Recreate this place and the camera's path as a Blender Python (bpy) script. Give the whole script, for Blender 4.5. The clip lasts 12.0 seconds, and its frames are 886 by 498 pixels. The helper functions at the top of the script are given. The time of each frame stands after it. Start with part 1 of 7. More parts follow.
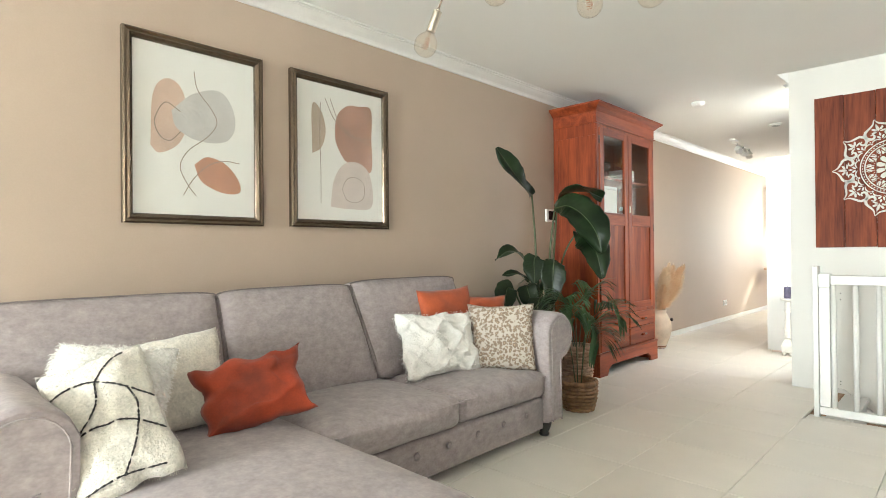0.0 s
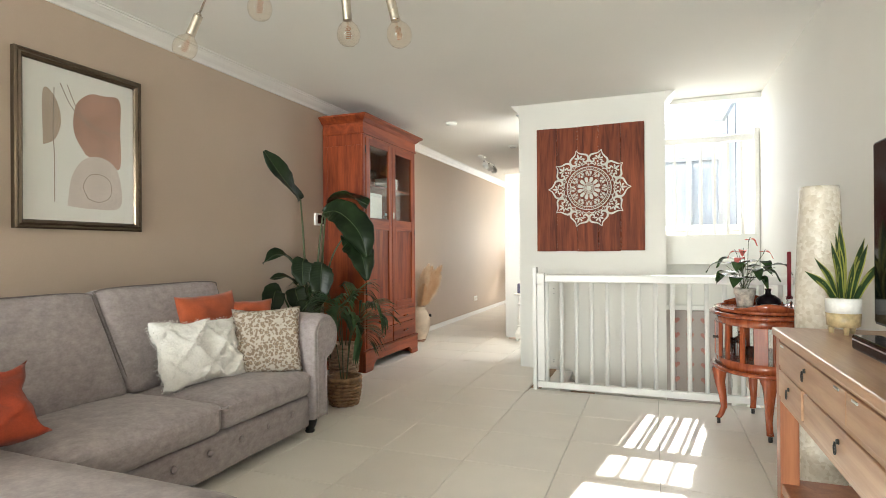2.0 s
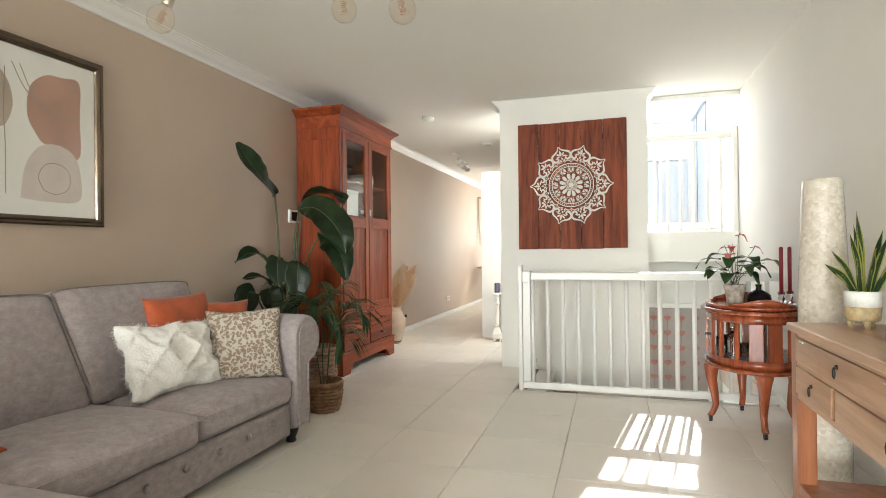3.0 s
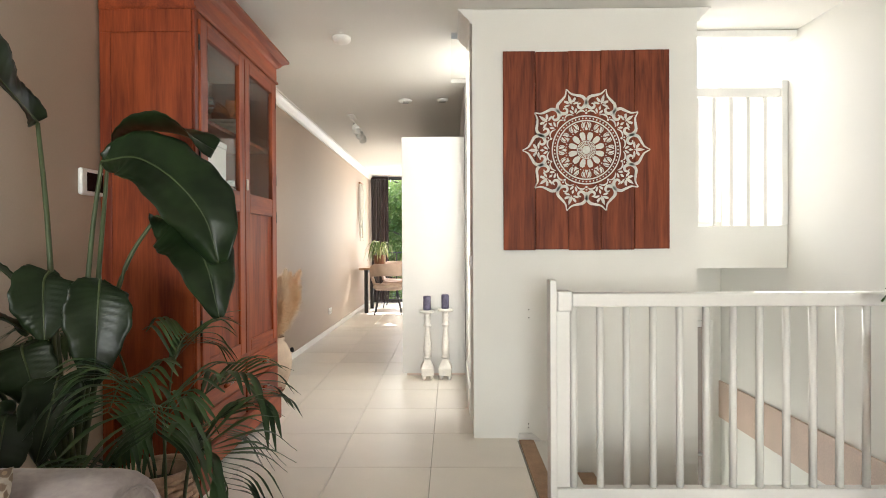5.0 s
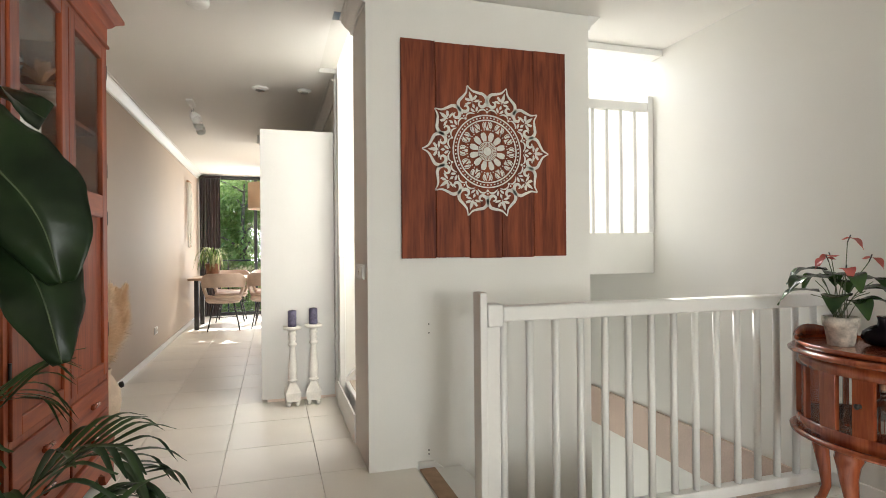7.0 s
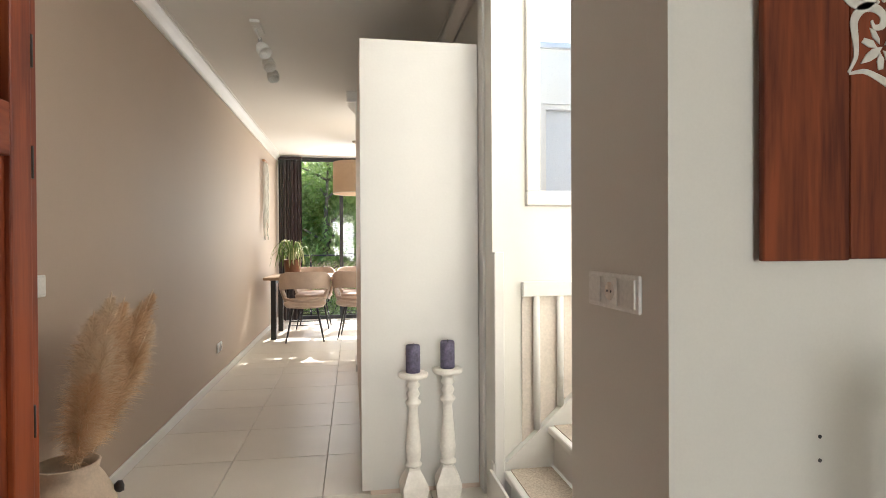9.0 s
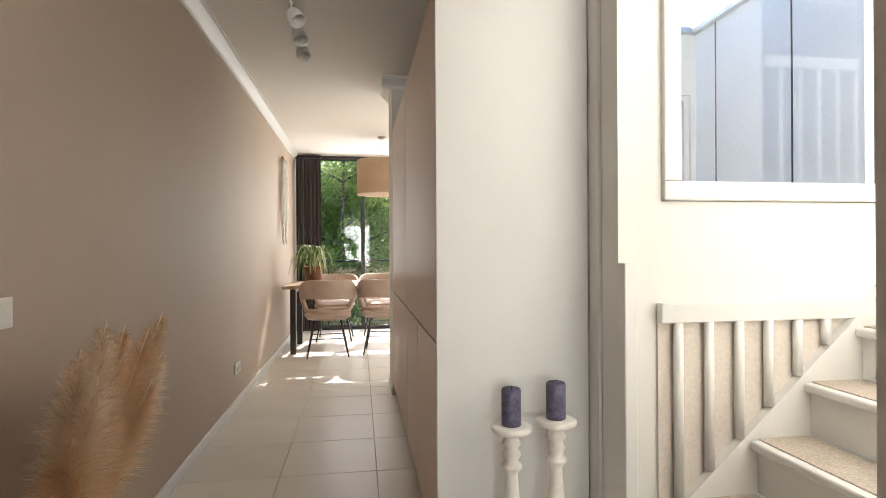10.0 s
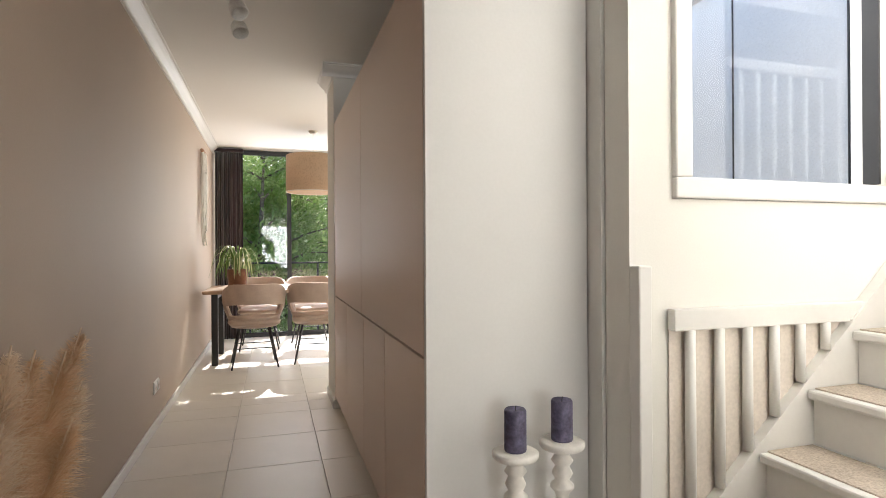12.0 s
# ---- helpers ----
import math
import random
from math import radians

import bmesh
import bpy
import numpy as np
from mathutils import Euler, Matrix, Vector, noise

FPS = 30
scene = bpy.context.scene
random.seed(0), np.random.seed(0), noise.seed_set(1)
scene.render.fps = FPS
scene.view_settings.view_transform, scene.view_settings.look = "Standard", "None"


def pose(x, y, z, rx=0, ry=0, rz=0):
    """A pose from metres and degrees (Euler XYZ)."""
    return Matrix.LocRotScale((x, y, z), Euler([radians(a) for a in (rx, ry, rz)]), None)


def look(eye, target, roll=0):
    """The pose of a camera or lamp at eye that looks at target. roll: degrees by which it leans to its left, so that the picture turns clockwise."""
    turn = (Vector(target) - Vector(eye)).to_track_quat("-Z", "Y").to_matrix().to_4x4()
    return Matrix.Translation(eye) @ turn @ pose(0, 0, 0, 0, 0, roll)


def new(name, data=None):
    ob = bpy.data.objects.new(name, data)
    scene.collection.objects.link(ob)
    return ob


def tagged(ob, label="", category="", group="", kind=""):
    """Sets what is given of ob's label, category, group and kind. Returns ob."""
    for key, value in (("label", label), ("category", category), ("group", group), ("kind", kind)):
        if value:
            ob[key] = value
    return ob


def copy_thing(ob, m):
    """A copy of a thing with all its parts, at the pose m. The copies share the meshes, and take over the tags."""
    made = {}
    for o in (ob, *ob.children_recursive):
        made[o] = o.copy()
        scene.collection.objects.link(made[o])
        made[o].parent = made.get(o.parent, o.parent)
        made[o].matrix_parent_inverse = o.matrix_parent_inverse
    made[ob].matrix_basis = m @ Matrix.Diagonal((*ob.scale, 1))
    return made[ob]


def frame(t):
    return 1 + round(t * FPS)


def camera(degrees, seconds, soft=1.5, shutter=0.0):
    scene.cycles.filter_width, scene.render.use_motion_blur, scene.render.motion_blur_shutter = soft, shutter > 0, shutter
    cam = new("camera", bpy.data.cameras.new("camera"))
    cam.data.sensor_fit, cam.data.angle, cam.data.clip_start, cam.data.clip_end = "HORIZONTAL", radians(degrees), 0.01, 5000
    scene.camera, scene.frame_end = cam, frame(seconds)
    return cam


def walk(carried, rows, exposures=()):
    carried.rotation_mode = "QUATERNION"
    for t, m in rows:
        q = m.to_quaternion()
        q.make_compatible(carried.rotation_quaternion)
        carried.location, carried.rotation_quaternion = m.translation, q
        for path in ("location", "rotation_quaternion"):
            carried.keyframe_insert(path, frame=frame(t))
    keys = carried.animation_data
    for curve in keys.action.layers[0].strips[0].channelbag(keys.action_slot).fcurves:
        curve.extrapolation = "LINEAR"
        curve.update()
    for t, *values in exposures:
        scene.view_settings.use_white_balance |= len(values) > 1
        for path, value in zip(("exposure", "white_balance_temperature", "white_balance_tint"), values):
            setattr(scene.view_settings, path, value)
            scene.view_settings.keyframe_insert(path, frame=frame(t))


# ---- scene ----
cam = camera(77.5, 12.0, 0.9)
PATH = [
    (0, (0.366, -0.251, 1.089), (-1.024, 1.187, 1.1), -0.5),
    (0.5, (0.463, -0.326, 1.12), (-0.678, 1.316, 1.125), -0.4),
    (1, (0.488, -0.342, 1.109), (-0.447, 1.426, 1.116), -0.4),
    (1.5, (0.504, -0.364, 1.122), (-0.294, 1.47, 1.125), -0.5),
    (2, (0.505, -0.372, 1.117), (-0.21, 1.496, 1.121), -0.4),
    (2.5, (0.476, -0.364, 1.094), (-0.152, 1.534, 1.107), -0.5),
    (4.3, (-0.457, 0.79, 1.087), (-0.841, 2.753, 1.069), 0.0),
    (4.5, (-0.548, 1.079, 1.112), (-0.826, 3.059, 1.098), -0.1),
    (5, (-0.835, 1.617, 1.129), (-0.86, 3.617, 1.115), -0.3),
    (5.5, (-0.971, 1.9, 1.135), (-0.736, 3.886, 1.134), -0.3),
    (6, (-1.058, 1.922, 1.143), (-0.607, 3.871, 1.149), -0.4),
    (6.5, (-1.115, 1.929, 1.142), (-0.553, 3.848, 1.149), -0.4),
    (6.7, (-1.148, 1.937, 1.143), (-0.558, 3.848, 1.148), -0.5),
    (8.3, (-1.181, 3.107, 1.122), (-0.665, 5.039, 1.11), -0.4),
    (8.5, (-1.154, 3.316, 1.13), (-0.698, 5.263, 1.112), -0.5),
    (9, (-1.284, 3.883, 1.131), (-0.961, 5.857, 1.118), -0.3),
    (9.5, (-1.452, 4.322, 1.134), (-1.173, 6.302, 1.128), -0.3),
    (10, (-1.509, 4.538, 1.147), (-1.209, 6.516, 1.149), -0.3),
    (10.5, (-1.573, 4.589, 1.151), (-1.18, 6.55, 1.163), -0.3),
    (11, (-1.63, 4.587, 1.168), (-1.098, 6.515, 1.183), -0.4),
    (11.5, (-1.648, 4.615, 1.174), (-1.07, 6.529, 1.184), -0.5),
    (12, (-1.683, 4.827, 1.149), (-1.091, 6.737, 1.154), -0.3),
]
walk(cam, [(t, look(eye, target, roll)) for t, eye, target, roll in PATH], [(0.0, 2.30, 6000, 5.5), (1.0, 2.05, 6180, 6.5), (2.5, 1.88, 6280, 7.5), (5.0, 1.75, 6400, 10.5), (6.5, 1.46, 6350, 10), (9.0, 1.24, 6500, 11), (10.0, 1.05, 6450, 12), (12.0, 0.93, 6350, 13)])
# ---- light ----
SUN_DIR = Vector((-0.23, -1.37, -1.0)).normalized()
world = bpy.data.worlds.new("world")
scene.world = world
world.use_nodes = True
wn = world.node_tree
sky = wn.nodes.new("ShaderNodeTexSky")
sky.sky_type = "NISHITA"
sky.sun_disc = False
sky.sun_elevation = math.asin(-SUN_DIR.z)
sky.sun_rotation = math.atan2(-SUN_DIR.x, -SUN_DIR.y)
wn.links.new(sky.outputs[0], wn.nodes["Background"].inputs[0])
wn.nodes["Background"].inputs[1].default_value = 0.15

sun_data = bpy.data.lights.new("sun", "SUN")
sun_data.energy, sun_data.angle, sun_data.color = 5.0, radians(0.5), (1.0, 0.95, 0.87)
sun = new("sun", sun_data)
sun.matrix_world = look((3, 20, 16), Vector((3, 20, 16)) + SUN_DIR)


def window_light(name, place, target, width, height, watts, color=(1.0, 0.98, 0.95)):
    data = bpy.data.lights.new(name, "AREA")
    data.shape, data.size, data.size_y, data.energy, data.color = "RECTANGLE", width, height, watts, color
    ob = new(name, data)
    ob.matrix_world = look(place, target)
    return ob


window_light("daylight_south_window", (-1.05, -7.52, 1.35), (-1.05, 0, 1.35), 2.4, 2.0, 164, (0.985, 1.0, 0.97))
window_light("daylight_stair_window", (0.4, 6.16, 2.5), (-1.3, 2.5, 0.9), 1.75, 2.2, 21)
# added fill lamp at an invented, unseen hall window; it brightens the lower stairwell
window_light("added_hall_fill", (-0.05, 6.19, -0.82), (0.75, 4.9, -0.6), 0.7, 0.85, 6)
window_light("daylight_dining_window", (-0.4, 12.45, 1.3), (-0.4, 0, 1.2), 3.2, 2.2, 32)
# ---- materials ----
def node_mat(name):
    m = bpy.data.materials.new(name)
    m.use_nodes = True
    return m, m.node_tree.nodes, m.node_tree.links, m.node_tree.nodes["Principled BSDF"]


def surface(name, color, rough=0.6, metal=0.0, vary=0.12, scale=3.0, grain=90.0, grain_vary=0.08, bump=0.1, stretch=(1, 1, 1), sheen=0.0, coat=0.0, dist=0.002, random_vary=0.0):
    """A surface with broad blotches, fine grain and a fine relief."""
    m, n, l, p = node_mat(name)
    co = n.new("ShaderNodeTexCoord")
    mp = n.new("ShaderNodeMapping")
    mp.inputs["Scale"].default_value = stretch
    l.new(co.outputs["Object"], mp.inputs[0])
    big = n.new("ShaderNodeTexNoise")
    big.inputs["Scale"].default_value, big.inputs["Detail"].default_value = scale, 5
    fine = n.new("ShaderNodeTexNoise")
    fine.inputs["Scale"].default_value, fine.inputs["Detail"].default_value = grain, 4
    for t in (big, fine):
        l.new(mp.outputs[0], t.inputs["Vector"])
    dark = tuple(c * (1 - vary * 1.6) for c in color)
    light = tuple(min(c * (1 + vary), 0.95) for c in color)
    r = n.new("ShaderNodeValToRGB")
    r.color_ramp.elements[0].position, r.color_ramp.elements[1].position = 0.3, 0.7
    r.color_ramp.elements[0].color, r.color_ramp.elements[1].color = (*dark, 1), (*light, 1)
    l.new(big.outputs["Fac"], r.inputs[0])
    hsv = n.new("ShaderNodeHueSaturation")
    mr = n.new("ShaderNodeMapRange")
    mr.inputs["To Min"].default_value, mr.inputs["To Max"].default_value = 1 - grain_vary * 2, 1 + grain_vary * 2
    l.new(fine.outputs["Fac"], mr.inputs["Value"])
    value = mr.outputs[0]
    if random_vary:
        info = n.new("ShaderNodeObjectInfo")
        mr2 = n.new("ShaderNodeMapRange")
        mr2.inputs["To Min"].default_value, mr2.inputs["To Max"].default_value = 1 - random_vary, 1 + random_vary
        l.new(info.outputs["Random"], mr2.inputs["Value"])
        mul = n.new("ShaderNodeMath")
        mul.operation = "MULTIPLY"
        l.new(value, mul.inputs[0]), l.new(mr2.outputs[0], mul.inputs[1])
        value = mul.outputs[0]
    l.new(value, hsv.inputs["Value"])
    l.new(r.outputs[0], hsv.inputs["Color"])
    l.new(hsv.outputs[0], p.inputs["Base Color"])
    rr = n.new("ShaderNodeMapRange")
    rr.inputs["To Min"].default_value, rr.inputs["To Max"].default_value = max(rough - 0.08, 0.02), min(rough + 0.08, 1)
    l.new(big.outputs["Fac"], rr.inputs["Value"])
    l.new(rr.outputs[0], p.inputs["Roughness"])
    p.inputs["Metallic"].default_value = metal
    p.inputs["Sheen Weight"].default_value = sheen
    p.inputs["Coat Weight"].default_value = coat
    p.inputs["Coat Roughness"].default_value = 0.12
    if bump:
        b = n.new("ShaderNodeBump")
        b.inputs["Strength"].default_value, b.inputs["Distance"].default_value = bump, dist
        l.new(fine.outputs["Fac"], b.inputs["Height"])
        l.new(b.outputs[0], p.inputs["Normal"])
    return m


def wood(name, c1, c2, rough=0.38, axis=2, scale=1.0, coat=0.12, knots=False):
    """Varnished wood with long grain along an axis."""
    m, n, l, p = node_mat(name)
    co = n.new("ShaderNodeTexCoord")
    info = n.new("ShaderNodeObjectInfo")
    off = n.new("ShaderNodeVectorMath")
    off.operation = "ADD"
    sc = n.new("ShaderNodeMath")
    sc.operation, sc.inputs[1].default_value = "MULTIPLY", 7.0
    l.new(info.outputs["Random"], sc.inputs[0])
    l.new(co.outputs["Object"], off.inputs[0])
    l.new(sc.outputs[0], off.inputs[1])
    mp = n.new("ShaderNodeMapping")
    s = [9.0 * scale] * 3
    s[axis] = 0.7 * scale
    mp.inputs["Scale"].default_value = s
    l.new(off.outputs[0], mp.inputs[0])
    a = n.new("ShaderNodeTexNoise")
    a.inputs["Scale"].default_value, a.inputs["Detail"].default_value, a.inputs["Distortion"].default_value = 1.6, 8, 0.8 if not knots else 1.6
    b = n.new("ShaderNodeTexNoise")
    b.inputs["Scale"].default_value, b.inputs["Detail"].default_value = 14.0, 6
    l.new(mp.outputs[0], a.inputs["Vector"])
    l.new(mp.outputs[0], b.inputs["Vector"])
    mix = n.new("ShaderNodeMath")
    mix.operation = "MULTIPLY_ADD"
    mix.inputs[1].default_value = 0.35
    l.new(b.outputs["Fac"], mix.inputs[0])
    l.new(a.outputs["Fac"], mix.inputs[2])
    r = n.new("ShaderNodeValToRGB")
    r.color_ramp.elements[0].position, r.color_ramp.elements[1].position = 0.5, 0.85
    r.color_ramp.elements[0].color, r.color_ramp.elements[1].color = (*c1, 1), (*c2, 1)
    l.new(mix.outputs[0], r.inputs[0])
    l.new(r.outputs[0], p.inputs["Base Color"])
    p.inputs["Roughness"].default_value = rough
    p.inputs["Coat Weight"].default_value, p.inputs["Coat Roughness"].default_value = coat, 0.15
    bp = n.new("ShaderNodeBump")
    bp.inputs["Strength"].default_value, bp.inputs["Distance"].default_value = 0.15, 0.001
    l.new(b.outputs["Fac"], bp.inputs["Height"])
    l.new(bp.outputs[0], p.inputs["Normal"])
    return m


def glass(name, color=(1, 1, 1), rough=0.0, ior=1.45):
    m, n, l, p = node_mat(name)
    p.inputs["Base Color"].default_value = (*color, 1)
    p.inputs["Roughness"].default_value, p.inputs["IOR"].default_value, p.inputs["Transmission Weight"].default_value = rough, ior, 1.0
    return m


def pane(name, tint=(1, 1, 1), gloss=0.08):
    """Thin sheet glass: clear, with a weak mirror."""
    m, n, l, p = node_mat(name)
    n.remove(p)
    t, g, mx, f = n.new("ShaderNodeBsdfTransparent"), n.new("ShaderNodeBsdfGlossy"), n.new("ShaderNodeMixShader"), n.new("ShaderNodeLayerWeight")
    t.inputs[0].default_value = (*tint, 1)
    g.inputs["Roughness"].default_value = 0.02
    pw, sc = n.new("ShaderNodeMath"), n.new("ShaderNodeMath")
    pw.operation, pw.inputs[1].default_value = "POWER", 4.0
    sc.operation, sc.inputs[1].default_value, sc.inputs[2].default_value = "MULTIPLY_ADD", 0.6, gloss * 0.35
    f.inputs[0].default_value = 0.5
    l.new(f.outputs["Facing"], pw.inputs[0]), l.new(pw.outputs[0], sc.inputs[0])
    l.new(sc.outputs[0], mx.inputs[0]), l.new(t.outputs[0], mx.inputs[1]), l.new(g.outputs[0], mx.inputs[2])
    l.new(mx.outputs[0], n["Material Output"].inputs[0])
    return m


def leaf_mat(name, c1, c2, scale=4.0, rough=0.4, translucent=0.2):
    m, n, l, p = node_mat(name)
    co, t, r = n.new("ShaderNodeTexCoord"), n.new("ShaderNodeTexNoise"), n.new("ShaderNodeValToRGB")
    geo = n.new("ShaderNodeNewGeometry")
    t.inputs["Scale"].default_value = scale
    l.new(co.outputs["Object"], t.inputs["Vector"])
    add = n.new("ShaderNodeMath")
    add.operation = "MULTIPLY_ADD"
    add.inputs[1].default_value = 0.5
    l.new(geo.outputs["Random Per Island"], add.inputs[0])
    sub = n.new("ShaderNodeMath")
    sub.operation = "SUBTRACT"
    sub.inputs[1].default_value = 0.25
    l.new(t.outputs["Fac"], sub.inputs[0])
    l.new(sub.outputs[0], add.inputs[2])
    r.color_ramp.elements[0].position, r.color_ramp.elements[1].position = 0.25, 0.75
    r.color_ramp.elements[0].color, r.color_ramp.elements[1].color = (*c1, 1), (*c2, 1)
    l.new(add.outputs[0], r.inputs[0])
    l.new(r.outputs[0], p.inputs["Base Color"])
    p.inputs["Roughness"].default_value = rough
    p.inputs["Transmission Weight"].default_value = 0.0
    p.inputs["Subsurface Weight"].default_value = 0.0
    tr, mx = n.new("ShaderNodeBsdfTranslucent"), n.new("ShaderNodeMixShader")
    l.new(r.outputs[0], tr.inputs[0])
    mx.inputs[0].default_value = translucent
    l.new(p.outputs[0], mx.inputs[1]), l.new(tr.outputs[0], mx.inputs[2])
    l.new(mx.outputs[0], n["Material Output"].inputs[0])
    return m


M_WHITE = surface("white_wall_paint", (0.79, 0.78, 0.73), 0.75, vary=0.02, scale=1.5, grain=160, grain_vary=0.015, bump=0.12)
M_CEIL = surface("ceiling_paint", (0.86, 0.85, 0.81), 0.85, vary=0.015, scale=0.8, grain=120, grain_vary=0.012, bump=0.1)
M_BEIGE = surface("beige_wall_paint", (0.49, 0.391, 0.307), 0.6, vary=0.035, scale=1.2, grain=160, grain_vary=0.02, bump=0.12)
M_TRIM = surface("white_gloss_paint", (0.76, 0.75, 0.715), 0.32, vary=0.02, scale=4, grain=60, grain_vary=0.015, bump=0.05)
M_TILE = surface("cream_floor_tile", (0.84, 0.795, 0.715), 0.36, vary=0.035, scale=2.5, grain=130, grain_vary=0.03, bump=0.03, random_vary=0.025)
M_GROUT = surface("grey_grout", (0.46, 0.42, 0.37), 0.9, vary=0.1)
M_MAHOG = wood("red_mahogany", (0.155, 0.025, 0.009), (0.35, 0.074, 0.022), 0.42, 2, 1.0, 0.04)
M_MAHOG_H = wood("red_mahogany_across", (0.155, 0.025, 0.009), (0.35, 0.074, 0.022), 0.42, 1, 1.0, 0.04)
M_BOARD = wood("stained_planks", (0.092, 0.018, 0.007), (0.265, 0.062, 0.021), 0.62, 2, 0.9, 0.0, True)
for m_red in (M_MAHOG, M_MAHOG_H, M_BOARD):
    m_red.node_tree.nodes["Principled BSDF"].inputs["Specular IOR Level"].default_value = 0.3
M_TEA = wood("reddish_tea_wood", (0.19, 0.032, 0.011), (0.38, 0.092, 0.03), 0.25, 2, 1.2, 0.5)
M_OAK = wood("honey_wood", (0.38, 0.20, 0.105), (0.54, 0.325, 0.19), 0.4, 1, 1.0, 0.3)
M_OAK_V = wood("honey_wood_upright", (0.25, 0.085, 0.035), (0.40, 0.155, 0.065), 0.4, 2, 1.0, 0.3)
M_SOFA = surface("grey_chenille", (0.372, 0.322, 0.320), 0.9, vary=0.11, scale=22, grain=70, grain_vary=0.12, bump=0.45, stretch=(1, 1, 1.6), sheen=0.2)
M_PIPING = surface("dark_piping", (0.23, 0.195, 0.19), 0.9)
M_DARKWOOD = surface("black_wood", (0.02, 0.018, 0.016), 0.4)
M_FRAME = surface("dark_bronze_frame", (0.13, 0.095, 0.065), 0.24, metal=0.75, vary=0.08, scale=6)
M_MAT = surface("off_white_paper", (0.78, 0.77, 0.72), 0.8, vary=0.008, grain_vary=0.004, bump=0.02)
M_LEAF = leaf_mat("dark_glossy_leaf", (0.008, 0.016, 0.006), (0.020, 0.040, 0.013), 9, 0.36, 0.06)
M_LEAF.node_tree.nodes["Principled BSDF"].inputs["Specular IOR Level"].default_value = 0.3
M_PALM = leaf_mat("palm_leaf", (0.018, 0.045, 0.016), (0.06, 0.12, 0.04), 6, 0.4)
M_STEM = surface("green_stem", (0.06, 0.085, 0.03), 0.5, vary=0.2, scale=10)
M_SOIL = surface("potting_soil", (0.03, 0.022, 0.016), 0.95, vary=0.3, scale=20)
M_WICKER = surface("brown_wicker", (0.30, 0.17, 0.085), 0.7, vary=0.3, scale=25, grain=200)
M_CHROME = surface("brushed_nickel", (0.55, 0.50, 0.42), 0.28, metal=1.0, vary=0.05)
M_STEEL = surface("steel", (0.62, 0.62, 0.62), 0.3, metal=1.0, vary=0.05)
M_GLASS = glass("clear_glass")
M_PANE = pane("window_glass")
M_CABGLASS = pane("cabinet_glass", (0.95, 0.96, 0.95), 0.12)
M_PLASTIC = surface("white_plastic", (0.86, 0.855, 0.82), 0.35, vary=0.01)
M_BLACK = surface("black_gloss", (0.010, 0.007, 0.009), 0.10, vary=0.05, bump=0)
M_BLACK.node_tree.nodes["Principled BSDF"].inputs["Specular IOR Level"].default_value = 0.14
M_DARKGREY = surface("dark_aluminium", (0.03, 0.032, 0.035), 0.45, vary=0.1)
M_CARPET = surface("speckled_stair_covering", (0.50, 0.43, 0.35), 0.95, vary=0.06, scale=14, grain=150, grain_vary=0.28, bump=0.4)
M_TAN = surface("tan_carpet", (0.36, 0.235, 0.15), 0.95, vary=0.12, scale=14, grain=200, grain_vary=0.25, bump=0.4)
M_FASCIA = surface("pale_wood_fascia", (0.60, 0.47, 0.385), 0.6, vary=0.05, scale=4)
M_STAIRPANEL = surface("beige_panel", (0.76, 0.69, 0.61), 0.6, vary=0.03)
# ---- mesh tools ----
def thing(name, at=(0, 0, 0), turn=0.0, label="", category="", group=""):
    ob = new(name)
    ob.empty_display_size = 0.1
    ob.matrix_basis = pose(*at, 0, 0, turn)
    return tagged(ob, label, category, group)


def part(name, bm, material, parent=None, label="", smooth=False):
    me = bpy.data.meshes.new(name)
    if smooth:
        for f in bm.faces:
            f.smooth = True
    bm.to_mesh(me)
    bm.free()
    me.materials.append(material)
    ob = new(name, me)
    if parent:
        ob.parent = parent
    if label:
        tagged(ob, label)
    return ob


def structure(name, bm, material, label, category, smooth=False):
    return tagged(part(name, bm, material, smooth=smooth), label, category, "", "structure")


def box(bm, a, b, bevel=0.0, seg=2):
    x0, y0, z0 = (min(p, q) for p, q in zip(a, b))
    x1, y1, z1 = (max(p, q) for p, q in zip(a, b))
    g = bmesh.new() if bevel else bm
    v = [g.verts.new(c) for c in ((x0, y0, z0), (x1, y0, z0), (x1, y1, z0), (x0, y1, z0), (x0, y0, z1), (x1, y0, z1), (x1, y1, z1), (x0, y1, z1))]
    for q in ((3, 2, 1, 0), (4, 5, 6, 7), (0, 1, 5, 4), (1, 2, 6, 5), (2, 3, 7, 6), (3, 0, 4, 7)):
        g.faces.new([v[i] for i in q])
    if bevel:
        bevel = min(bevel, 0.49 * min(x1 - x0, y1 - y0, z1 - z0))
        bmesh.ops.bevel(g, geom=list(g.edges), offset=bevel, segments=seg, profile=0.5, affect="EDGES")
        merge(bm, g)
    return bm


def merge(bm, g, m=None):
    """Adds the mesh g, moved by m, to bm."""
    at = {v: bm.verts.new(m @ v.co if m else v.co) for v in g.verts}
    for f in g.faces:
        n = bm.faces.new([at[v] for v in f.verts])
        n.smooth = f.smooth
    g.free()
    return bm


def boxes(*pairs, bevel=0.0):
    bm = bmesh.new()
    for a, b in pairs:
        box(bm, a, b, bevel)
    return bm


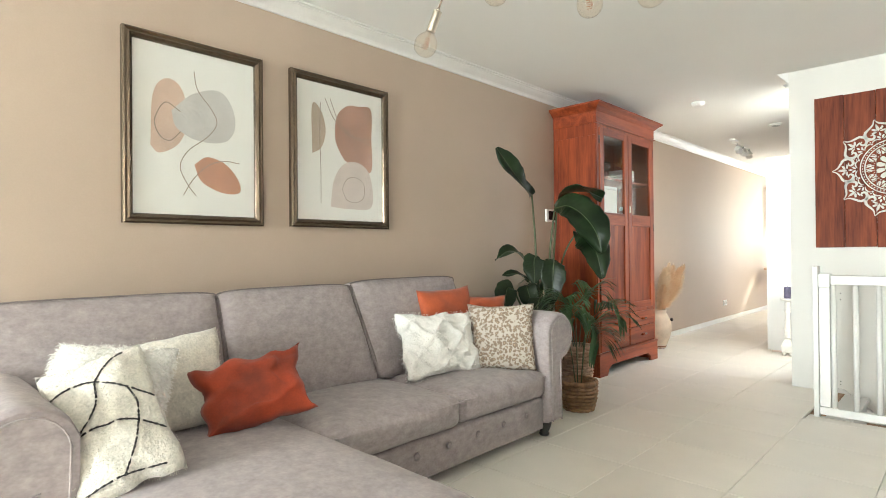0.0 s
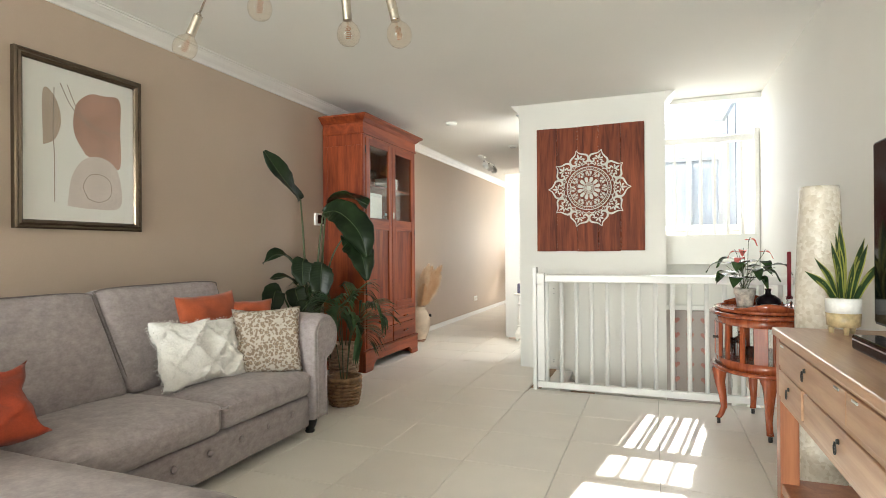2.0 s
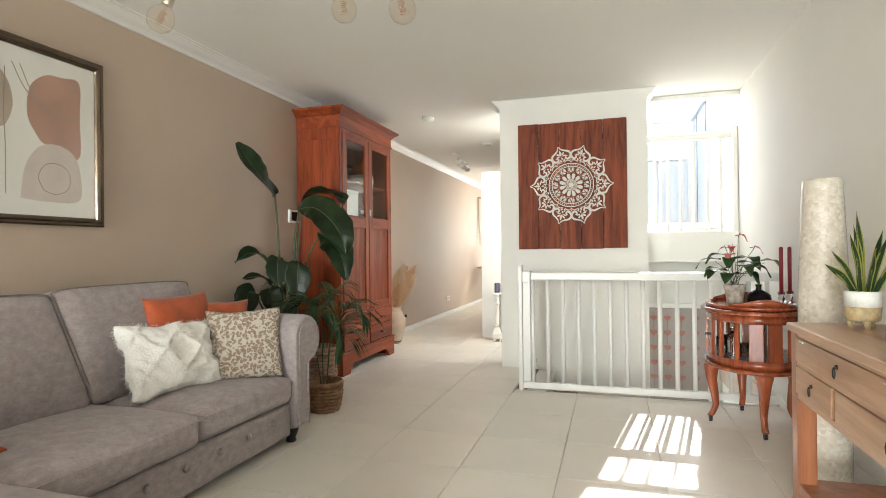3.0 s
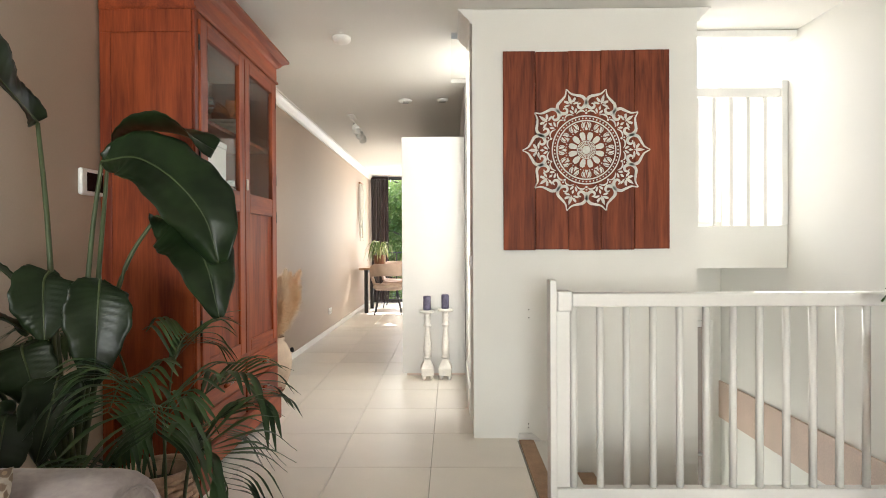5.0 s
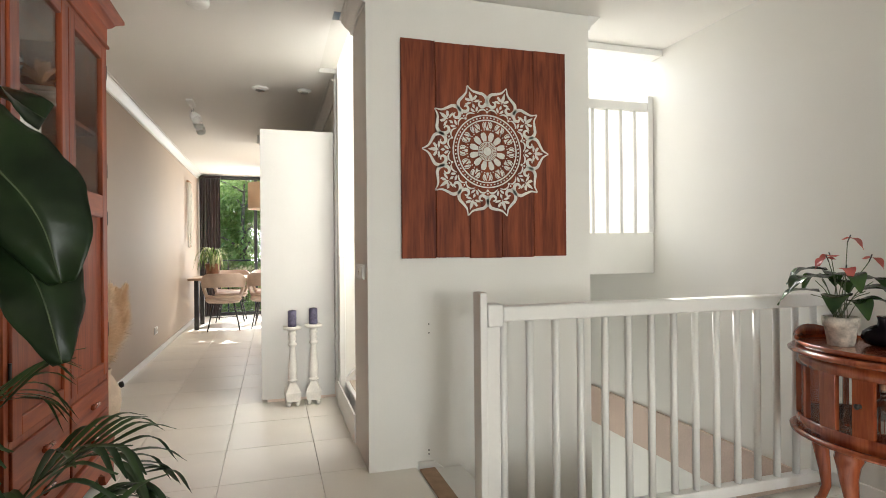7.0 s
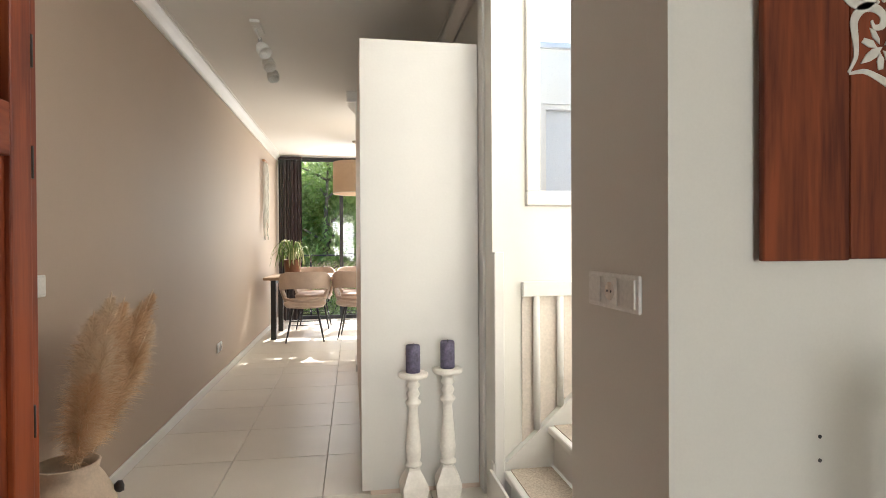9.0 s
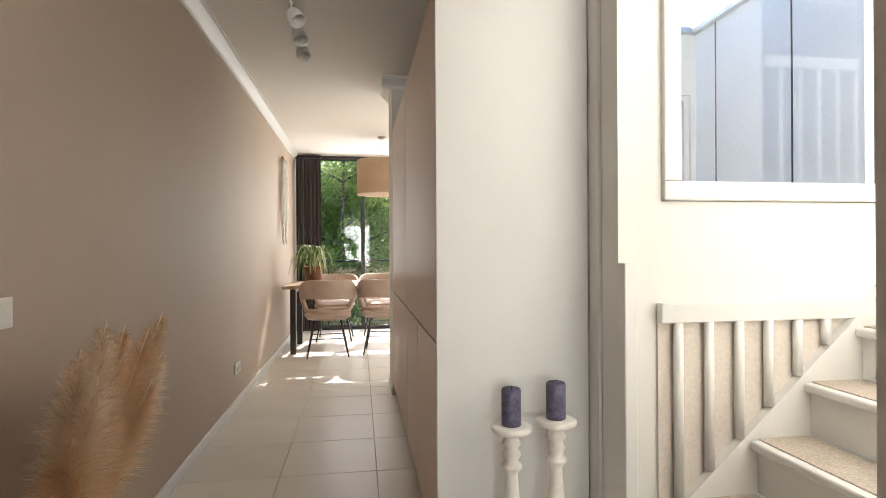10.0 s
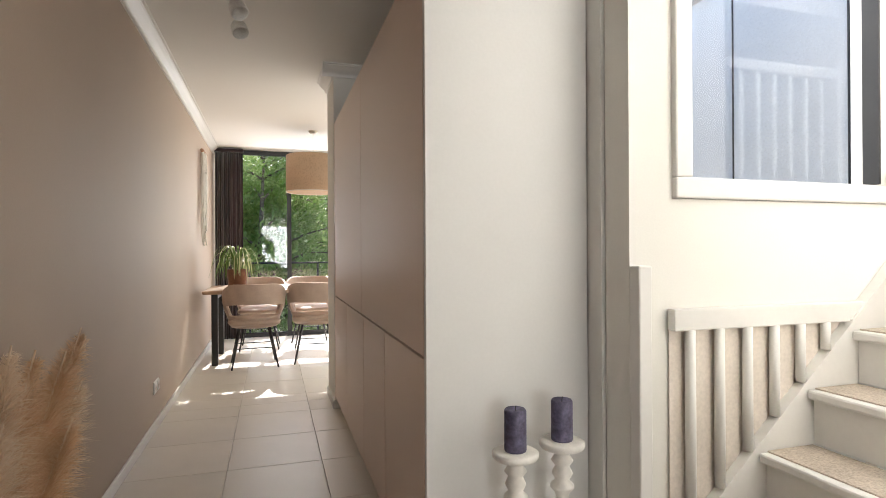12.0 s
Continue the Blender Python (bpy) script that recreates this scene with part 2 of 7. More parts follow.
def lathe(profile, n=24, bm=None, at=(0, 0, 0)):
    """A turned shape from (radius, height) pairs."""
    bm = bm or bmesh.new()
    rings = []
    for r, z in profile:
        rings.append([bm.verts.new((at[0] + max(r, 0.0003) * math.cos(2 * math.pi * i / n), at[1] + max(r, 0.0003) * math.sin(2 * math.pi * i / n), at[2] + z)) for i in range(n)])
    for p, q in zip(rings, rings[1:]):
        for i in range(n):
            f = bm.faces.new((p[i], p[(i + 1) % n], q[(i + 1) % n], q[i]))
            f.smooth = True
    bm.faces.new(rings[0][::-1])
    bm.faces.new(rings[-1])
    return bm


def tube(points, radius, n=8, bm=None, taper=1.0):
    """A round bar along points."""
    bm = bm or bmesh.new()
    pts = [Vector(p) for p in points]
    rings = []
    for i, p in enumerate(pts):
        d = (pts[min(i + 1, len(pts) - 1)] - pts[max(i - 1, 0)]).normalized()
        side = d.cross(Vector((0, 0, 1)) if abs(d.z) < 0.95 else Vector((1, 0, 0))).normalized()
        up = side.cross(d)
        r = radius * (1 + (taper - 1) * i / max(len(pts) - 1, 1))
        rings.append([bm.verts.new(p + r * (math.cos(2 * math.pi * k / n) * side + math.sin(2 * math.pi * k / n) * up)) for k in range(n)])
    for p, q in zip(rings, rings[1:]):
        for k in range(n):
            f = bm.faces.new((p[k], p[(k + 1) % n], q[(k + 1) % n], q[k]))
            f.smooth = True
    bm.faces.new(rings[0][::-1])
    bm.faces.new(rings[-1])
    return bm


def curve_points(ctrl, n=12):
    """Points of a smooth curve through ctrl."""
    c = [Vector(p) for p in ctrl]
    c = [2 * c[0] - c[1]] + c + [2 * c[-1] - c[-2]]
    out = []
    for i in range(1, len(c) - 2):
        for k in range(n):
            t = k / n
            out.append(0.5 * (2 * c[i] + (c[i + 1] - c[i - 1]) * t + (2 * c[i - 1] - 5 * c[i] + 4 * c[i + 1] - c[i + 2]) * t * t + (3 * c[i] - c[i - 1] - 3 * c[i + 1] + c[i + 2]) * t ** 3))
    out.append(c[-2])
    return out


def prism(outline, z0, z1, bm=None, m=None):
    """A flat outline (x, y) raised from z0 to z1."""
    g = bmesh.new()
    lo = [g.verts.new((x, y, z0)) for x, y in outline]
    hi = [g.verts.new((x, y, z1)) for x, y in outline]
    k = len(lo)
    g.faces.new(lo[::-1])
    g.faces.new(hi)
    for i in range(k):
        g.faces.new((lo[i], lo[(i + 1) % k], hi[(i + 1) % k], hi[i]))
    return merge(bm or bmesh.new(), g, m)


def ribbon(pts, width, z0, z1, bm, closed=False, m=None, taper=False):
    """A flat stroke of a given width along (x, y) points, raised from z0 to z1."""
    n = len(pts)
    left, right = [], []
    for i in range(n):
        a = Vector(pts[(i - 1) % n if closed else max(i - 1, 0)])
        b = Vector(pts[(i + 1) % n if closed else min(i + 1, n - 1)])
        d = (b - a).normalized() if (b - a).length > 1e-9 else Vector((1, 0))
        w = width * (0.25 + 0.75 * math.sin(math.pi * (i + 0.5) / n)) if taper else width
        nrm = Vector((-d.y, d.x)) * w / 2
        left.append(Vector(pts[i]) + nrm)
        right.append(Vector(pts[i]) - nrm)
    g = bmesh.new()
    top = [(g.verts.new((*p, z1)), g.verts.new((*q, z1)), g.verts.new((*p, z0)), g.verts.new((*q, z0))) for p, q in zip(left, right)]
    pairs = list(zip(top, top[1:])) + ([(top[-1], top[0])] if closed else [])
    for p, q in pairs:
        g.faces.new((p[0], p[1], q[1], q[0]))
        g.faces.new((p[2], p[0], q[0], q[2]))
        g.faces.new((p[1], p[3], q[3], q[1]))
    return merge(bm, g, m)


def cushion(w, h, d, seed=0, wrinkle=0.012, n=18, corner=0.35):
    """A soft pillow, w wide (x), h high (z) and d thick (y), standing on z = 0, with drawn-out corners and folds."""
    bm = bmesh.new()
    grid = {}
    for side in (-1, 1):
        for i in range(n + 1):
            for k in range(n + 1):
                u, v = 2 * i / n - 1, 2 * k / n - 1
                if abs(u) == 1 or abs(v) == 1:
                    if side == 1:
                        grid[1, i, k] = grid[-1, i, k]
                        continue
                puff = (max(0, 1 - abs(u) ** 2.6) * max(0, 1 - abs(v) ** 2.6)) ** 0.5
                pinch = 1 - corner * 0.16 * (1 - abs(u) ** 2) * (abs(v) ** 3)
                pinch_u = 1 - corner * 0.16 * (1 - abs(v) ** 2) * (abs(u) ** 3)
                q = Vector((u * 2.1, v * 2.1, seed * 3.7 + side))
                w1 = noise.noise(q) + 0.5 * noise.noise(q * 2.3)
                x = u * w / 2 * pinch_u + wrinkle * noise.noise(q + Vector((9, 0, 0)))
                z = v * h / 2 * pinch + wrinkle * noise.noise(q + Vector((0, 9, 0)))
                grid[side, i, k] = bm.verts.new((x, side * (d / 2 * puff + wrinkle * w1 * (0.2 + puff)), z + h / 2))
    for side in (-1, 1):
        for i in range(n):
            for k in range(n):
                q = [grid[side, i, k], grid[side, i + 1, k], grid[side, i + 1, k + 1], grid[side, i, k + 1]]
                f = bm.faces.new(q if side == -1 else q[::-1])
                f.smooth = True
    return bm


def soft_box(a, b, round_off=0.05, puff=0.02, n=10, seed=0):
    """An upholstered block: rounded edges and slightly bulging faces."""
    a, b = Vector(a), Vector(b)
    c, half = (a + b) / 2, (b - a) / 2
    bm = bmesh.new()
    bmesh.ops.create_cube(bm, size=2)
    bmesh.ops.subdivide_edges(bm, edges=list(bm.edges), cuts=n, use_grid_fill=True)
    for v in bm.verts:
        u = v.co.copy()
        p = Vector((u.x * half.x, u.y * half.y, u.z * half.z))
        core = Vector([max(-h + round_off, min(h - round_off, q)) for q, h in zip(p, half)])
        d = p - core
        if d.length > 1e-6:
            # pull the corners onto a round edge
            p = core + d.normalized() * min(d.length, round_off)
        for ax in range(3):
            if abs(u[ax]) > 0.999:
                o = [k for k in range(3) if k != ax]
                p[ax] += math.copysign(puff * (1 - u[o[0]] ** 2) * (1 - u[o[1]] ** 2), u[ax])
        p += 0.004 * Vector((noise.noise(p * 7 + Vector((seed, 0, 0))), noise.noise(p * 7 + Vector((0, seed, 5))), noise.noise(p * 7 + Vector((3, 0, seed)))))
        v.co = c + p
    for f in bm.faces:
        f.smooth = True
    return bm


def blade(bm, points, width, fold=0.25, m=6, profile=None, flat=None, twist=0.0, ripple=0.0, phase=0.0):
    """A leaf along points: widest in the middle, folded along its rib."""
    pts = curve_points(points, 18 if ripple else 5) if len(points) < 7 else [Vector(p) for p in points]
    n = len(pts)
    rows = []
    for i, p in enumerate(pts):
        t = i / (n - 1)
        d = (pts[min(i + 1, n - 1)] - pts[max(i - 1, 0)]).normalized()
        side = d.cross(flat or Vector((0, 0, 1)))
        if side.length < 0.05:
            side = d.cross(Vector((0, 1, 0)))
        side.normalize()
        if twist:
            side = Matrix.Rotation(twist * t, 3, d) @ side
        up = side.cross(d).normalized()
        w = width / 2 * (profile(t) if profile else max(math.sin(math.pi * min(t * 0.96 + 0.02, 1)) ** 0.75, 0.03))
        if ripple:
            w *= 1 + 0.035 * math.sin(17 * t + phase) + 0.03 * math.sin(39 * t + 2 * phase)
        row = []
        for k in range(-m // 2, m // 2 + 1):
            s = k / (m / 2)
            wave = 0.05 * width * math.sin(9 * t + 2 * s) * abs(s)
            if ripple:
                edge = 1 if s > 0 else -1
                wave += ripple * math.sin(95 * t - 9 * abs(s) + edge) * min(1, 2.5 * abs(s)) * (1 - 0.5 * t)
                wave += 0.11 * width * s * s * math.sin(7.5 * t + phase + 1.7 * edge)
            row.append(bm.verts.new(p + side * (s * w) + up * (abs(s) * w * fold + wave)))
        rows.append(row)
    for a, b in zip(rows, rows[1:]):
        for k in range(len(a) - 1):
            f = bm.faces.new((a[k], a[k + 1], b[k + 1], b[k]))
            f.smooth = True
    return bm
# ---- the house: walls, floors, ceilings ----
XW, XE, YS, YN, ZC = -2.41, 1.40, -7.60, 12.62, 2.50    # inner faces and ceiling
COL_Y, COL_B, COL_L, COL_R = 4.836, 5.30, -0.70, 0.60   # the wall block with the plank board
WIN_Y, HALL_Z, ROOF_Z = 6.20, -1.62, 3.75               # stair window, lower hall, top of the stair shaft
PATIO_Y, PATIO_Z = 9.20, 3.10

structure("wall_west", boxes(((XW - 0.2, YS - 0.2, -0.1), (XW, YN + 0.2, ZC + 0.2))), M_BEIGE, "beige painted plaster wall along the rooms", "wall")
structure("wall_east", boxes(((XE, YS - 0.2, -2.0), (XE + 0.2, WIN_Y + 0.12, ROOF_Z + 0.1))), M_WHITE, "white painted plaster wall beside the stairs", "wall")
structure("wall_east_dining", boxes(((XE, PATIO_Y + 0.162, -0.1), (XE + 0.2, YN + 0.2, ZC + 0.2))), M_WHITE, "white plaster wall of the dining room", "wall")
structure("wall_south", boxes(((XW, YS - 0.2, -0.1), (-2.30, YS, ZC + 0.2)), ((0.20, YS - 0.2, -0.1), (XE, YS, ZC + 0.2)), ((-2.30, YS - 0.2, -0.1), (0.20, YS, 0.35)), ((-2.30, YS - 0.2, 2.35), (0.20, YS, ZC + 0.2))), M_WHITE, "white plaster wall with the front window", "wall")
structure("wall_stairs", boxes(((COL_L, COL_Y, HALL_Z), (COL_R, COL_B, ZC - 0.004))), M_WHITE, "white plaster wall between living room and stairs", "wall")
# the low opening is cut only for the added hall window
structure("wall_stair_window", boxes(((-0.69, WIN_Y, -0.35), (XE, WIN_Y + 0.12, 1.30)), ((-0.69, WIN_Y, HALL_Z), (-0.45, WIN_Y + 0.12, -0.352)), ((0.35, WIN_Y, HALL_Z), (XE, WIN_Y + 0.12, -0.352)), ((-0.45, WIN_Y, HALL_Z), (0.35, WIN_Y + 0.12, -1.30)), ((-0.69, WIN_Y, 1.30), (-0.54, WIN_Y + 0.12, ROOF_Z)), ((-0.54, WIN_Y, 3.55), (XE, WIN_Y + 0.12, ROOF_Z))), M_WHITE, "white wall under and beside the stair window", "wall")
structure("wall_shaft", boxes(((COL_L, 5.19, ZC + 0.002), (XE, 5.31, ROOF_Z)), ((-0.82, 5.31, ZC + 0.002), (COL_L, WIN_Y, ROOF_Z))), M_WHITE, "white upper wall of the stair shaft", "wall")
structure("ceiling_shaft", boxes(((-0.82, 5.19, ROOF_Z), (XE + 0.2, WIN_Y + 0.12, ROOF_Z + 0.12))), M_CEIL, "white ceiling over the stair shaft", "ceiling")
structure("wall_kitchen_back", boxes(((-0.64, WIN_Y + 0.12, -0.1), (-0.52, PATIO_Y, PATIO_Z))), M_WHITE, "white wall between kitchen and patio", "wall")
structure("wall_patio", boxes(((-1.25, 8.90, 0.0), (-0.66, PATIO_Y + 0.16, ZC)), ((-0.66, PATIO_Y, -0.1), (0.60, PATIO_Y + 0.16, PATIO_Z)), ((1.50, PATIO_Y, -0.1), (1.55, PATIO_Y + 0.16, PATIO_Z)), ((0.60, PATIO_Y, -0.1), (1.50, PATIO_Y + 0.16, 0.6)), ((0.60, PATIO_Y, 2.55), (1.50, PATIO_Y + 0.16, PATIO_Z))), M_WHITE, "white patio wall with a window", "wall")
M_PANEL = surface("pale_blue_cladding", (0.70, 0.745, 0.80), 0.35, vary=0.03, scale=1.5)
structure("wall_patio_east", boxes(((1.55, WIN_Y + 0.2, -0.1), (1.70, PATIO_Y + 0.16, PATIO_Z))), M_PANEL, "pale blue-grey clad wall across the patio", "wall")
structure("patio_floor", boxes(((-0.64, WIN_Y + 0.12, -0.25), (1.6, PATIO_Y, -0.1))), M_TILE, "grey paved patio floor", "floor")

# ceilings: the rooms, with the stair shaft left open
structure("ceiling", boxes(
    ((XW, YS, ZC), (XE, 5.19, ZC + 0.2)),
    ((XW, 5.19, ZC), (-0.82, WIN_Y + 0.1, ZC + 0.2)),
    ((XW, WIN_Y + 0.1, ZC), (-0.64, PATIO_Y, ZC + 0.2)),
    ((XW, PATIO_Y, ZC), (-0.66, PATIO_Y + 0.162, ZC + 0.2)),
    ((XW, PATIO_Y + 0.162, ZC), (XE, YN + 0.2, ZC + 0.2))), M_CEIL, "smooth off-white painted ceiling", "ceiling")

# floor slab with the stairwell cut out; tiles are laid on it at the end of the file
WELL_X, WELL_Y = -0.44, 4.02
structure_floor = structure("floor", boxes(
    ((XW, YS, -0.30), (WELL_X, YN, -0.014)),
    ((WELL_X, YS, -0.30), (XE, WELL_Y, -0.014)),
    ((WELL_X, PATIO_Y, -0.30), (XE, YN, -0.014))), M_GROUT, "cream ceramic floor tiles with thin grey joints", "floor")
structure("wall_under_floor", boxes(((WELL_X, WELL_Y - 0.1, HALL_Z), (XE, WELL_Y, -0.30)), ((WELL_X - 0.1, WELL_Y - 0.1, HALL_Z), (WELL_X, COL_Y, -0.30))), M_WHITE, "white wall of the lower stairwell", "wall")
structure("floor_lower_hall", boxes(((WELL_X, WELL_Y, HALL_Z - 0.1), (XE, WIN_Y, HALL_Z))), M_TILE, "tiled floor of the lower hall", "floor")
structure("stairwell_fascia", boxes(((XE - 0.022, WELL_Y + 0.04, -0.30), (XE - 0.002, WIN_Y - 0.002, 0.0)), bevel=0.003), M_FASCIA, "pale wooden board along the stairwell edge", "trim")

structure("shaft_lintel", boxes(((COL_R + 0.002, 5.188, 2.455), (XE - 0.002, 5.315, ZC - 0.002)), bevel=0.004), M_TRIM, "white trim board under the edge of the stair shaft", "trim")

# skirting and cornices
def cornice(bm, a, b, inward):
    """A stepped plaster moulding from a to b under the ceiling."""
    a, b, w = Vector(a), Vector(b), Vector(inward)
    prof = [(0.0, -0.085), (0.012, -0.085), (0.016, -0.07), (0.022, -0.06), (0.045, -0.04), (0.06, -0.022), (0.066, -0.018), (0.066, -0.010), (0.078, -0.008), (0.08, -0.001), (0.0, -0.001)]
    rows = [[bm.verts.new(p + w * d + Vector((0, 0, h))) for d, h in prof] for p in (a, b)]
    for k in range(len(prof)):
        j = (k + 1) % len(prof)
        bm.faces.new((rows[0][k], rows[0][j], rows[1][j], rows[1][k]))
    bm.faces.new(rows[0][::-1])
    bm.faces.new(rows[1])


bm = bmesh.new()
cornice(bm, (XW, YS, ZC), (XW, YN - 0.1, ZC), (1, 0, 0))
structure("cornice_west", bm, M_TRIM, "white moulded plaster cornice under the ceiling", "cornice")
bm = bmesh.new()
cornice(bm, (COL_L - 0.001, COL_Y + 0.0, ZC), (COL_L - 0.001, COL_B, ZC), (-1, 0, 0))
cornice(bm, (-0.642, 6.43, ZC), (-0.642, 8.9, ZC), (-1, 0, 0))
cornice(bm, (COL_R + 0.001, COL_Y, ZC), (COL_R + 0.001, 5.188, ZC), (1, 0, 0))
structure("cornice_corridor", bm, M_TRIM, "white moulded cornice along the corridor", "cornice")
bm = bmesh.new()
cornice(bm, (-1.25, 8.9, ZC), (-1.25, PATIO_Y + 0.16, ZC), (-1, 0, 0))
cornice(bm, (-1.33, 8.9, ZC), (-0.66, 8.9, ZC), (0, -1, 0))
structure("cornice_pillar", bm, M_TRIM, "white moulded cornice round the pillar", "cornice")
structure("baseboard_west", boxes(((XW, YS, 0), (XW + 0.013, YN, 0.062)), bevel=0.003), M_TRIM, "low white skirting along the beige wall", "baseboard")
structure("baseboard_east", boxes(((XE - 0.013, YS, 0), (XE, WELL_Y, 0.062)), bevel=0.003), M_TRIM, "low white skirting along the white wall", "baseboard")
structure("baseboard_pillar", boxes(((-1.262, 8.9, 0), (-1.25, PATIO_Y + 0.16, 0.062)), bevel=0.003), M_TRIM, "low white skirting at the pillar", "baseboard")
structure("corridor_step_trim", boxes(((-0.712, COL_B + 0.001, 0.0), (-0.70, WIN_Y - 0.02, 0.17)), bevel=0.002), M_TRIM, "white riser board at the foot of the stairs", "trim")


# ---- windows ----
def window(name, x0, x1, z0, z1, y, depth, frame_w, mat, splits=(), label="", pane_mat=None, transoms=()):
    """A framed window in a wall across y."""
    w = tagged(new(name), label, "window", "", "structure")
    xs = [x0] + [s for s in splits] + [x1]
    f = boxes(((x0, y, z0), (x1, y + depth, z0 + frame_w)), ((x0, y, z1 - frame_w), (x1, y + depth, z1)), ((x0, y, z0 + frame_w), (x0 + frame_w, y + depth, z1 - frame_w)), ((x1 - frame_w, y, z0 + frame_w), (x1, y + depth, z1 - frame_w)), bevel=0.006)
    part("window_frame", f, mat, w)
    for s in splits:
        part("mullion", boxes(((s - frame_w / 2, y + 0.002, z0 + frame_w), (s + frame_w / 2, y + depth - 0.002, z1 - frame_w)), bevel=0.004), mat, w)
    for z in transoms:
        part("transom", boxes(((x0 + frame_w, y + 0.004, z - frame_w / 2), (x1 - frame_w, y + depth - 0.004, z + frame_w / 2)), bevel=0.004), mat, w)
    for a, b in zip(xs, xs[1:]):
        p = part("pane", boxes(((a + 0.02, y + depth * 0.5, z0 + 0.02), (b - 0.02, y + depth * 0.5 + 0.005, z1 - 0.02))), pane_mat or M_PANE, w)
        p.visible_shadow = False
    return w


stair_window = window("window_1", -0.54, XE - 0.002, 1.302, 3.55, WIN_Y - 0.02, 0.10, 0.062, M_TRIM, (0.325,), "large white-framed stair window with clear panes")
part("gasket", boxes(((0.284, WIN_Y - 0.024, 1.366), (0.294, WIN_Y + 0.03, 3.48))), M_DARKGREY, stair_window, "dark rubber gasket")
part("window_handle", boxes(((0.318, WIN_Y - 0.06, 1.375), (0.34, WIN_Y - 0.022, 1.405)), bevel=0.006), M_DARKGREY, stair_window, "dark window handle")
# unseen window, added so that light can enter the lower hall
window("added_hall_window", -0.45, 0.35, -1.30, -0.352, WIN_Y + 0.02, 0.08, 0.05, M_TRIM, (), "unseen white-framed side window added to light the lower hall")
window("window_2", -2.30, 0.20, 0.35, 2.35, YS - 0.12, 0.08, 0.06, M_TRIM, (-1.47, -0.63), "white-framed front window of the living room")
window("window_3", XW + 0.02, XE, 0.0, ZC - 0.005, YN, 0.07, 0.055, M_DARKGREY, (-1.455, -0.50, 0.45), "floor-to-ceiling dark aluminium garden window")
# pale sheet added behind the patio window so that its panes look light
structure("blind", boxes(((0.62, PATIO_Y + 0.125, 0.62), (1.48, PATIO_Y + 0.135, 2.53))), M_PANEL, "pale blue-grey blind added behind the patio window to lighten its panes", "blind")
window("window_4", 0.60, 1.50, 0.6, 2.55, PATIO_Y + 0.02, 0.08, 0.05, M_TRIM, (1.05,), "white-framed window across the patio")
for k in range(3):
    yk = WIN_Y + 1.0 + k * 0.85
    structure("cladding_joint", boxes(((1.545, yk, -0.1), (1.552, yk + 0.012, PATIO_Z))), M_DARKGREY, "dark joint between cladding panels", "trim")
structure("patio_roof_edge", boxes(((1.50, WIN_Y + 0.2, PATIO_Z), (1.75, PATIO_Y + 0.2, PATIO_Z + 0.06)), ((-0.6, PATIO_Y - 0.04, PATIO_Z), (1.50, PATIO_Y + 0.2, PATIO_Z + 0.06)), bevel=0.01), M_STEEL, "thin metal roof edge round the patio", "trim")


# ---- stairs ----
RISE, GO = 0.177, 0.195
up = tagged(new("staircase_up"), "white wooden stairs with speckled treads going up", "staircase", "", "structure")
for k in range(1, 8):
    x = -0.655 + GO * (k - 1)
    end = x + GO + 0.02 if k < 7 else XE - 0.004
    yb = COL_B + 0.002
    tread = part("tread", boxes(((x, yb, RISE * k - 0.036), (end, WIN_Y - 0.045, RISE * k - 0.005)), bevel=0.008), M_TRIM, up)
    part("covering", boxes(((x + 0.028, yb + 0.004, RISE * k - 0.006), (end - 0.004, WIN_Y - 0.05, RISE * k)), bevel=0.002), M_CARPET, tread, "speckled beige stair covering")
    part("riser", boxes(((x + 0.03, yb, RISE * (k - 1)), (x + 0.045, WIN_Y - 0.045, RISE * k - 0.036))), M_TRIM, up)
# the string along the window wall, with spindles and a rail over it
g = bmesh.new()
lo = [(-0.70, 0.0), (-0.30, 0.0), (0.72, 0.93), (0.72, 1.245), (0.50, 1.245), (-0.64, 0.202), (-0.70, 0.202)]
prism(lo, 0, 0.04, g, Matrix.Translation((0, WIN_Y - 0.003, 0)) @ Matrix.Rotation(radians(90), 4, "X"))
part("string_board", g, M_TRIM, up)
part("panel_rail", boxes(((-0.562, WIN_Y - 0.036, 0.908), (0.30, WIN_Y - 0.003, 0.972)), bevel=0.004), M_TRIM, up)
part("newel_post", boxes(((-0.694, WIN_Y - 0.05, 0.0), (-0.650, WIN_Y - 0.003, 1.102)), bevel=0.005), M_TRIM, up)
part("panel_board", boxes(((-0.56, WIN_Y - 0.008, 0.2), (0.29, WIN_Y - 0.0031, 0.91))), M_STAIRPANEL, up, "beige infill panel")
for k in range(7):
    x = -0.50 + 0.107 * k
    part("spindle", lathe([(0.0155, 0), (0.0155, 0.91 - (0.25 + 0.915 * (x + 0.59)))], 10, at=(x, WIN_Y - 0.026, 0.25 + 0.915 * (x + 0.59))), M_TRIM, up)
# landing guard over the stairwell
guard = tagged(new("landing_guard"), "white wooden landing railing with square balusters", "railing", "", "structure")
part("apron", boxes(((COL_R + 0.002, 5.29, 0.966), (XE - 0.004, 5.33, 1.247)), bevel=0.004), M_WHITE, guard)
part("handrail", boxes(((COL_R + 0.002, 5.285, 2.096), (XE - 0.05, 5.335, 2.158)), bevel=0.008), M_TRIM, guard)
part("guard_post", boxes(((XE - 0.045, 5.285, 1.247), (XE - 0.004, 5.335, 2.207)), bevel=0.006), M_TRIM, guard)
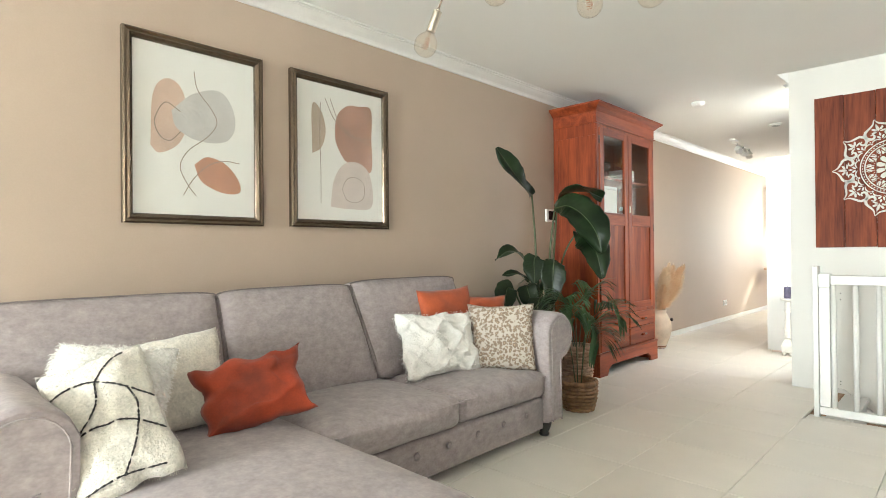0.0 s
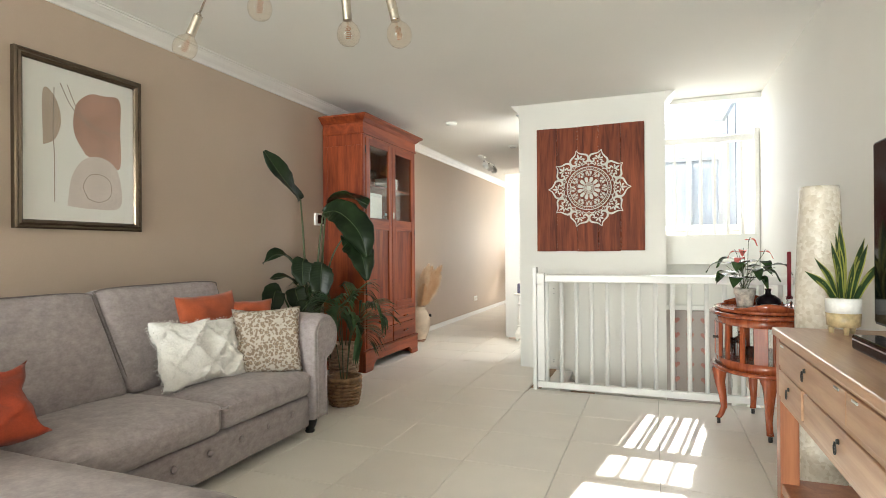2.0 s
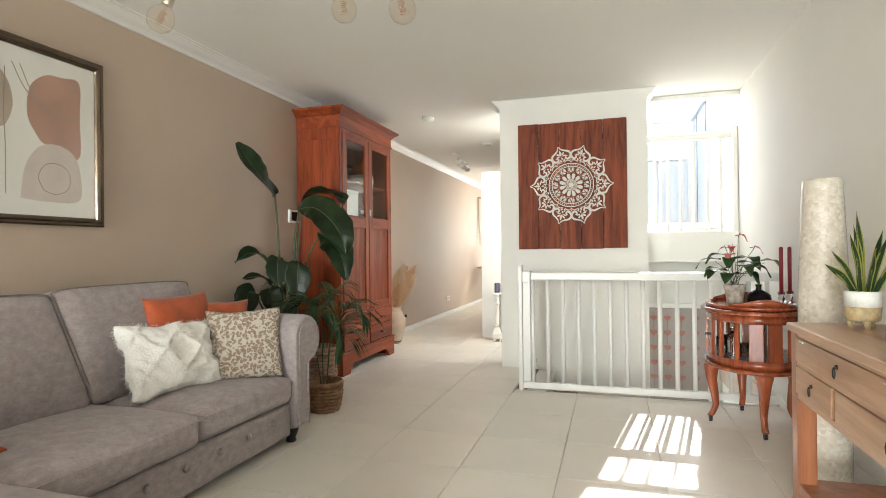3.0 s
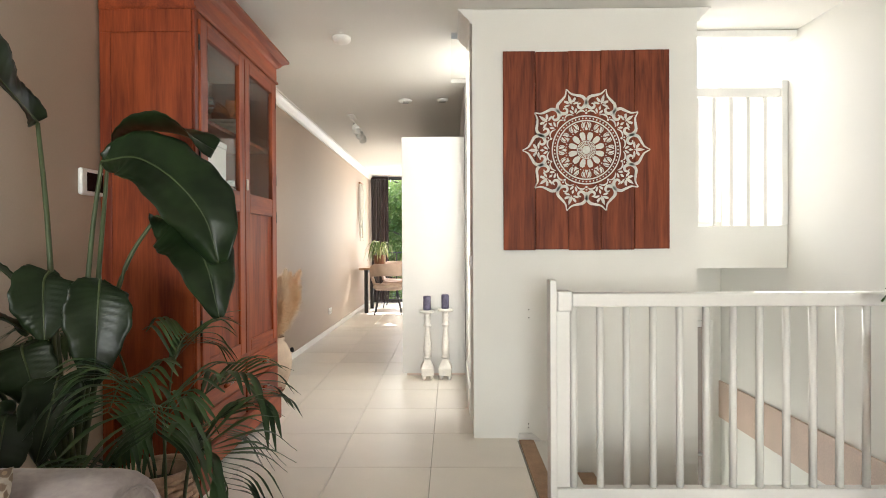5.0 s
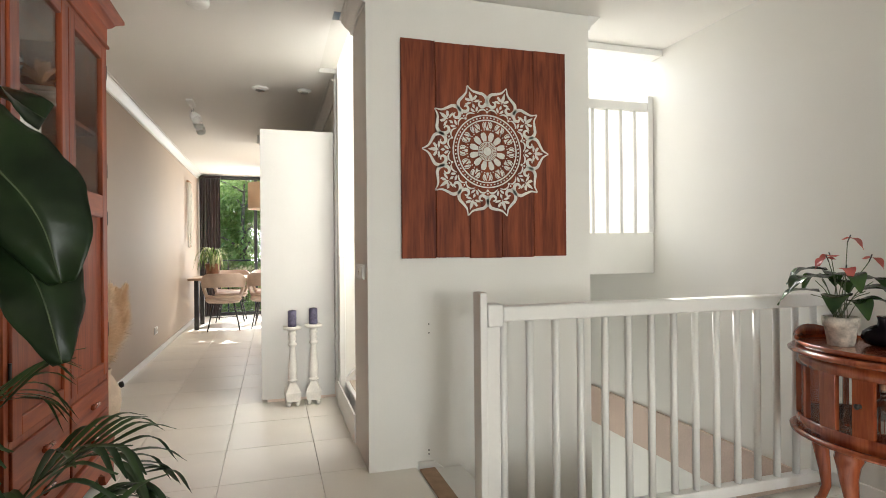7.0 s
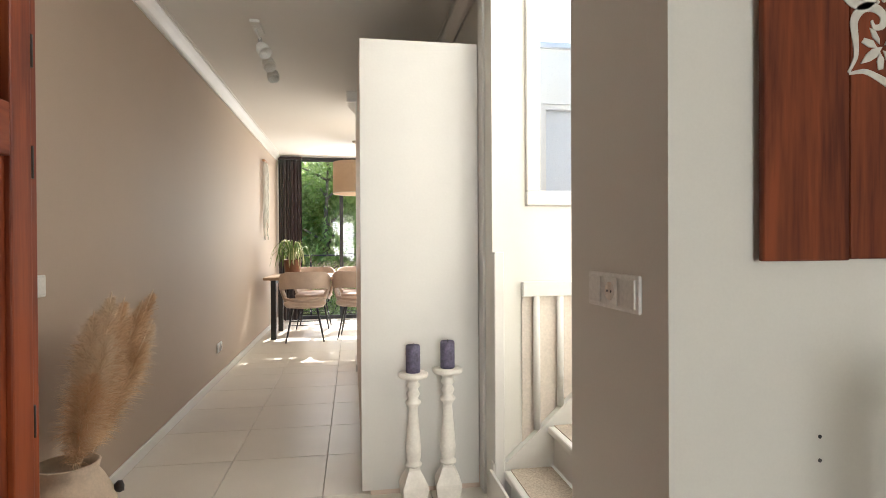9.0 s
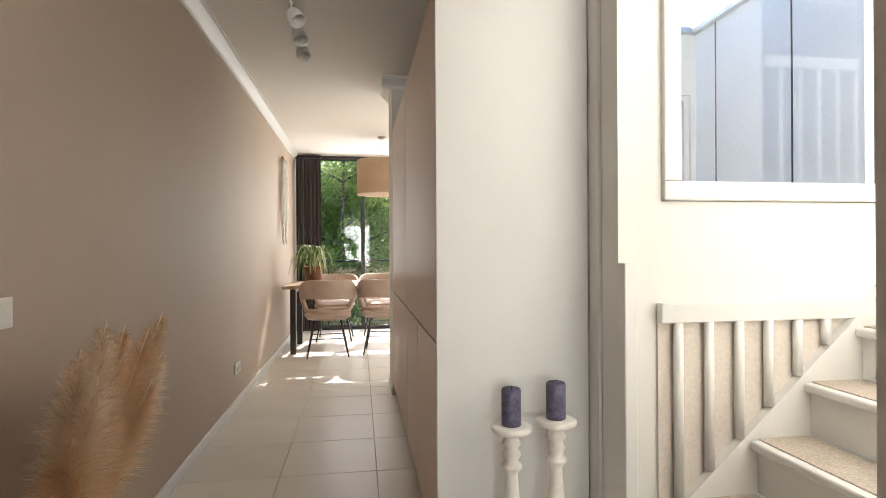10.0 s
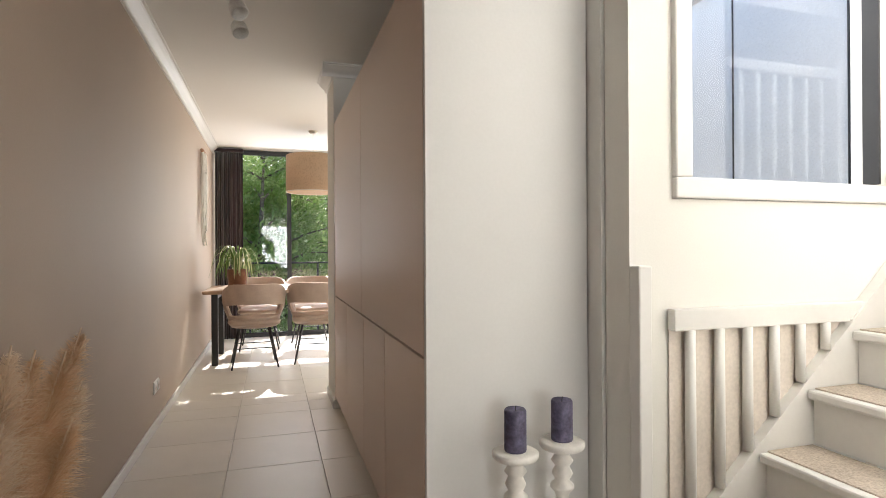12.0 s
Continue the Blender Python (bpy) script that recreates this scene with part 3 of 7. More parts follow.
for k in range(6):
    x = COL_R + 0.092 + 0.1125 * k
    part("baluster", boxes(((x - 0.014, 5.296, 1.247), (x + 0.014, 5.324, 2.096)), bevel=0.005), M_TRIM, guard)
structure("landing_soffit", boxes(((COL_R + 0.002, 5.332, 0.966), (XE - 0.004, WIN_Y - 0.05, 1.18))), M_WHITE, "white underside of the stair landing", "ceiling")

# flight down behind the railing
down = tagged(new("staircase_down"), "white stairs with tan carpet going down", "staircase", "", "structure")
for k in range(8):
    x = WELL_X + 0.205 * k
    z = -0.19 * k
    tread = part("tread", boxes(((x - 0.0, WELL_Y + 0.05, z - 0.04), (x + 0.235, COL_Y - 0.02, z - 0.008)), bevel=0.006), M_TRIM, down)
    part("carpet", boxes(((x + (0.012 if k else 0.0), WELL_Y + 0.055, z - 0.009), (x + (0.225 if k else 0.085), COL_Y - 0.022, z)), bevel=0.003), M_TAN, tread, "tan carpet covering")
    part("riser", boxes(((x + 0.205, WELL_Y + 0.05, z - 0.19), (x + 0.215, COL_Y - 0.02, z - 0.04))), M_TRIM, down)
g = bmesh.new()
prism([(WELL_X, -0.25), (WELL_X, 0.03), (WELL_X + 0.08, 0.03), (1.0, -1.05), (1.0, -1.4)], 0, 0.018, g, Matrix.Translation((0, COL_Y - 0.001, 0)) @ Matrix.Rotation(radians(90), 4, "X"))
part("string_board", g, M_TRIM, down)

# door of the lower hall
M_DOOR = surface("taupe_door_paint", (0.36, 0.315, 0.29), 0.5, vary=0.05, scale=3)
door = tagged(new("door_1"), "taupe painted hall door with heart garlands, closed", "door", "", "structure")
leaf = part("door_leaf", boxes(((0.46, WIN_Y - 0.045, HALL_Z + 0.004), (1.255, WIN_Y - 0.005, 0.445)), bevel=0.004), M_DOOR, door)
part("door_frame", boxes(((1.258, WIN_Y - 0.05, HALL_Z), (1.31, WIN_Y - 0.003, 0.50)), ((0.43, WIN_Y - 0.05, 0.449), (1.256, WIN_Y - 0.003, 0.50)), bevel=0.004), M_TRIM, door)
part("handle", tube([(1.20, WIN_Y - 0.05, -0.58), (1.20, WIN_Y - 0.095, -0.58), (1.10, WIN_Y - 0.095, -0.58)], 0.009), M_STEEL, leaf)
for hz in (0.2, -0.35, -1.2):
    part("hinge", lathe([(0.009, 0), (0.009, 0.09)], 8, at=(1.256, WIN_Y - 0.052, hz)), M_STEEL, leaf)
M_HEART = surface("dusty_pink_felt", (0.42, 0.20, 0.17), 0.95, vary=0.1, scale=20)


def heart_outline(s):
    return [(s * 0.062 * 16 * math.sin(t) ** 3 / 16, s * 0.0034 * (13 * math.cos(t) - 5 * math.cos(2 * t) - 2 * math.cos(3 * t) - math.cos(4 * t)) * 1.1) for t in [2 * math.pi * i / 22 for i in range(22)]]


for gx in (0.72, 0.86, 1.00, 1.14):
    garland = thing("heart_garland", (gx, WIN_Y - 0.05, 0.40), 0, "string of dusty pink felt hearts on the hall door", "garland", "garlands on the hall door")
    part("thread", tube([(0, 0, 0), (0, 0, -1.15)], 0.0015, 5), M_PIPING, garland)
    for k in range(7):
        part("heart", prism(heart_outline(0.62), 0, 0.006, None, Matrix.Translation((0, -0.004, -0.06 - 0.16 * k)) @ Matrix.Rotation(radians(90), 4, "X")), M_HEART, garland)

# ---- living-room railing ----
rail = thing("stair_railing", (0, 4.03, 0), 0, "white painted wooden railing round the stairwell", "railing")
part("newel_post", boxes(((-0.405, -0.03, 0.0), (-0.375, 0.05, 0.975)), bevel=0.004), M_TRIM, rail)
part("post_block", boxes(((-0.374, -0.035, 0.84), (-0.31, 0.055, 0.928)), bevel=0.006), M_TRIM, rail)
part("post_panel", boxes(((-0.374, -0.01, 0.07), (-0.315, 0.03, 0.84)), bevel=0.004), M_TRIM, rail)
part("handrail", boxes(((-0.309, -0.03, 0.858), (XE - 0.004, 0.045, 0.918)), bevel=0.008), M_TRIM, rail)
part("bottom_rail", boxes(((-0.374, -0.02, 0.018), (XE - 0.004, 0.03, 0.068)), bevel=0.005), M_TRIM, rail)
for k in range(15):
    x = -0.297 + 0.1154 * k
    part("baluster", lathe([(0.016, 0.0), (0.016, 0.792)], 12, at=(x, 0.005, 0.067)), M_TRIM, rail)
# ---- living room: sofa ----
def sofa():
    s = thing("corner_sofa", (0, 0, 0), 0, "grey chenille corner sofa with rolled arms and chaise", "sofa")
    part("base", soft_box((-2.34, 0.17, 0.05), (-1.448, 2.46, 0.245), 0.02, 0.0, 8), M_SOFA, s)
    part("chaise_base", soft_box((-1.46, 0.19, 0.05), (-0.63, 0.935, 0.245), 0.03, 0.0, 8), M_SOFA, s)
    part("back", soft_box((-2.38, -0.10, 0.05), (-2.20, 2.44, 0.80), 0.05, 0.0, 8), M_SOFA, s)
    seats = [((-2.22, 0.18, 0.24), (-0.60, 0.955, 0.405)), ((-2.22, 0.965, 0.24), (-1.428, 1.732, 0.398)), ((-2.22, 1.74, 0.24), (-1.44, 2.475, 0.395))]
    for k, (a, b) in enumerate(seats):
        c = part("seat_cushion", soft_box(a, b, 0.045, 0.022, 14, k), M_SOFA, s)
        z = b[2] - 0.035
        pts = [(a[0] + 0.05, a[1] + 0.004, z), (b[0] - 0.04, a[1] + 0.004, z), (b[0] - 0.003, a[1] + 0.04, z), (b[0] + 0.008, (a[1] + b[1]) / 2, z), (b[0] - 0.003, b[1] - 0.04, z), (b[0] - 0.04, b[1] - 0.004, z), (a[0] + 0.05, b[1] - 0.004, z)]
        part("piping", tube(curve_points(pts, 6), 0.005, 6), M_SOFA, c)
    for k, (y0, y1, zt, lean0, lean1) in enumerate([(-0.06, 0.845, 0.912, 0.0, -0.035), (0.855, 1.67, 0.912, -0.035, -0.13), (1.68, 2.475, 0.925, -0.13, -0.11)]):
        g = soft_box((-0.115, y0, 0.0), (0.115, y1, zt - 0.375), 0.035, 0.013, 14, k + 5)
        m = Matrix.Translation((-2.075, 0, 0.375)) @ Matrix.Rotation(radians(-11), 4, "Y")
        h = zt - 0.375

        def slant(p):
            """The cushions sag sideways, more at the top than at the seat."""
            u = (p[1] - y0) / (y1 - y0)
            return m @ Vector((p[0], p[1] + (lean0 + (lean1 - lean0) * u) * p[2] / h, p[2]))
        for v in g.verts:
            v.co = slant(v.co)
        c = part("back_cushion", g, M_SOFA, s)
        loop = [(0.098, y0 + 0.012, 0.05), (0.104, y0 + 0.004, h / 2), (0.100, y0 + 0.006, h - 0.06), (0.098, y0 + 0.035, h - 0.004), (0.10, (y0 + y1) / 2, h + 0.004), (0.098, y1 - 0.035, h - 0.004), (0.100, y1 - 0.006, h - 0.06), (0.104, y1 - 0.004, h / 2), (0.098, y1 - 0.012, 0.05)]
        part("piping", tube([slant(p) for p in curve_points(loop, 6)], 0.0036, 6), M_PIPING, c, "dark piping")
    # rolled arms, run along x with a scroll at the front
    for sgn, y in ((1, 2.50), (-1, 0.105)):
        out = []
        cy, cz, r = y + sgn * 0.085, (0.592 if sgn > 0 else 0.562), 0.135
        out += [(y - sgn * 0.035, 0.09), (y - sgn * 0.04, 0.30), (y - sgn * 0.045, 0.50)]
        for k in range(13):
            a = radians(165 - 245 * k / 12)
            out.append((cy + sgn * r * math.cos(a), cz + r * math.sin(a)))
        out += [(y + sgn * 0.085, 0.44), (y + sgn * 0.09, 0.30), (y + sgn * 0.10, 0.09)]
        g = bmesh.new()
        rows = []
        for x, k in ((-2.36, 0.97), (-2.33, 1.0), (-1.9, 1.0), (-1.46, 1.0), (-1.425, 0.985), (-1.41, 0.95)):
            mid = Vector((y + sgn * 0.04, 0.42))
            rows.append([g.verts.new((x, mid.x + (p[0] - mid.x) * k, mid.y + (p[1] - mid.y) * k)) for p in out])
        for a, b in zip(rows, rows[1:]):
            for k in range(len(out)):
                f = g.faces.new((a[k], a[(k + 1) % len(out)], b[(k + 1) % len(out)], b[k]))
                f.smooth = True
        g.faces.new(rows[0])
        g.faces.new(rows[-1][::-1])
        bmesh.ops.recalc_face_normals(g, faces=g.faces)
        arm = part("arm", g, M_SOFA, s)
        face = [(-1.405, cy + sgn * (r - 0.03) * math.cos(radians(190 - 300 * k / 20)), cz + (r - 0.03) * math.sin(radians(190 - 300 * k / 20))) for k in range(21)]
        part("scroll_piping", tube([(-1.405, y - sgn * 0.012, 0.10), (-1.405, y - sgn * 0.015, 0.45)] + face, 0.003, 6), M_SOFA, arm)
        part("outer_piping", tube([(-1.405, y + sgn * 0.078, 0.10), (-1.405, y + sgn * 0.07, 0.46)], 0.005, 6), M_SOFA, arm)
    for y in (1.02, 1.23, 1.44, 1.65, 1.86, 2.07, 2.28):
        part("button", lathe([(0.002, 0.009), (0.013, 0.007), (0.017, 0.0)], 12), M_SOFA, s).matrix_basis = pose(-1.442, y, 0.175, 0, 90, 0)
    for x, y in ((-1.49, 2.52), (-1.52, 0.98), (-2.28, 2.52), (-2.28, 0.1), (-0.72, 0.27), (-0.72, 0.82)):
        part("foot", lathe([(0.026, 0.0), (0.031, 0.01), (0.024, 0.02), (0.036, 0.045), (0.044, 0.07), (0.044, 0.095)], 16, at=(x, y, 0)), M_DARKWOOD, s, "black turned foot")
    return s


sofa()

# ---- scatter cushions ----
M_TERRA = surface("terracotta_velvet", (0.34, 0.045, 0.013), 0.75, vary=0.3, scale=7, grain=140, grain_vary=0.1, sheen=0.12, bump=0.2)
M_ORANGE = surface("orange_velvet", (0.38, 0.075, 0.02), 0.75, vary=0.2, scale=9, grain=140, sheen=0.15, bump=0.2)
M_CREAM = surface("cream_plush", (0.73, 0.69, 0.61), 0.95, vary=0.1, scale=30, grain=120, grain_vary=0.1, bump=0.8, sheen=0.4, dist=0.006)
M_SHAG = surface("white_shag", (0.92, 0.905, 0.865), 0.95, vary=0.03, scale=20, grain=90, grain_vary=0.06, bump=0.8, sheen=0.3, dist=0.006)


M_PILE = leaf_mat("white_pile", (0.92, 0.90, 0.86), (0.95, 0.94, 0.91), 20, 0.95, 0.5)
M_CREAMPILE = leaf_mat("cream_pile", (0.70, 0.66, 0.58), (0.80, 0.76, 0.68), 20, 0.95, 0.5)


def leopard():
    m, n, l, p = node_mat("leopard_print_plush")
    co, v, v2, ns = n.new("ShaderNodeTexCoord"), n.new("ShaderNodeTexVoronoi"), n.new("ShaderNodeTexNoise"), n.new("ShaderNodeTexNoise")
    mixv = n.new("ShaderNodeMix")
    mixv.data_type = "VECTOR"
    mixv.inputs["Factor"].default_value = 0.035
    ns.inputs["Scale"].default_value = 30
    l.new(co.outputs["Object"], ns.inputs["Vector"])
    l.new(co.outputs["Object"], mixv.inputs[4]), l.new(ns.outputs["Color"], mixv.inputs[5])
    v.inputs["Scale"].default_value = 58
    l.new(mixv.outputs[1], v.inputs["Vector"])
    r = n.new("ShaderNodeValToRGB")
    e = r.color_ramp.elements
    e[0].position, e[0].color = 0.0, (0.42, 0.30, 0.20, 1)
    e[1].position, e[1].color = 0.20, (0.45, 0.33, 0.23, 1)
    for pos, col in ((0.24, (0.25, 0.185, 0.135, 1)), (0.49, (0.28, 0.21, 0.155, 1)), (0.55, (0.53, 0.475, 0.405, 1)), (1.0, (0.56, 0.50, 0.43, 1))):
        q = e.new(pos)
        q.color = col
    l.new(v.outputs["Distance"], r.inputs[0])
    l.new(r.outputs[0], p.inputs["Base Color"])
    p.inputs["Roughness"].default_value = 0.95
    v2.inputs["Scale"].default_value = 200
    b = n.new("ShaderNodeBump")
    b.inputs["Strength"].default_value, b.inputs["Distance"].default_value = 0.6, 0.004
    l.new(co.outputs["Object"], v2.inputs["Vector"]), l.new(v2.outputs["Fac"], b.inputs["Height"]), l.new(b.outputs[0], p.inputs["Normal"])
    return m


M_LEO = leopard()


def pillow(name, at, turn, lean, roll, w, h, d, mat, label, seed, wrinkle=0.012, fluff=0, fluff_len=0.03, corner=0.35, lines=None, ridges=0.0):
    """A cushion that leans back by lean degrees, facing along its own -y turned by turn."""
    t = new(name)
    t.matrix_basis = pose(*at, 0, 0, turn) @ pose(0, 0, 0, lean, 0, 0) @ pose(0, 0, 0, 0, roll, 0)
    tagged(t, label, "cushion")
    g = cushion(w, h, d, seed, wrinkle, 46 if ridges else 22, corner)
    if ridges:
        # the cloth stands up in soft criss-cross ridges
        for v in g.verts:
            a, b = v.co.x / ridges, v.co.z / ridges
            near = min(abs((a + b) % 1 - 0.5), abs((a - b) % 1 - 0.5))
            v.co.y += math.copysign(0.017 * math.exp(-(near / 0.10) ** 2), v.co.y) * min(1, abs(v.co.y) / 0.02)
    g.normal_update()
    rnd = random.Random(seed)
    tufts = bmesh.new()
    if fluff:
        faces = list(g.faces)
        for _ in range(fluff):
            f = rnd.choice(faces)
            c = f.calc_center_median() + Vector([rnd.uniform(-0.01, 0.01) for _ in range(3)])
            nrm = (f.normal + Vector([rnd.uniform(-0.9, 0.9), rnd.uniform(-0.4, 0.4), rnd.uniform(-1.2, 0.5)])).normalized()
            side = nrm.cross(Vector([rnd.uniform(-1, 1) for _ in range(3)])).normalized() * rnd.uniform(0.0006, 0.0012)
            ln = fluff_len * rnd.uniform(0.5, 1.2)
            if ridges:
                u, v = c.x / ridges, c.z / ridges
                near = min(abs((u + v) % 1 - 0.5), abs((u - v) % 1 - 0.5))
                rim = max(abs(c.x) / (w / 2), abs(c.z - h / 2) / (h / 2)) > 0.9
                ln *= 2.3 if near < 0.08 or rim else 0.8
            a, b = tufts.verts.new(c - side), tufts.verts.new(c + side)
            e, q = tufts.verts.new(c + nrm * ln * 0.6 + side * 0.8), tufts.verts.new(c + nrm * ln + Vector((0, 0, -0.25 * ln)))
            tufts.faces.new((a, b, e))
            tufts.faces.new((a, e, q))
    cover = part("cover", g, mat, t)
    if fluff:
        part("plush", tufts, M_PILE if mat is M_SHAG else M_CREAMPILE, cover)
    else:
        tufts.free()
    if lines:
        lb = bmesh.new()
        for pts in lines:
            cp = curve_points([(x * w, -1, z * h + h / 2) for x, z in pts], 12)
            out = []
            for p in cp:
                u, v = p.x / (w / 2), (p.z - h / 2) / (h / 2)
                puff = (max(0, 1 - abs(u) ** 2.6) * max(0, 1 - abs(v) ** 2.6)) ** 0.5
                q = Vector((u * 2.1, v * 2.1, seed * 3.7 - 1))
                w1 = noise.noise(q) + 0.5 * noise.noise(q * 2.3)
                out.append((p.x, -(d / 2 * puff) + wrinkle * w1 * (0.2 + puff) * -1 - 0.003, p.z))
            for q in range(0, len(out) - 1, 1):
                if q % 9 < 8:
                    tube(out[q:q + 2], 0.0022 + 0.0012 * (q % 2), 5, lb)
        part("woven_lines", lb, M_DARKWOOD, cover, "black woven diamond lines")
    return t


# the cushions face the room, along +x, so their own -y is turned by 90 degrees
pillow("shag_cushion", (-1.76, 1.975, 0.395), 84, -24, 3, 0.54, 0.375, 0.15, M_SHAG, "white shaggy cushion with raised diamond tufts on the sofa", 3, 0.026, 9000, 0.0065, 0.6, None, 0.21)
pillow("leopard_cushion", (-1.63, 2.30, 0.388), 34, -14, -2, 0.40, 0.40, 0.13, M_LEO, "beige leopard-print plush cushion against the arm", 4, 0.010, 0, 0.0, 0.5)
pillow("terracotta_cushion", (-1.90, 2.20, 0.43), 80, -14, -2, 0.40, 0.45, 0.12, M_ORANGE, "orange velvet cushion behind the other cushions", 5)
pillow("terracotta_cushion", (-1.84, 2.385, 0.41), 58, -14, 2, 0.33, 0.415, 0.12, M_ORANGE, "second orange velvet cushion tucked into the corner", 6)
pillow("velvet_cushion", (-1.60, 0.795, 0.425), 70, -32, -11, 0.44, 0.30, 0.15, M_TERRA, "crumpled terracotta velvet cushion on the seat", 7, 0.034, 0, 0.0, 1.0)
pillow("cream_cushion", (-1.80, 0.545, 0.415), 74, -24, -8, 0.43, 0.38, 0.14, M_CREAM, "cream plush cushion leaning on the backrest", 8, 0.012, 7000, 0.009)
pillow("fluffy_cushion", (-1.64, 0.215, 0.43), 60, -24, 8, 0.36, 0.38, 0.20, M_SHAG, "fluffy off-white faux-fur cushion in the corner", 9, 0.02, 24000, 0.017, 0.2)
pillow("diamond_cushion", (-1.36, 0.265, 0.415), 66, -38, -20, 0.29, 0.46, 0.13, M_CREAM, "cream berber cushion with black diamond lines", 10, 0.014, 9000, 0.007, 0.3,
       [[(-0.46, 0.24), (-0.12, 0.27), (0.2, 0.16), (0.47, 0.02)], [(-0.46, -0.10), (-0.1, -0.07), (0.2, -0.10), (0.47, -0.22)], [(-0.40, -0.43), (0.0, -0.41), (0.34, -0.44)],
        [(-0.02, 0.25), (-0.08, 0.08), (-0.30, -0.09)], [(0.24, 0.14), (0.28, 0.02), (0.24, -0.11)], [(0.24, -0.11), (0.14, -0.26), (-0.02, -0.41)], [(-0.02, 0.25), (0.14, 0.36), (0.30, 0.42)]])


# ---- framed prints ----
M_INK = surface("grey_brown_ink", (0.33, 0.27, 0.22), 0.8)
M_P1 = surface("print_peach", (0.62, 0.46, 0.36), 0.8, vary=0.06, scale=12)
M_P2 = surface("print_grey", (0.55, 0.53, 0.50), 0.8, vary=0.05, scale=12)
M_P3 = surface("print_terracotta", (0.54, 0.29, 0.19), 0.8, vary=0.12, scale=5)
M_P4 = surface("print_taupe", (0.45, 0.36, 0.28), 0.8, vary=0.05, scale=12)
M_P5 = surface("print_pale_pink", (0.62, 0.54, 0.49), 0.8, vary=0.04, scale=12)
M_P6 = surface("print_brown", (0.45, 0.27, 0.20), 0.8, vary=0.15, scale=4)


def print_frame(y0, y1, z0, z1, label, shapes, strokes):
    """A framed print on the west wall; shapes in (0..1, 0..1) of the sheet, from the lower left."""
    f = thing("framed_print", (XW, y0, z0), 0, label, "picture", "framed abstract prints")
    w, h, fw = y1 - y0, z1 - z0, 0.045
    g = bmesh.new()
    prof = [(0.0, 0.0), (0.028, 0.0), (0.034, 0.008), (0.030, 0.018), (0.036, 0.028), (0.026, 0.040), (0.014, 0.046), (0.0, 0.046)]
    corners = [(0, 0, 1, 1), (w, 0, -1, 1), (w, h, -1, -1), (0, h, 1, -1)]
    rows = [[g.verts.new((d, cy + sy * i, cz + sz * i)) for d, i in prof] for cy, cz, sy, sz in corners]
    for k in range(4):
        a, b = rows[k], rows[(k + 1) % 4]
        for j in range(len(prof) - 1):
            g.faces.new((a[j], b[j], b[j + 1], a[j + 1]))
    part("frame", g, M_FRAME, f)
    part("sheet", boxes(((0.002, fw - 0.004, fw - 0.004), (0.012, w - fw + 0.004, h - fw + 0.004))), M_MAT, f)
    iw, ih = w - 2 * fw, h - 2 * fw
    turn = Matrix(((0, 0, 1, 0.0), (1, 0, 0, fw), (0, 1, 0, fw), (0, 0, 0, 1)))
    for k, (mat, pts) in enumerate(shapes):
        smooth = [(p.x, p.y) for p in curve_points([(x * iw, y * ih, 0) for x, y in pts + pts[:1]], 7)][:-1]
        part("printed_shape", prism(smooth, 0.0125 + 0.0004 * k, 0.0128 + 0.0004 * k, None, turn), mat, f)
    for pts in strokes:
        line = [(p.x, p.y) for p in curve_points([(x * iw, y * ih, 0) for x, y in pts], 9)]
        part("brush_line", ribbon(line, 0.0045, 0.0152, 0.0156, bmesh.new(), False, turn), M_INK, f)
    p = part("glazing", boxes(((0.018, fw - 0.003, fw - 0.003), (0.020, w - fw + 0.003, h - fw + 0.003))), M_PANE, f)
    p.visible_shadow = False


print_frame(0.53, 1.21, 1.235, 2.13, "abstract peach and grey print in a dark bronze frame",
            [(M_P1, [(0.13, 0.40), (0.15, 0.70), (0.25, 0.805), (0.37, 0.76), (0.42, 0.58), (0.35, 0.43), (0.2, 0.36)]),
             (M_P2, [(0.29, 0.62), (0.46, 0.74), (0.68, 0.79), (0.80, 0.70), (0.82, 0.56), (0.72, 0.47), (0.50, 0.46), (0.33, 0.52)]),
             (M_P3, [(0.47, 0.31), (0.58, 0.365), (0.74, 0.33), (0.855, 0.23), (0.855, 0.155), (0.70, 0.15), (0.53, 0.21)])],
            [[(0.47, 0.88), (0.50, 0.77), (0.62, 0.66), (0.66, 0.58), (0.58, 0.49), (0.42, 0.39), (0.355, 0.29), (0.41, 0.19), (0.48, 0.12)],
             [(0.38, 0.12), (0.46, 0.22), (0.58, 0.31), (0.72, 0.35), (0.86, 0.345)],
             [(0.36, 0.62), (0.24, 0.66), (0.16, 0.55), (0.20, 0.46), (0.28, 0.44), (0.36, 0.50)]])
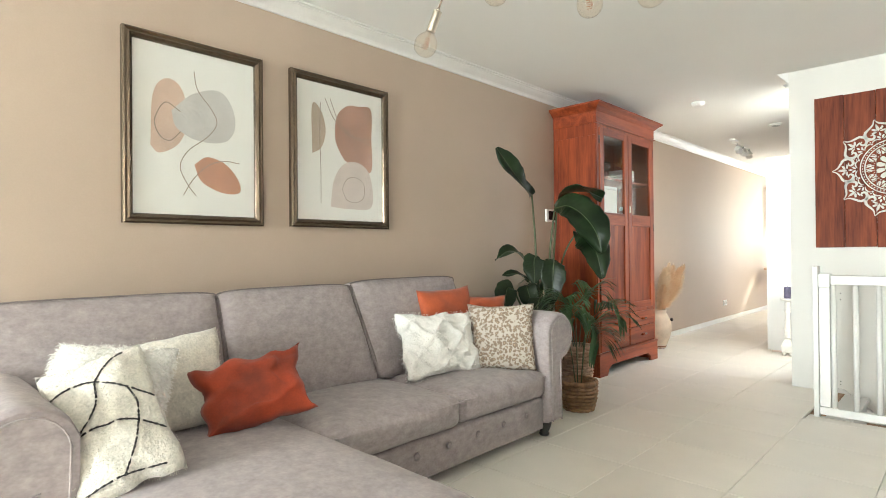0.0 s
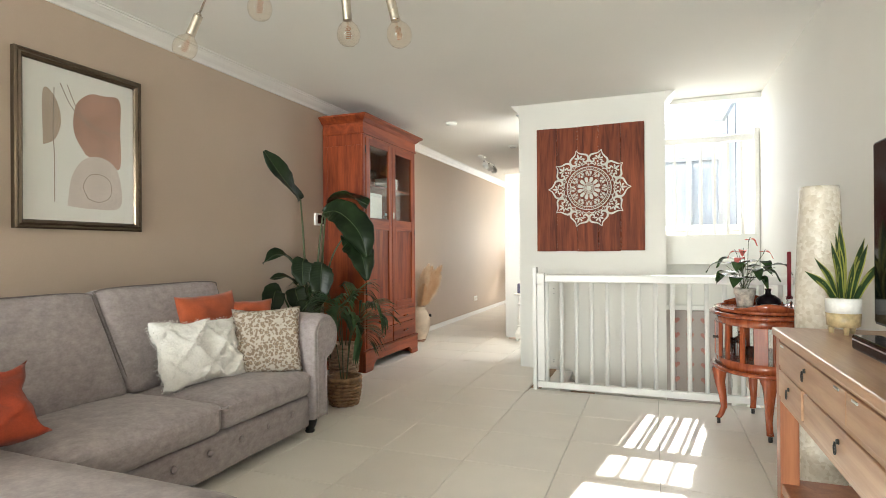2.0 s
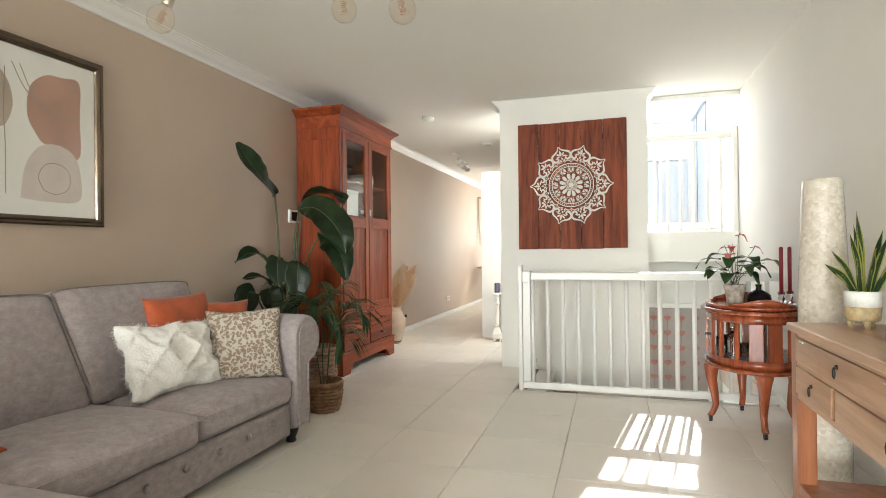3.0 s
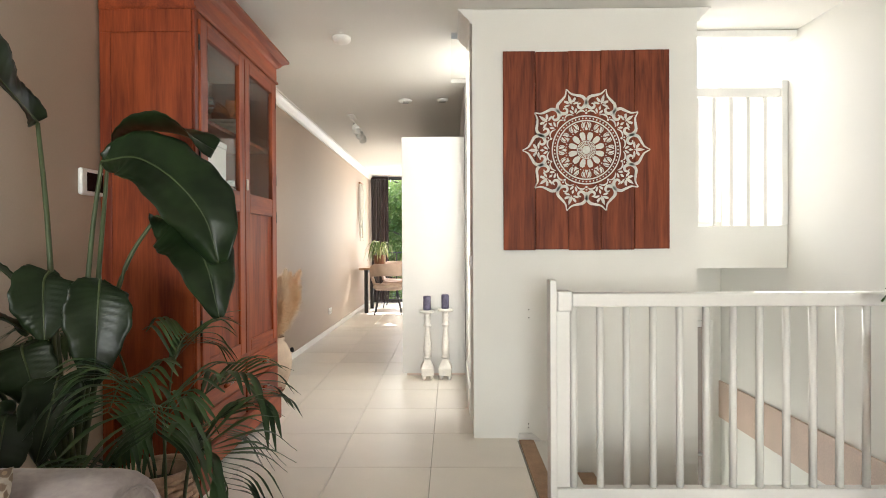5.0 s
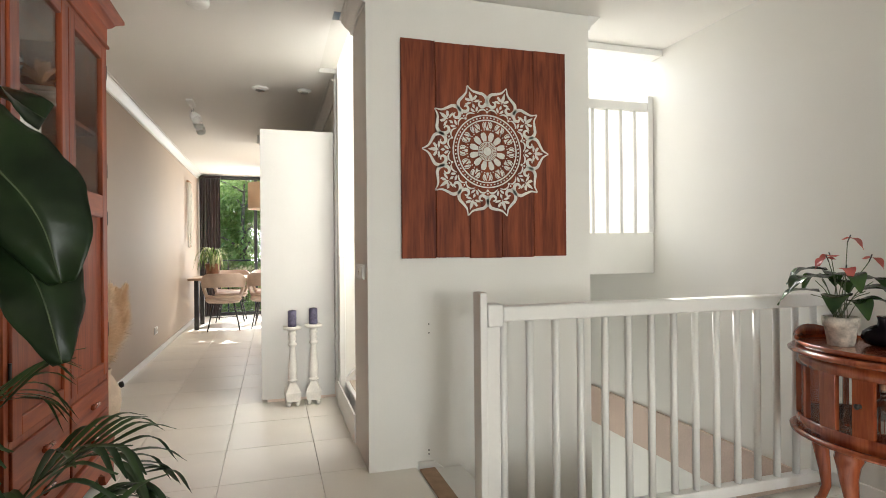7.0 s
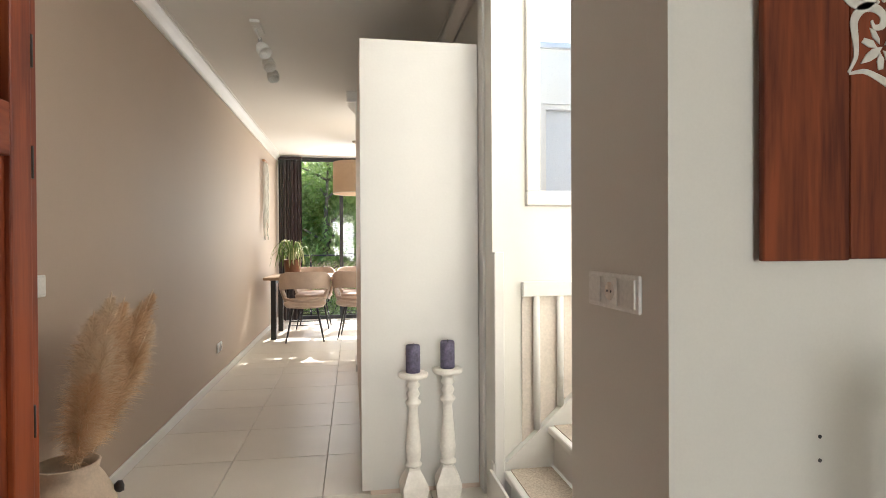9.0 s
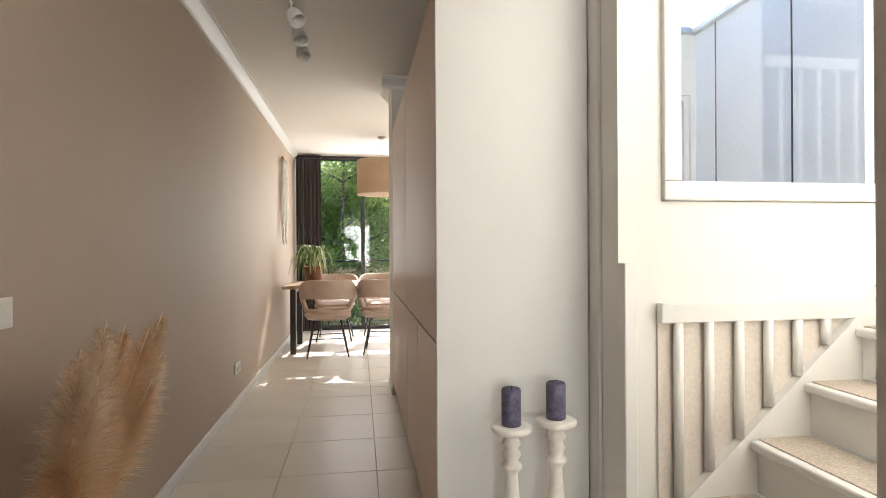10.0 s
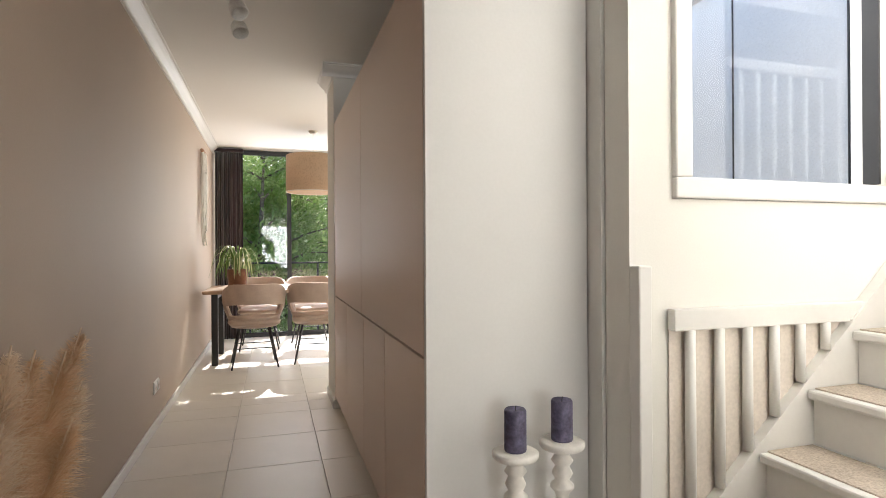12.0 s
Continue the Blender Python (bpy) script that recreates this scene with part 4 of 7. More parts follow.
print_frame(1.38, 2.09, 1.24, 2.132, "abstract brown and blush print in a dark bronze frame",
            [(M_P4, [(0.16, 0.48), (0.161, 0.83), (0.26, 0.80), (0.31, 0.66), (0.26, 0.53)]),
             (M_P6, [(0.52, 0.46), (0.42, 0.60), (0.44, 0.78), (0.56, 0.875), (0.70, 0.89), (0.858, 0.885), (0.862, 0.65), (0.858, 0.40), (0.70, 0.40)]),
             (M_P5, [(0.36, 0.10), (0.40, 0.30), (0.52, 0.43), (0.70, 0.45), (0.84, 0.36), (0.86, 0.12), (0.60, 0.09)])],
            [[(0.25, 0.86), (0.24, 0.6), (0.25, 0.4), (0.25, 0.12)], [(0.30, 0.90), (0.40, 0.76), (0.56, 0.66), (0.70, 0.64), (0.86, 0.65)], [(0.36, 0.90), (0.46, 0.74), (0.60, 0.66), (0.85, 0.60)],
             [(0.54, 0.16), (0.50, 0.24), (0.56, 0.32), (0.68, 0.33), (0.76, 0.28), (0.75, 0.18), (0.64, 0.14), (0.54, 0.16)]])


# ---- glazed cabinet ----
def cabinet():
    c = thing("display_cabinet", (0, 0, 0), 0, "tall reddish mahogany cabinet with glazed upper doors", "cabinet")
    x0, xf, y0, y1 = -2.40, -1.985, 4.08, 5.235
    mid = 4.655
    part("side_panel", boxes(((x0, y0, 0.0), (xf, y0 + 0.025, 2.20)), bevel=0.003), M_MAHOG, c)
    part("side_panel", boxes(((x0, y1 - 0.025, 0.0), (xf, y1, 2.20)), bevel=0.003), M_MAHOG, c)
    part("back_panel", boxes(((x0, y0 + 0.026, 0.2), (x0 + 0.015, y1 - 0.026, 2.2))), M_MAHOG, c)
    part("side_rail", boxes(((x0, y0 - 0.007, 2.09), (xf, y0 - 0.0005, 2.20)), ((x0, y0 - 0.006, 0.0), (x0 + 0.05, y0 - 0.0005, 2.09)), ((xf - 0.05, y0 - 0.006, 0.0), (xf, y0 - 0.0005, 2.09)), bevel=0.002), M_MAHOG, c)
    for z in (0.52, 1.37, 1.75):
        part("shelf", boxes(((x0 + 0.016, y0 + 0.026, z - 0.02), (xf - 0.03, y1 - 0.026, z)), bevel=0.002), M_MAHOG_H, c)
    # cornice of three steps
    g = boxes(((x0, y0 - 0.012, 2.195), (xf + 0.015, y1 + 0.012, 2.30)), ((x0, y0 - 0.012, 2.19), (xf + 0.024, y1 + 0.02, 2.205)), bevel=0.004)
    rows = []
    for d, z in ((0.015, 2.295), (0.03, 2.305), (0.045, 2.325), (0.075, 2.343), (0.08, 2.347), (0.08, 2.362), (0.0, 2.362)):
        rows.append([g.verts.new(p) for p in ((x0, y0 - d, z), (xf + d, y0 - d, z), (xf + d, y1 + d, z), (x0, y1 + d, z))])
    for a, b in zip(rows, rows[1:]):
        for k in range(4):
            g.faces.new((a[k], a[(k + 1) % 4], b[(k + 1) % 4], b[k]))
    g.faces.new(rows[-1])
    part("cornice", g, M_MAHOG_H, c)
    part("face_frame", boxes(((xf, y0, 0.14), (xf + 0.012, y0 + 0.035, 2.19)), ((xf, y1 - 0.035, 0.14), (xf + 0.012, y1, 2.19)), ((xf, y0 + 0.035, 2.165), (xf + 0.012, y1 - 0.035, 2.19)), ((xf, y0 + 0.035, 0.505), (xf + 0.012, y1 - 0.035, 0.535)), ((xf, mid - 0.012, 0.20), (xf + 0.012, mid + 0.012, 0.505)), bevel=0.002), M_MAHOG, c)
    for a, b in ((y0 + 0.037, mid - 0.003), (mid + 0.003, y1 - 0.037)):
        d = part("door", boxes(((xf, a, 0.537), (xf + 0.022, a + 0.075, 2.163)), bevel=0.004), M_MAHOG, c)
        part("stile", boxes(((xf, b - 0.075, 0.537), (xf + 0.022, b, 2.163)), bevel=0.004), M_MAHOG, d)
        for z0, z1 in ((2.10, 2.163), (1.315, 1.425), (0.537, 0.60)):
            part("rail", boxes(((xf, a + 0.074, z0), (xf + 0.0215, b - 0.074, z1)), bevel=0.004), M_MAHOG_H, d)
        part("door_panel", boxes(((xf + 0.001, a + 0.07, 0.595), (xf + 0.010, b - 0.07, 1.32)), bevel=0.004), M_MAHOG, d)
        p = part("door_glass", boxes(((xf + 0.006, a + 0.07, 1.42), (xf + 0.010, b - 0.07, 2.105))), M_CABGLASS, d)
        p.visible_shadow = False
        hinge_y = a - 0.004 if a < mid - 0.1 else b + 0.004
        for hz in (0.72, 1.28, 1.52, 2.02):
            part("hinge", lathe([(0.005, 0), (0.005, 0.07)], 8, at=(xf + 0.018, hinge_y, hz)), M_DARKWOOD, d, "dark iron hinge")
    part("lock", boxes(((xf + 0.022, mid + 0.012, 1.44), (xf + 0.03, mid + 0.03, 1.50)), bevel=0.003), M_CHROME, c)
    for a, b in ((y0 + 0.037, mid - 0.014), (mid + 0.014, y1 - 0.037)):
        for z0, z1 in ((0.365, 0.503), (0.205, 0.358)):
            d = part("drawer_front", boxes(((xf, a, z0), (xf + 0.02, b, z1)), bevel=0.004), M_MAHOG_H, c)
            part("knob", tube([(xf + 0.035, (a + b) / 2 - 0.045, (z0 + z1) / 2), (xf + 0.035, (a + b) / 2 + 0.045, (z0 + z1) / 2)], 0.009, 8), M_TEA, d)
            part("knob_stem", boxes(((xf + 0.018, (a + b) / 2 - 0.012, (z0 + z1) / 2 - 0.006), (xf + 0.03, (a + b) / 2 + 0.012, (z0 + z1) / 2 + 0.006))), M_TEA, d)
    # plinth with bracket feet
    out = [(y0 - 0.012, 0.0), (y0 + 0.13, 0.0), (y0 + 0.15, 0.05), (y0 + 0.21, 0.085), (y1 - 0.21, 0.085), (y1 - 0.15, 0.05), (y1 - 0.13, 0.0), (y1 + 0.012, 0.0), (y1 + 0.012, 0.18), (y0 - 0.012, 0.18)]
    part("plinth", prism(out, 0.0, 0.03, None, Matrix(((0, 0, 1, xf), (1, 0, 0, 0), (0, 1, 0, 0), (0, 0, 0, 1)))), M_MAHOG_H, c)
    part("plinth_mould", boxes(((xf, y0 - 0.016, 0.178), (xf + 0.036, y1 + 0.016, 0.198)), bevel=0.006), M_MAHOG_H, c)


cabinet()
M_BOOK = [surface("paper_white", (0.7, 0.68, 0.63), 0.8), surface("paper_grey", (0.35, 0.36, 0.36), 0.8), surface("paper_sand", (0.55, 0.42, 0.28), 0.8)]
rnd = random.Random(5)
for k in range(9):
    z0 = 1.37 if k > 5 else 1.75
    y = 4.20 + 0.036 * (k if k < 6 else k - 5)
    b = thing("book", (-2.20, y, z0), 0, "slim upright book on the cabinet shelf", "book", "books in the cabinet")
    h = rnd.uniform(0.16, 0.23)
    part("cover", boxes(((-0.07, 0.0, 0.0), (0.07, 0.022, h)), bevel=0.002), M_BOOK[k % 3], b)
    part("pages", boxes(((-0.066, 0.003, 0.003), (0.072, 0.019, h - 0.004))), M_BOOK[0], b)
for k in range(4):
    wg = thing("wine_glass", (-2.10, 4.30 + 0.07 * k, 1.75), 0, "clear stemmed wine glass on the cabinet shelf", "glass", "glasses in the cabinet")
    part("bowl", lathe([(0.03, 0.0), (0.004, 0.004), (0.004, 0.07), (0.022, 0.09), (0.032, 0.12), (0.028, 0.16), (0.026, 0.16), (0.03, 0.12), (0.02, 0.094)], 16), M_GLASS, wg)
# white box in place of the window's bright reflection in the cabinet glass
tray = thing("white_carton", (-2.12, 4.38, 1.37), 0, "white box on the cabinet shelf, standing in for a window reflection", "box")
part("box_body", boxes(((-0.08, -0.16, 0.0), (0.10, 0.16, 0.27)), bevel=0.006), M_PLASTIC, tray)
part("box_lid", boxes(((-0.083, -0.163, 0.271), (0.103, 0.163, 0.30)), bevel=0.005), M_PLASTIC, tray)
for k in range(5):
    pl = thing("folded_linen", (-2.17, 4.92, 1.75 + 0.026 * k), 0, "folded white napkin in a stack", "linen", "linen stack in the cabinet")
    part("fold", soft_box((-0.09, -0.09, 0.0), (0.10, 0.09, 0.025), 0.01, 0.0, 4, k), M_MAT, pl)
orn = thing("orange_ornament", (-2.15, 4.92, 1.88), 0, "small orange leaf ornament on the linen", "ornament")
g = bmesh.new()
rnd = random.Random(2)
for k in range(22):
    a, e = rnd.uniform(0, 6.28), rnd.uniform(0.1, 1.3)
    d = Vector((math.cos(a) * math.cos(e), math.sin(a) * math.cos(e), math.sin(e)))
    blade(g, [Vector((0, 0, 0.02)), d * 0.05 + Vector((0, 0, 0.03)), d * 0.11 + Vector((0, 0, 0.02))], 0.04, 0.2, 2)
part("petals", g, surface("orange_petal", (0.6, 0.2, 0.03), 0.7), orn)
jar = thing("glass_jar", (-2.10, 4.80, 1.37), 0, "clear glass jar with white cap on the shelf", "jar")
part("jar_body", lathe([(0.032, 0), (0.034, 0.01), (0.034, 0.09), (0.02, 0.105)], 18), M_GLASS, jar)
part("jar_cap", lathe([(0.022, 0.106), (0.022, 0.135), (0.02, 0.138)], 18), M_PLASTIC, jar)

th = thing("thermostat", (XW, 4.02, 1.41), 0, "white wall thermostat with a dark screen", "thermostat")
part("housing", boxes(((0.0, -0.088, -0.058), (0.022, 0.088, 0.058)), bevel=0.01), M_PLASTIC, th)
part("screen", boxes(((0.022, -0.055, -0.04), (0.0235, 0.055, 0.04))), M_BLACK, th, "dark glossy screen")


# ---- plank board with the painted mandala ----
def plank_board():
    b = thing("plank_board", (-0.048, COL_Y - 0.002, 1.672), 0, "stained plank board with a white mandala, hung on the wall", "wall art")
    edges = [-0.477, -0.291, -0.102, 0.084, 0.276, 0.478]
    rnd = random.Random(3)
    for a, c in zip(edges, edges[1:]):
        part("plank", boxes(((a + 0.001, -0.030, -0.572 + rnd.uniform(-0.004, 0.004)), (c - 0.001, -0.012 + rnd.uniform(-0.003, 0.0), 0.572 + rnd.uniform(-0.006, 0.006))), bevel=0.003), M_BOARD, b)
    part("batten", boxes(((-0.46, -0.0115, -0.45), (0.46, 0.0, -0.40))), M_BOARD, b)
    part("batten", boxes(((-0.46, -0.0115, 0.40), (0.46, 0.0, 0.45))), M_BOARD, b)
    g = bmesh.new()
    face = Matrix(((1, 0, 0, 0), (0, 0, -1, -0.0302), (0, 1, 0, 0), (0, 0, 0, 1)))
    Z0, Z1 = 0.0, 0.0016

    def spun(angle):
        return face @ Matrix.Rotation(angle, 4, "Z")

    def circle(r, n=72):
        return [(r * math.cos(2 * math.pi * i / n), r * math.sin(2 * math.pi * i / n)) for i in range(n)]

    def smooth(pts, n=6):
        return [(p.x, p.y) for p in curve_points([(x, y, 0) for x, y in pts], n)]

    S = 0.365 / 275.0
    prism([(x * S, y * S) for x, y in circle(18, 28)], Z0, Z1, g, face)
    ribbon(circle(22.5 * S, 40), 3 * S, Z0, Z1, g, True, face)
    ribbon(circle(38 * S, 48), 3 * S, Z0, Z1, g, True, face)
    for k in range(30):
        ribbon([(25 * S, 0), (37 * S, 0)], 3.2 * S, Z0, Z1, g, False, spun(2 * math.pi * k / 30))
    for k in range(12):
        m = spun(2 * math.pi * k / 12 + math.pi / 12)
        prism([(x * S, y * S) for x, y in ((42, -7), (60, -12), (72, -11), (79, -5), (77, 0), (79, 5), (72, 11), (60, 12), (42, 7))], Z0, Z1, g, m)
        prism([(x * S, y * S) for x, y in ((86, -4), (90, -7), (99, -3), (111, 0), (99, 3), (90, 7), (86, 4))], Z0, Z1, g, spun(2 * math.pi * k / 12))
        for s in (-1, 1):
            prism([(x * S, s * y * S) for x, y in ((96, 8), (110, 6), (121, 3), (117, 11), (108, 16), (98, 15))][::s], Z0, Z1, g, spun(2 * math.pi * k / 12 + 0.0))
            ribbon([(x * S, s * y * S) for x, y in ((92, 13), (100, 19), (110, 20), (120, 14))], 3.5 * S, Z0, Z1, g, False, spun(2 * math.pi * k / 12))
    for k in range(44):
        prism([(88 * S + x * S * 2.6, y * S * 2.6) for x, y in circle(1, 6)], Z0, Z1, g, spun(2 * math.pi * k / 44))
    ribbon(circle(127 * S), 5.5 * S, Z0, Z1, g, True, face)
    ribbon(circle(147 * S), 5.5 * S, Z0, Z1, g, True, face)
    for k in range(56):
        prism([(137 * S + x * S * 3.4, y * S * 3.4) for x, y in circle(1, 8)], Z0, Z1, g, spun(2 * math.pi * k / 56))
    for k in range(10):
        m = spun(2 * math.pi * k / 10)
        for s in (-1, 1):
            # the heart-shaped outline that runs out to a point, and its curl
            ribbon(smooth([(276 * S, 0.5 * s * S), (252 * S, s * 13 * S), (238 * S, s * 33 * S), (224 * S, s * 56 * S), (202 * S, s * 63 * S), (184 * S, s * 53 * S), (178 * S, s * 36 * S), (188 * S, s * 25 * S), (200 * S, s * 30 * S), (199 * S, s * 41 * S)], 7), 14 * S, Z0, Z1, g, False, m, True)
            ribbon(smooth([(160 * S, s * 6 * S), (168 * S, s * 22 * S), (166 * S, s * 38 * S), (157 * S, s * 46 * S)]), 7 * S, Z0, Z1, g, False, m, True)
            prism([(x * S, s * y * S) for x, y in ((214, 3), (226, 12), (232, 24), (224, 27), (214, 16))][::s], Z0, Z1, g, m)
            prism([(x * S, s * y * S) for x, y in ((208, 5), (212, 20), (208, 34), (202, 26), (203, 12))][::s], Z0, Z1, g, m)
            prism([(x * S, s * y * S) for x, y in ((166, 2), (178, 5), (186, 14), (178, 17), (168, 10))][::s], Z0, Z1, g, m)
        prism([(x * S, y * S) for x, y in ((206, 0), (222, -7), (236, -6), (252, 0), (236, 6), (222, 7))], Z0, Z1, g, m)
        prism([(x * S, y * S) for x, y in ((180, 0), (190, -6), (202, 0), (190, 6))], Z0, Z1, g, m)
        h = spun(2 * math.pi * (k + 0.5) / 10)
        for r, q in ((160, 5.0), (172, 3.6), (183, 2.8)):
            prism([(r * S + x * S * q, y * S * q) for x, y in circle(1, 10)], Z0, Z1, g, h)
        prism([(x * S, y * S) for x, y in ((190, 0), (200, -5), (214, 0), (200, 5))], Z0, Z1, g, h)
    bmesh.ops.recalc_face_normals(g, faces=g.faces)
    part("mandala", g, surface("chalky_white_paint", (0.68, 0.67, 0.61), 0.8, vary=0.06, scale=30), b, "white stencilled mandala")


plank_board()


# ---- bulb chandelier ----
def chandelier():
    c = thing("bulb_chandelier", CHANDELIER, 0, "nickel ceiling lamp with round clear bulbs on long arms", "ceiling lamp")
    part("ceiling_plate", lathe([(0.06, 0.0), (0.06, -0.02), (0.05, -0.028), (0.012, -0.03), (0.012, -0.12)], 24), M_CHROME, c)
    part("hub", lathe([(0.035, -0.12), (0.04, -0.13), (0.04, -0.16), (0.03, -0.17)], 20), M_CHROME, c)
    # each bulb: its middle, and how far its rod leans sideways for each metre that it rises
    bulbs = [((-1.25, 1.33, 1.94), (0.42, 0.14)), ((-0.93, 1.39, 2.07), (0.10, 0.02)), ((-0.645, 1.58, 1.995), (-0.02, -0.12)), ((-0.386, 1.51, 1.93), (-0.22, -0.10)), ((-0.30, 1.00, 2.16), (-0.2, 0.2)), ((-0.75, 0.72, 2.18), (0.0, 0.25)), ((-1.15, 0.92, 2.17), (0.2, 0.2))]
    o = Vector(CHANDELIER)
    for mid, (lx, ly) in bulbs:
        mid = Vector(mid) - o
        up = Vector((lx, ly, 1.0)).normalized()
        neck = mid + up * 0.058
        elbow = mid + up * ((-0.165 - mid.z) / up.z)
        bend = elbow.lerp(Vector((0, 0, -0.145)), 0.12) + Vector((0, 0, 0.004))
        arm = part("arm", tube([Vector((0, 0, -0.145)), bend, elbow - up * 0.02, neck + up * 0.09], 0.0042, 8), M_CHROME, c)
        part("socket", tube([neck - up * 0.006, neck, neck + up * 0.075, neck + up * 0.08], 0.0185, 16), M_CHROME, arm, "brushed nickel lamp socket")
        part("socket_cap", tube([neck + up * 0.0805, neck + up * 0.092], 0.012, 12, None, 0.5), M_CHROME, arm)
        g = lathe([(0.014, 0.0), (0.016, 0.006), (0.024, 0.014), (0.038, 0.028), (0.0455, 0.046), (0.0475, 0.060), (0.0455, 0.076), (0.037, 0.093), (0.022, 0.104), (0.001, 0.108)], 28)
        rot = Vector((0, 0, 1)).rotation_difference(-up).to_matrix().to_4x4()
        bmesh.ops.transform(g, matrix=Matrix.Translation(neck) @ rot, verts=g.verts)
        bulb = part("bulb", g, M_BULB, arm, "clear amber-tinted globe bulb")
        side = up.cross(Vector((0, 1, 0))).normalized()
        fil = [neck - up * (0.03 + 0.045 * i / 20) + side * 0.012 * math.cos(i * 1.9) + up.cross(side) * 0.012 * math.sin(i * 1.9) for i in range(21)]
        part("filament", tube(fil, 0.0011, 5), M_FILAMENT, bulb)
        part("glass_stem", tube([neck, neck - up * 0.035], 0.006, 8, None, 0.5), M_BULB, bulb)


CHANDELIER = (-0.78, 1.22, ZC)
M_BULB = pane("bulb_glass", (1.0, 0.97, 0.925), 0.14)
M_FILAMENT = surface("copper_filament", (0.6, 0.3, 0.15), 0.4, metal=0.7)
chandelier()


def ceiling_disc(x, y, r, h, label, cat, ring=True):
    d = thing(cat.replace(" ", "_"), (x, y, ZC), 0, label, cat)
    part("housing", lathe([(r, 0.0), (r, -h * 0.45), (r * 0.92, -h * 0.7), (r * 0.6, -h), (0.002, -h)], 28), M_PLASTIC, d)
    if ring:
        part("ring", lathe([(r * 0.62, -h), (r * 0.62, -h - 0.004), (r * 0.5, -h - 0.006), (r * 0.48, -h)], 24), M_STEEL, d)


ceiling_disc(-1.54, 5.25, 0.06, 0.04, "round white smoke detector on the ceiling", "smoke detector", False)
ceiling_disc(-1.25, 6.84, 0.065, 0.02, "round white ceiling spotlight", "ceiling spotlight")
ceiling_disc(-0.90, 6.82, 0.055, 0.02, "second round white ceiling spotlight near the stairs", "ceiling spotlight")
# ---- plants by the cabinet ----
def bird_plant():
    p = thing("strelitzia_plant", (-2.08, 3.42, 0), 0, "large dark green strelitzia with broad leaves, in a basket", "plant")
    o = Vector((-2.08, 3.42, 0))
    part("pot", lathe([(0.09, 0.0), (0.10, 0.02), (0.12, 0.30), (0.125, 0.31), (0.112, 0.31), (0.108, 0.27), (0.0, 0.27)], 28), M_WICKER, p, "brown woven pot")
    part("soil", lathe([(0.107, 0.272), (0.07, 0.285), (0.002, 0.29)], 24), M_SOIL, p)

    def leaf(stem, pts, width, fold=0.22, flat=None, twist=0.0):
        s = part("stem", tube([Vector(q) - o for q in curve_points(stem, 8)], 0.011, 8, None, 0.6), M_STEM, p)
        g = blade(bmesh.new(), [Vector(q) - o for q in pts], width, fold, 14, None, flat, twist, 0.0016, 40 * width + 3 * pts[0][2])
        lf = part("leaf", g, M_LEAF, s)
        sol = lf.modifiers.new("thickness", "SOLIDIFY")
        sol.thickness = 0.0015
        part("midrib", tube([Vector(q) - o + Vector((0, 0, 0.0005)) for q in curve_points(pts, 6)], 0.005, 6, None, 0.3), M_STEM, s)

    b = (-2.09, 3.43, 0.27)
    # the tall narrow leaf
    leaf([b, (-2.17, 3.46, 0.9), (-2.185, 3.45, 1.25), (-2.16, 3.38, 1.53)], [(-2.16, 3.38, 1.53), (-2.15, 3.25, 1.60), (-2.19, 3.15, 1.72), (-2.25, 3.05, 1.88)], 0.19, 0.35, Vector((0.75, -0.35, 0.55)))
    # the big arching leaves
    leaf([b, (-2.10, 3.50, 0.8), (-2.09, 3.54, 1.18), (-2.06, 3.55, 1.43)], [(-2.06, 3.55, 1.43), (-1.93, 3.54, 1.44), (-1.79, 3.52, 1.36), (-1.685, 3.52, 1.23), (-1.64, 3.53, 1.07)], 0.28, 0.24, Vector((0.35, -0.75, 0.55)))
    leaf([b, (-2.10, 3.55, 0.8), (-2.13, 3.66, 1.20), (-2.13, 3.70, 1.49)], [(-2.13, 3.70, 1.49), (-2.00, 3.68, 1.56), (-1.86, 3.70, 1.555), (-1.74, 3.74, 1.50)], 0.26, 0.35, Vector((0.1, -0.25, 1.0)))
    leaf([b, (-2.05, 3.50, 0.7), (-2.0, 3.58, 1.05), (-1.90, 3.61, 1.24)], [(-1.90, 3.61, 1.24), (-1.80, 3.58, 1.20), (-1.70, 3.55, 1.08), (-1.64, 3.53, 0.88)], 0.235, 0.22, Vector((0.45, -0.8, 0.35)))
    # the lower leaves
    leaf([b, (-2.16, 3.42, 0.6), (-2.20, 3.40, 0.95)], [(-2.20, 3.40, 0.96), (-2.25, 3.32, 1.07), (-2.30, 3.24, 1.09), (-2.36, 3.16, 1.02)], 0.12, 0.3, Vector((0.3, -0.2, 0.9)))
    leaf([b, (-2.16, 3.41, 0.6), (-2.20, 3.39, 0.84)], [(-2.20, 3.39, 0.85), (-2.26, 3.32, 0.91), (-2.34, 3.22, 0.90)], 0.09, 0.3, Vector((0.3, -0.2, 0.9)))
    leaf([b, (-2.12, 3.40, 0.7), (-2.14, 3.40, 1.05)], [(-2.14, 3.40, 1.05), (-2.13, 3.36, 1.02), (-2.11, 3.33, 0.93), (-2.10, 3.32, 0.84)], 0.17, 0.25, Vector((0.5, -0.8, 0.2)))
    leaf([b, (-2.05, 3.42, 0.65), (-2.00, 3.44, 1.02)], [(-2.00, 3.44, 1.02), (-1.98, 3.40, 0.97), (-1.975, 3.38, 0.85), (-1.98, 3.37, 0.68)], 0.19, 0.22, Vector((0.55, -0.8, 0.1)))
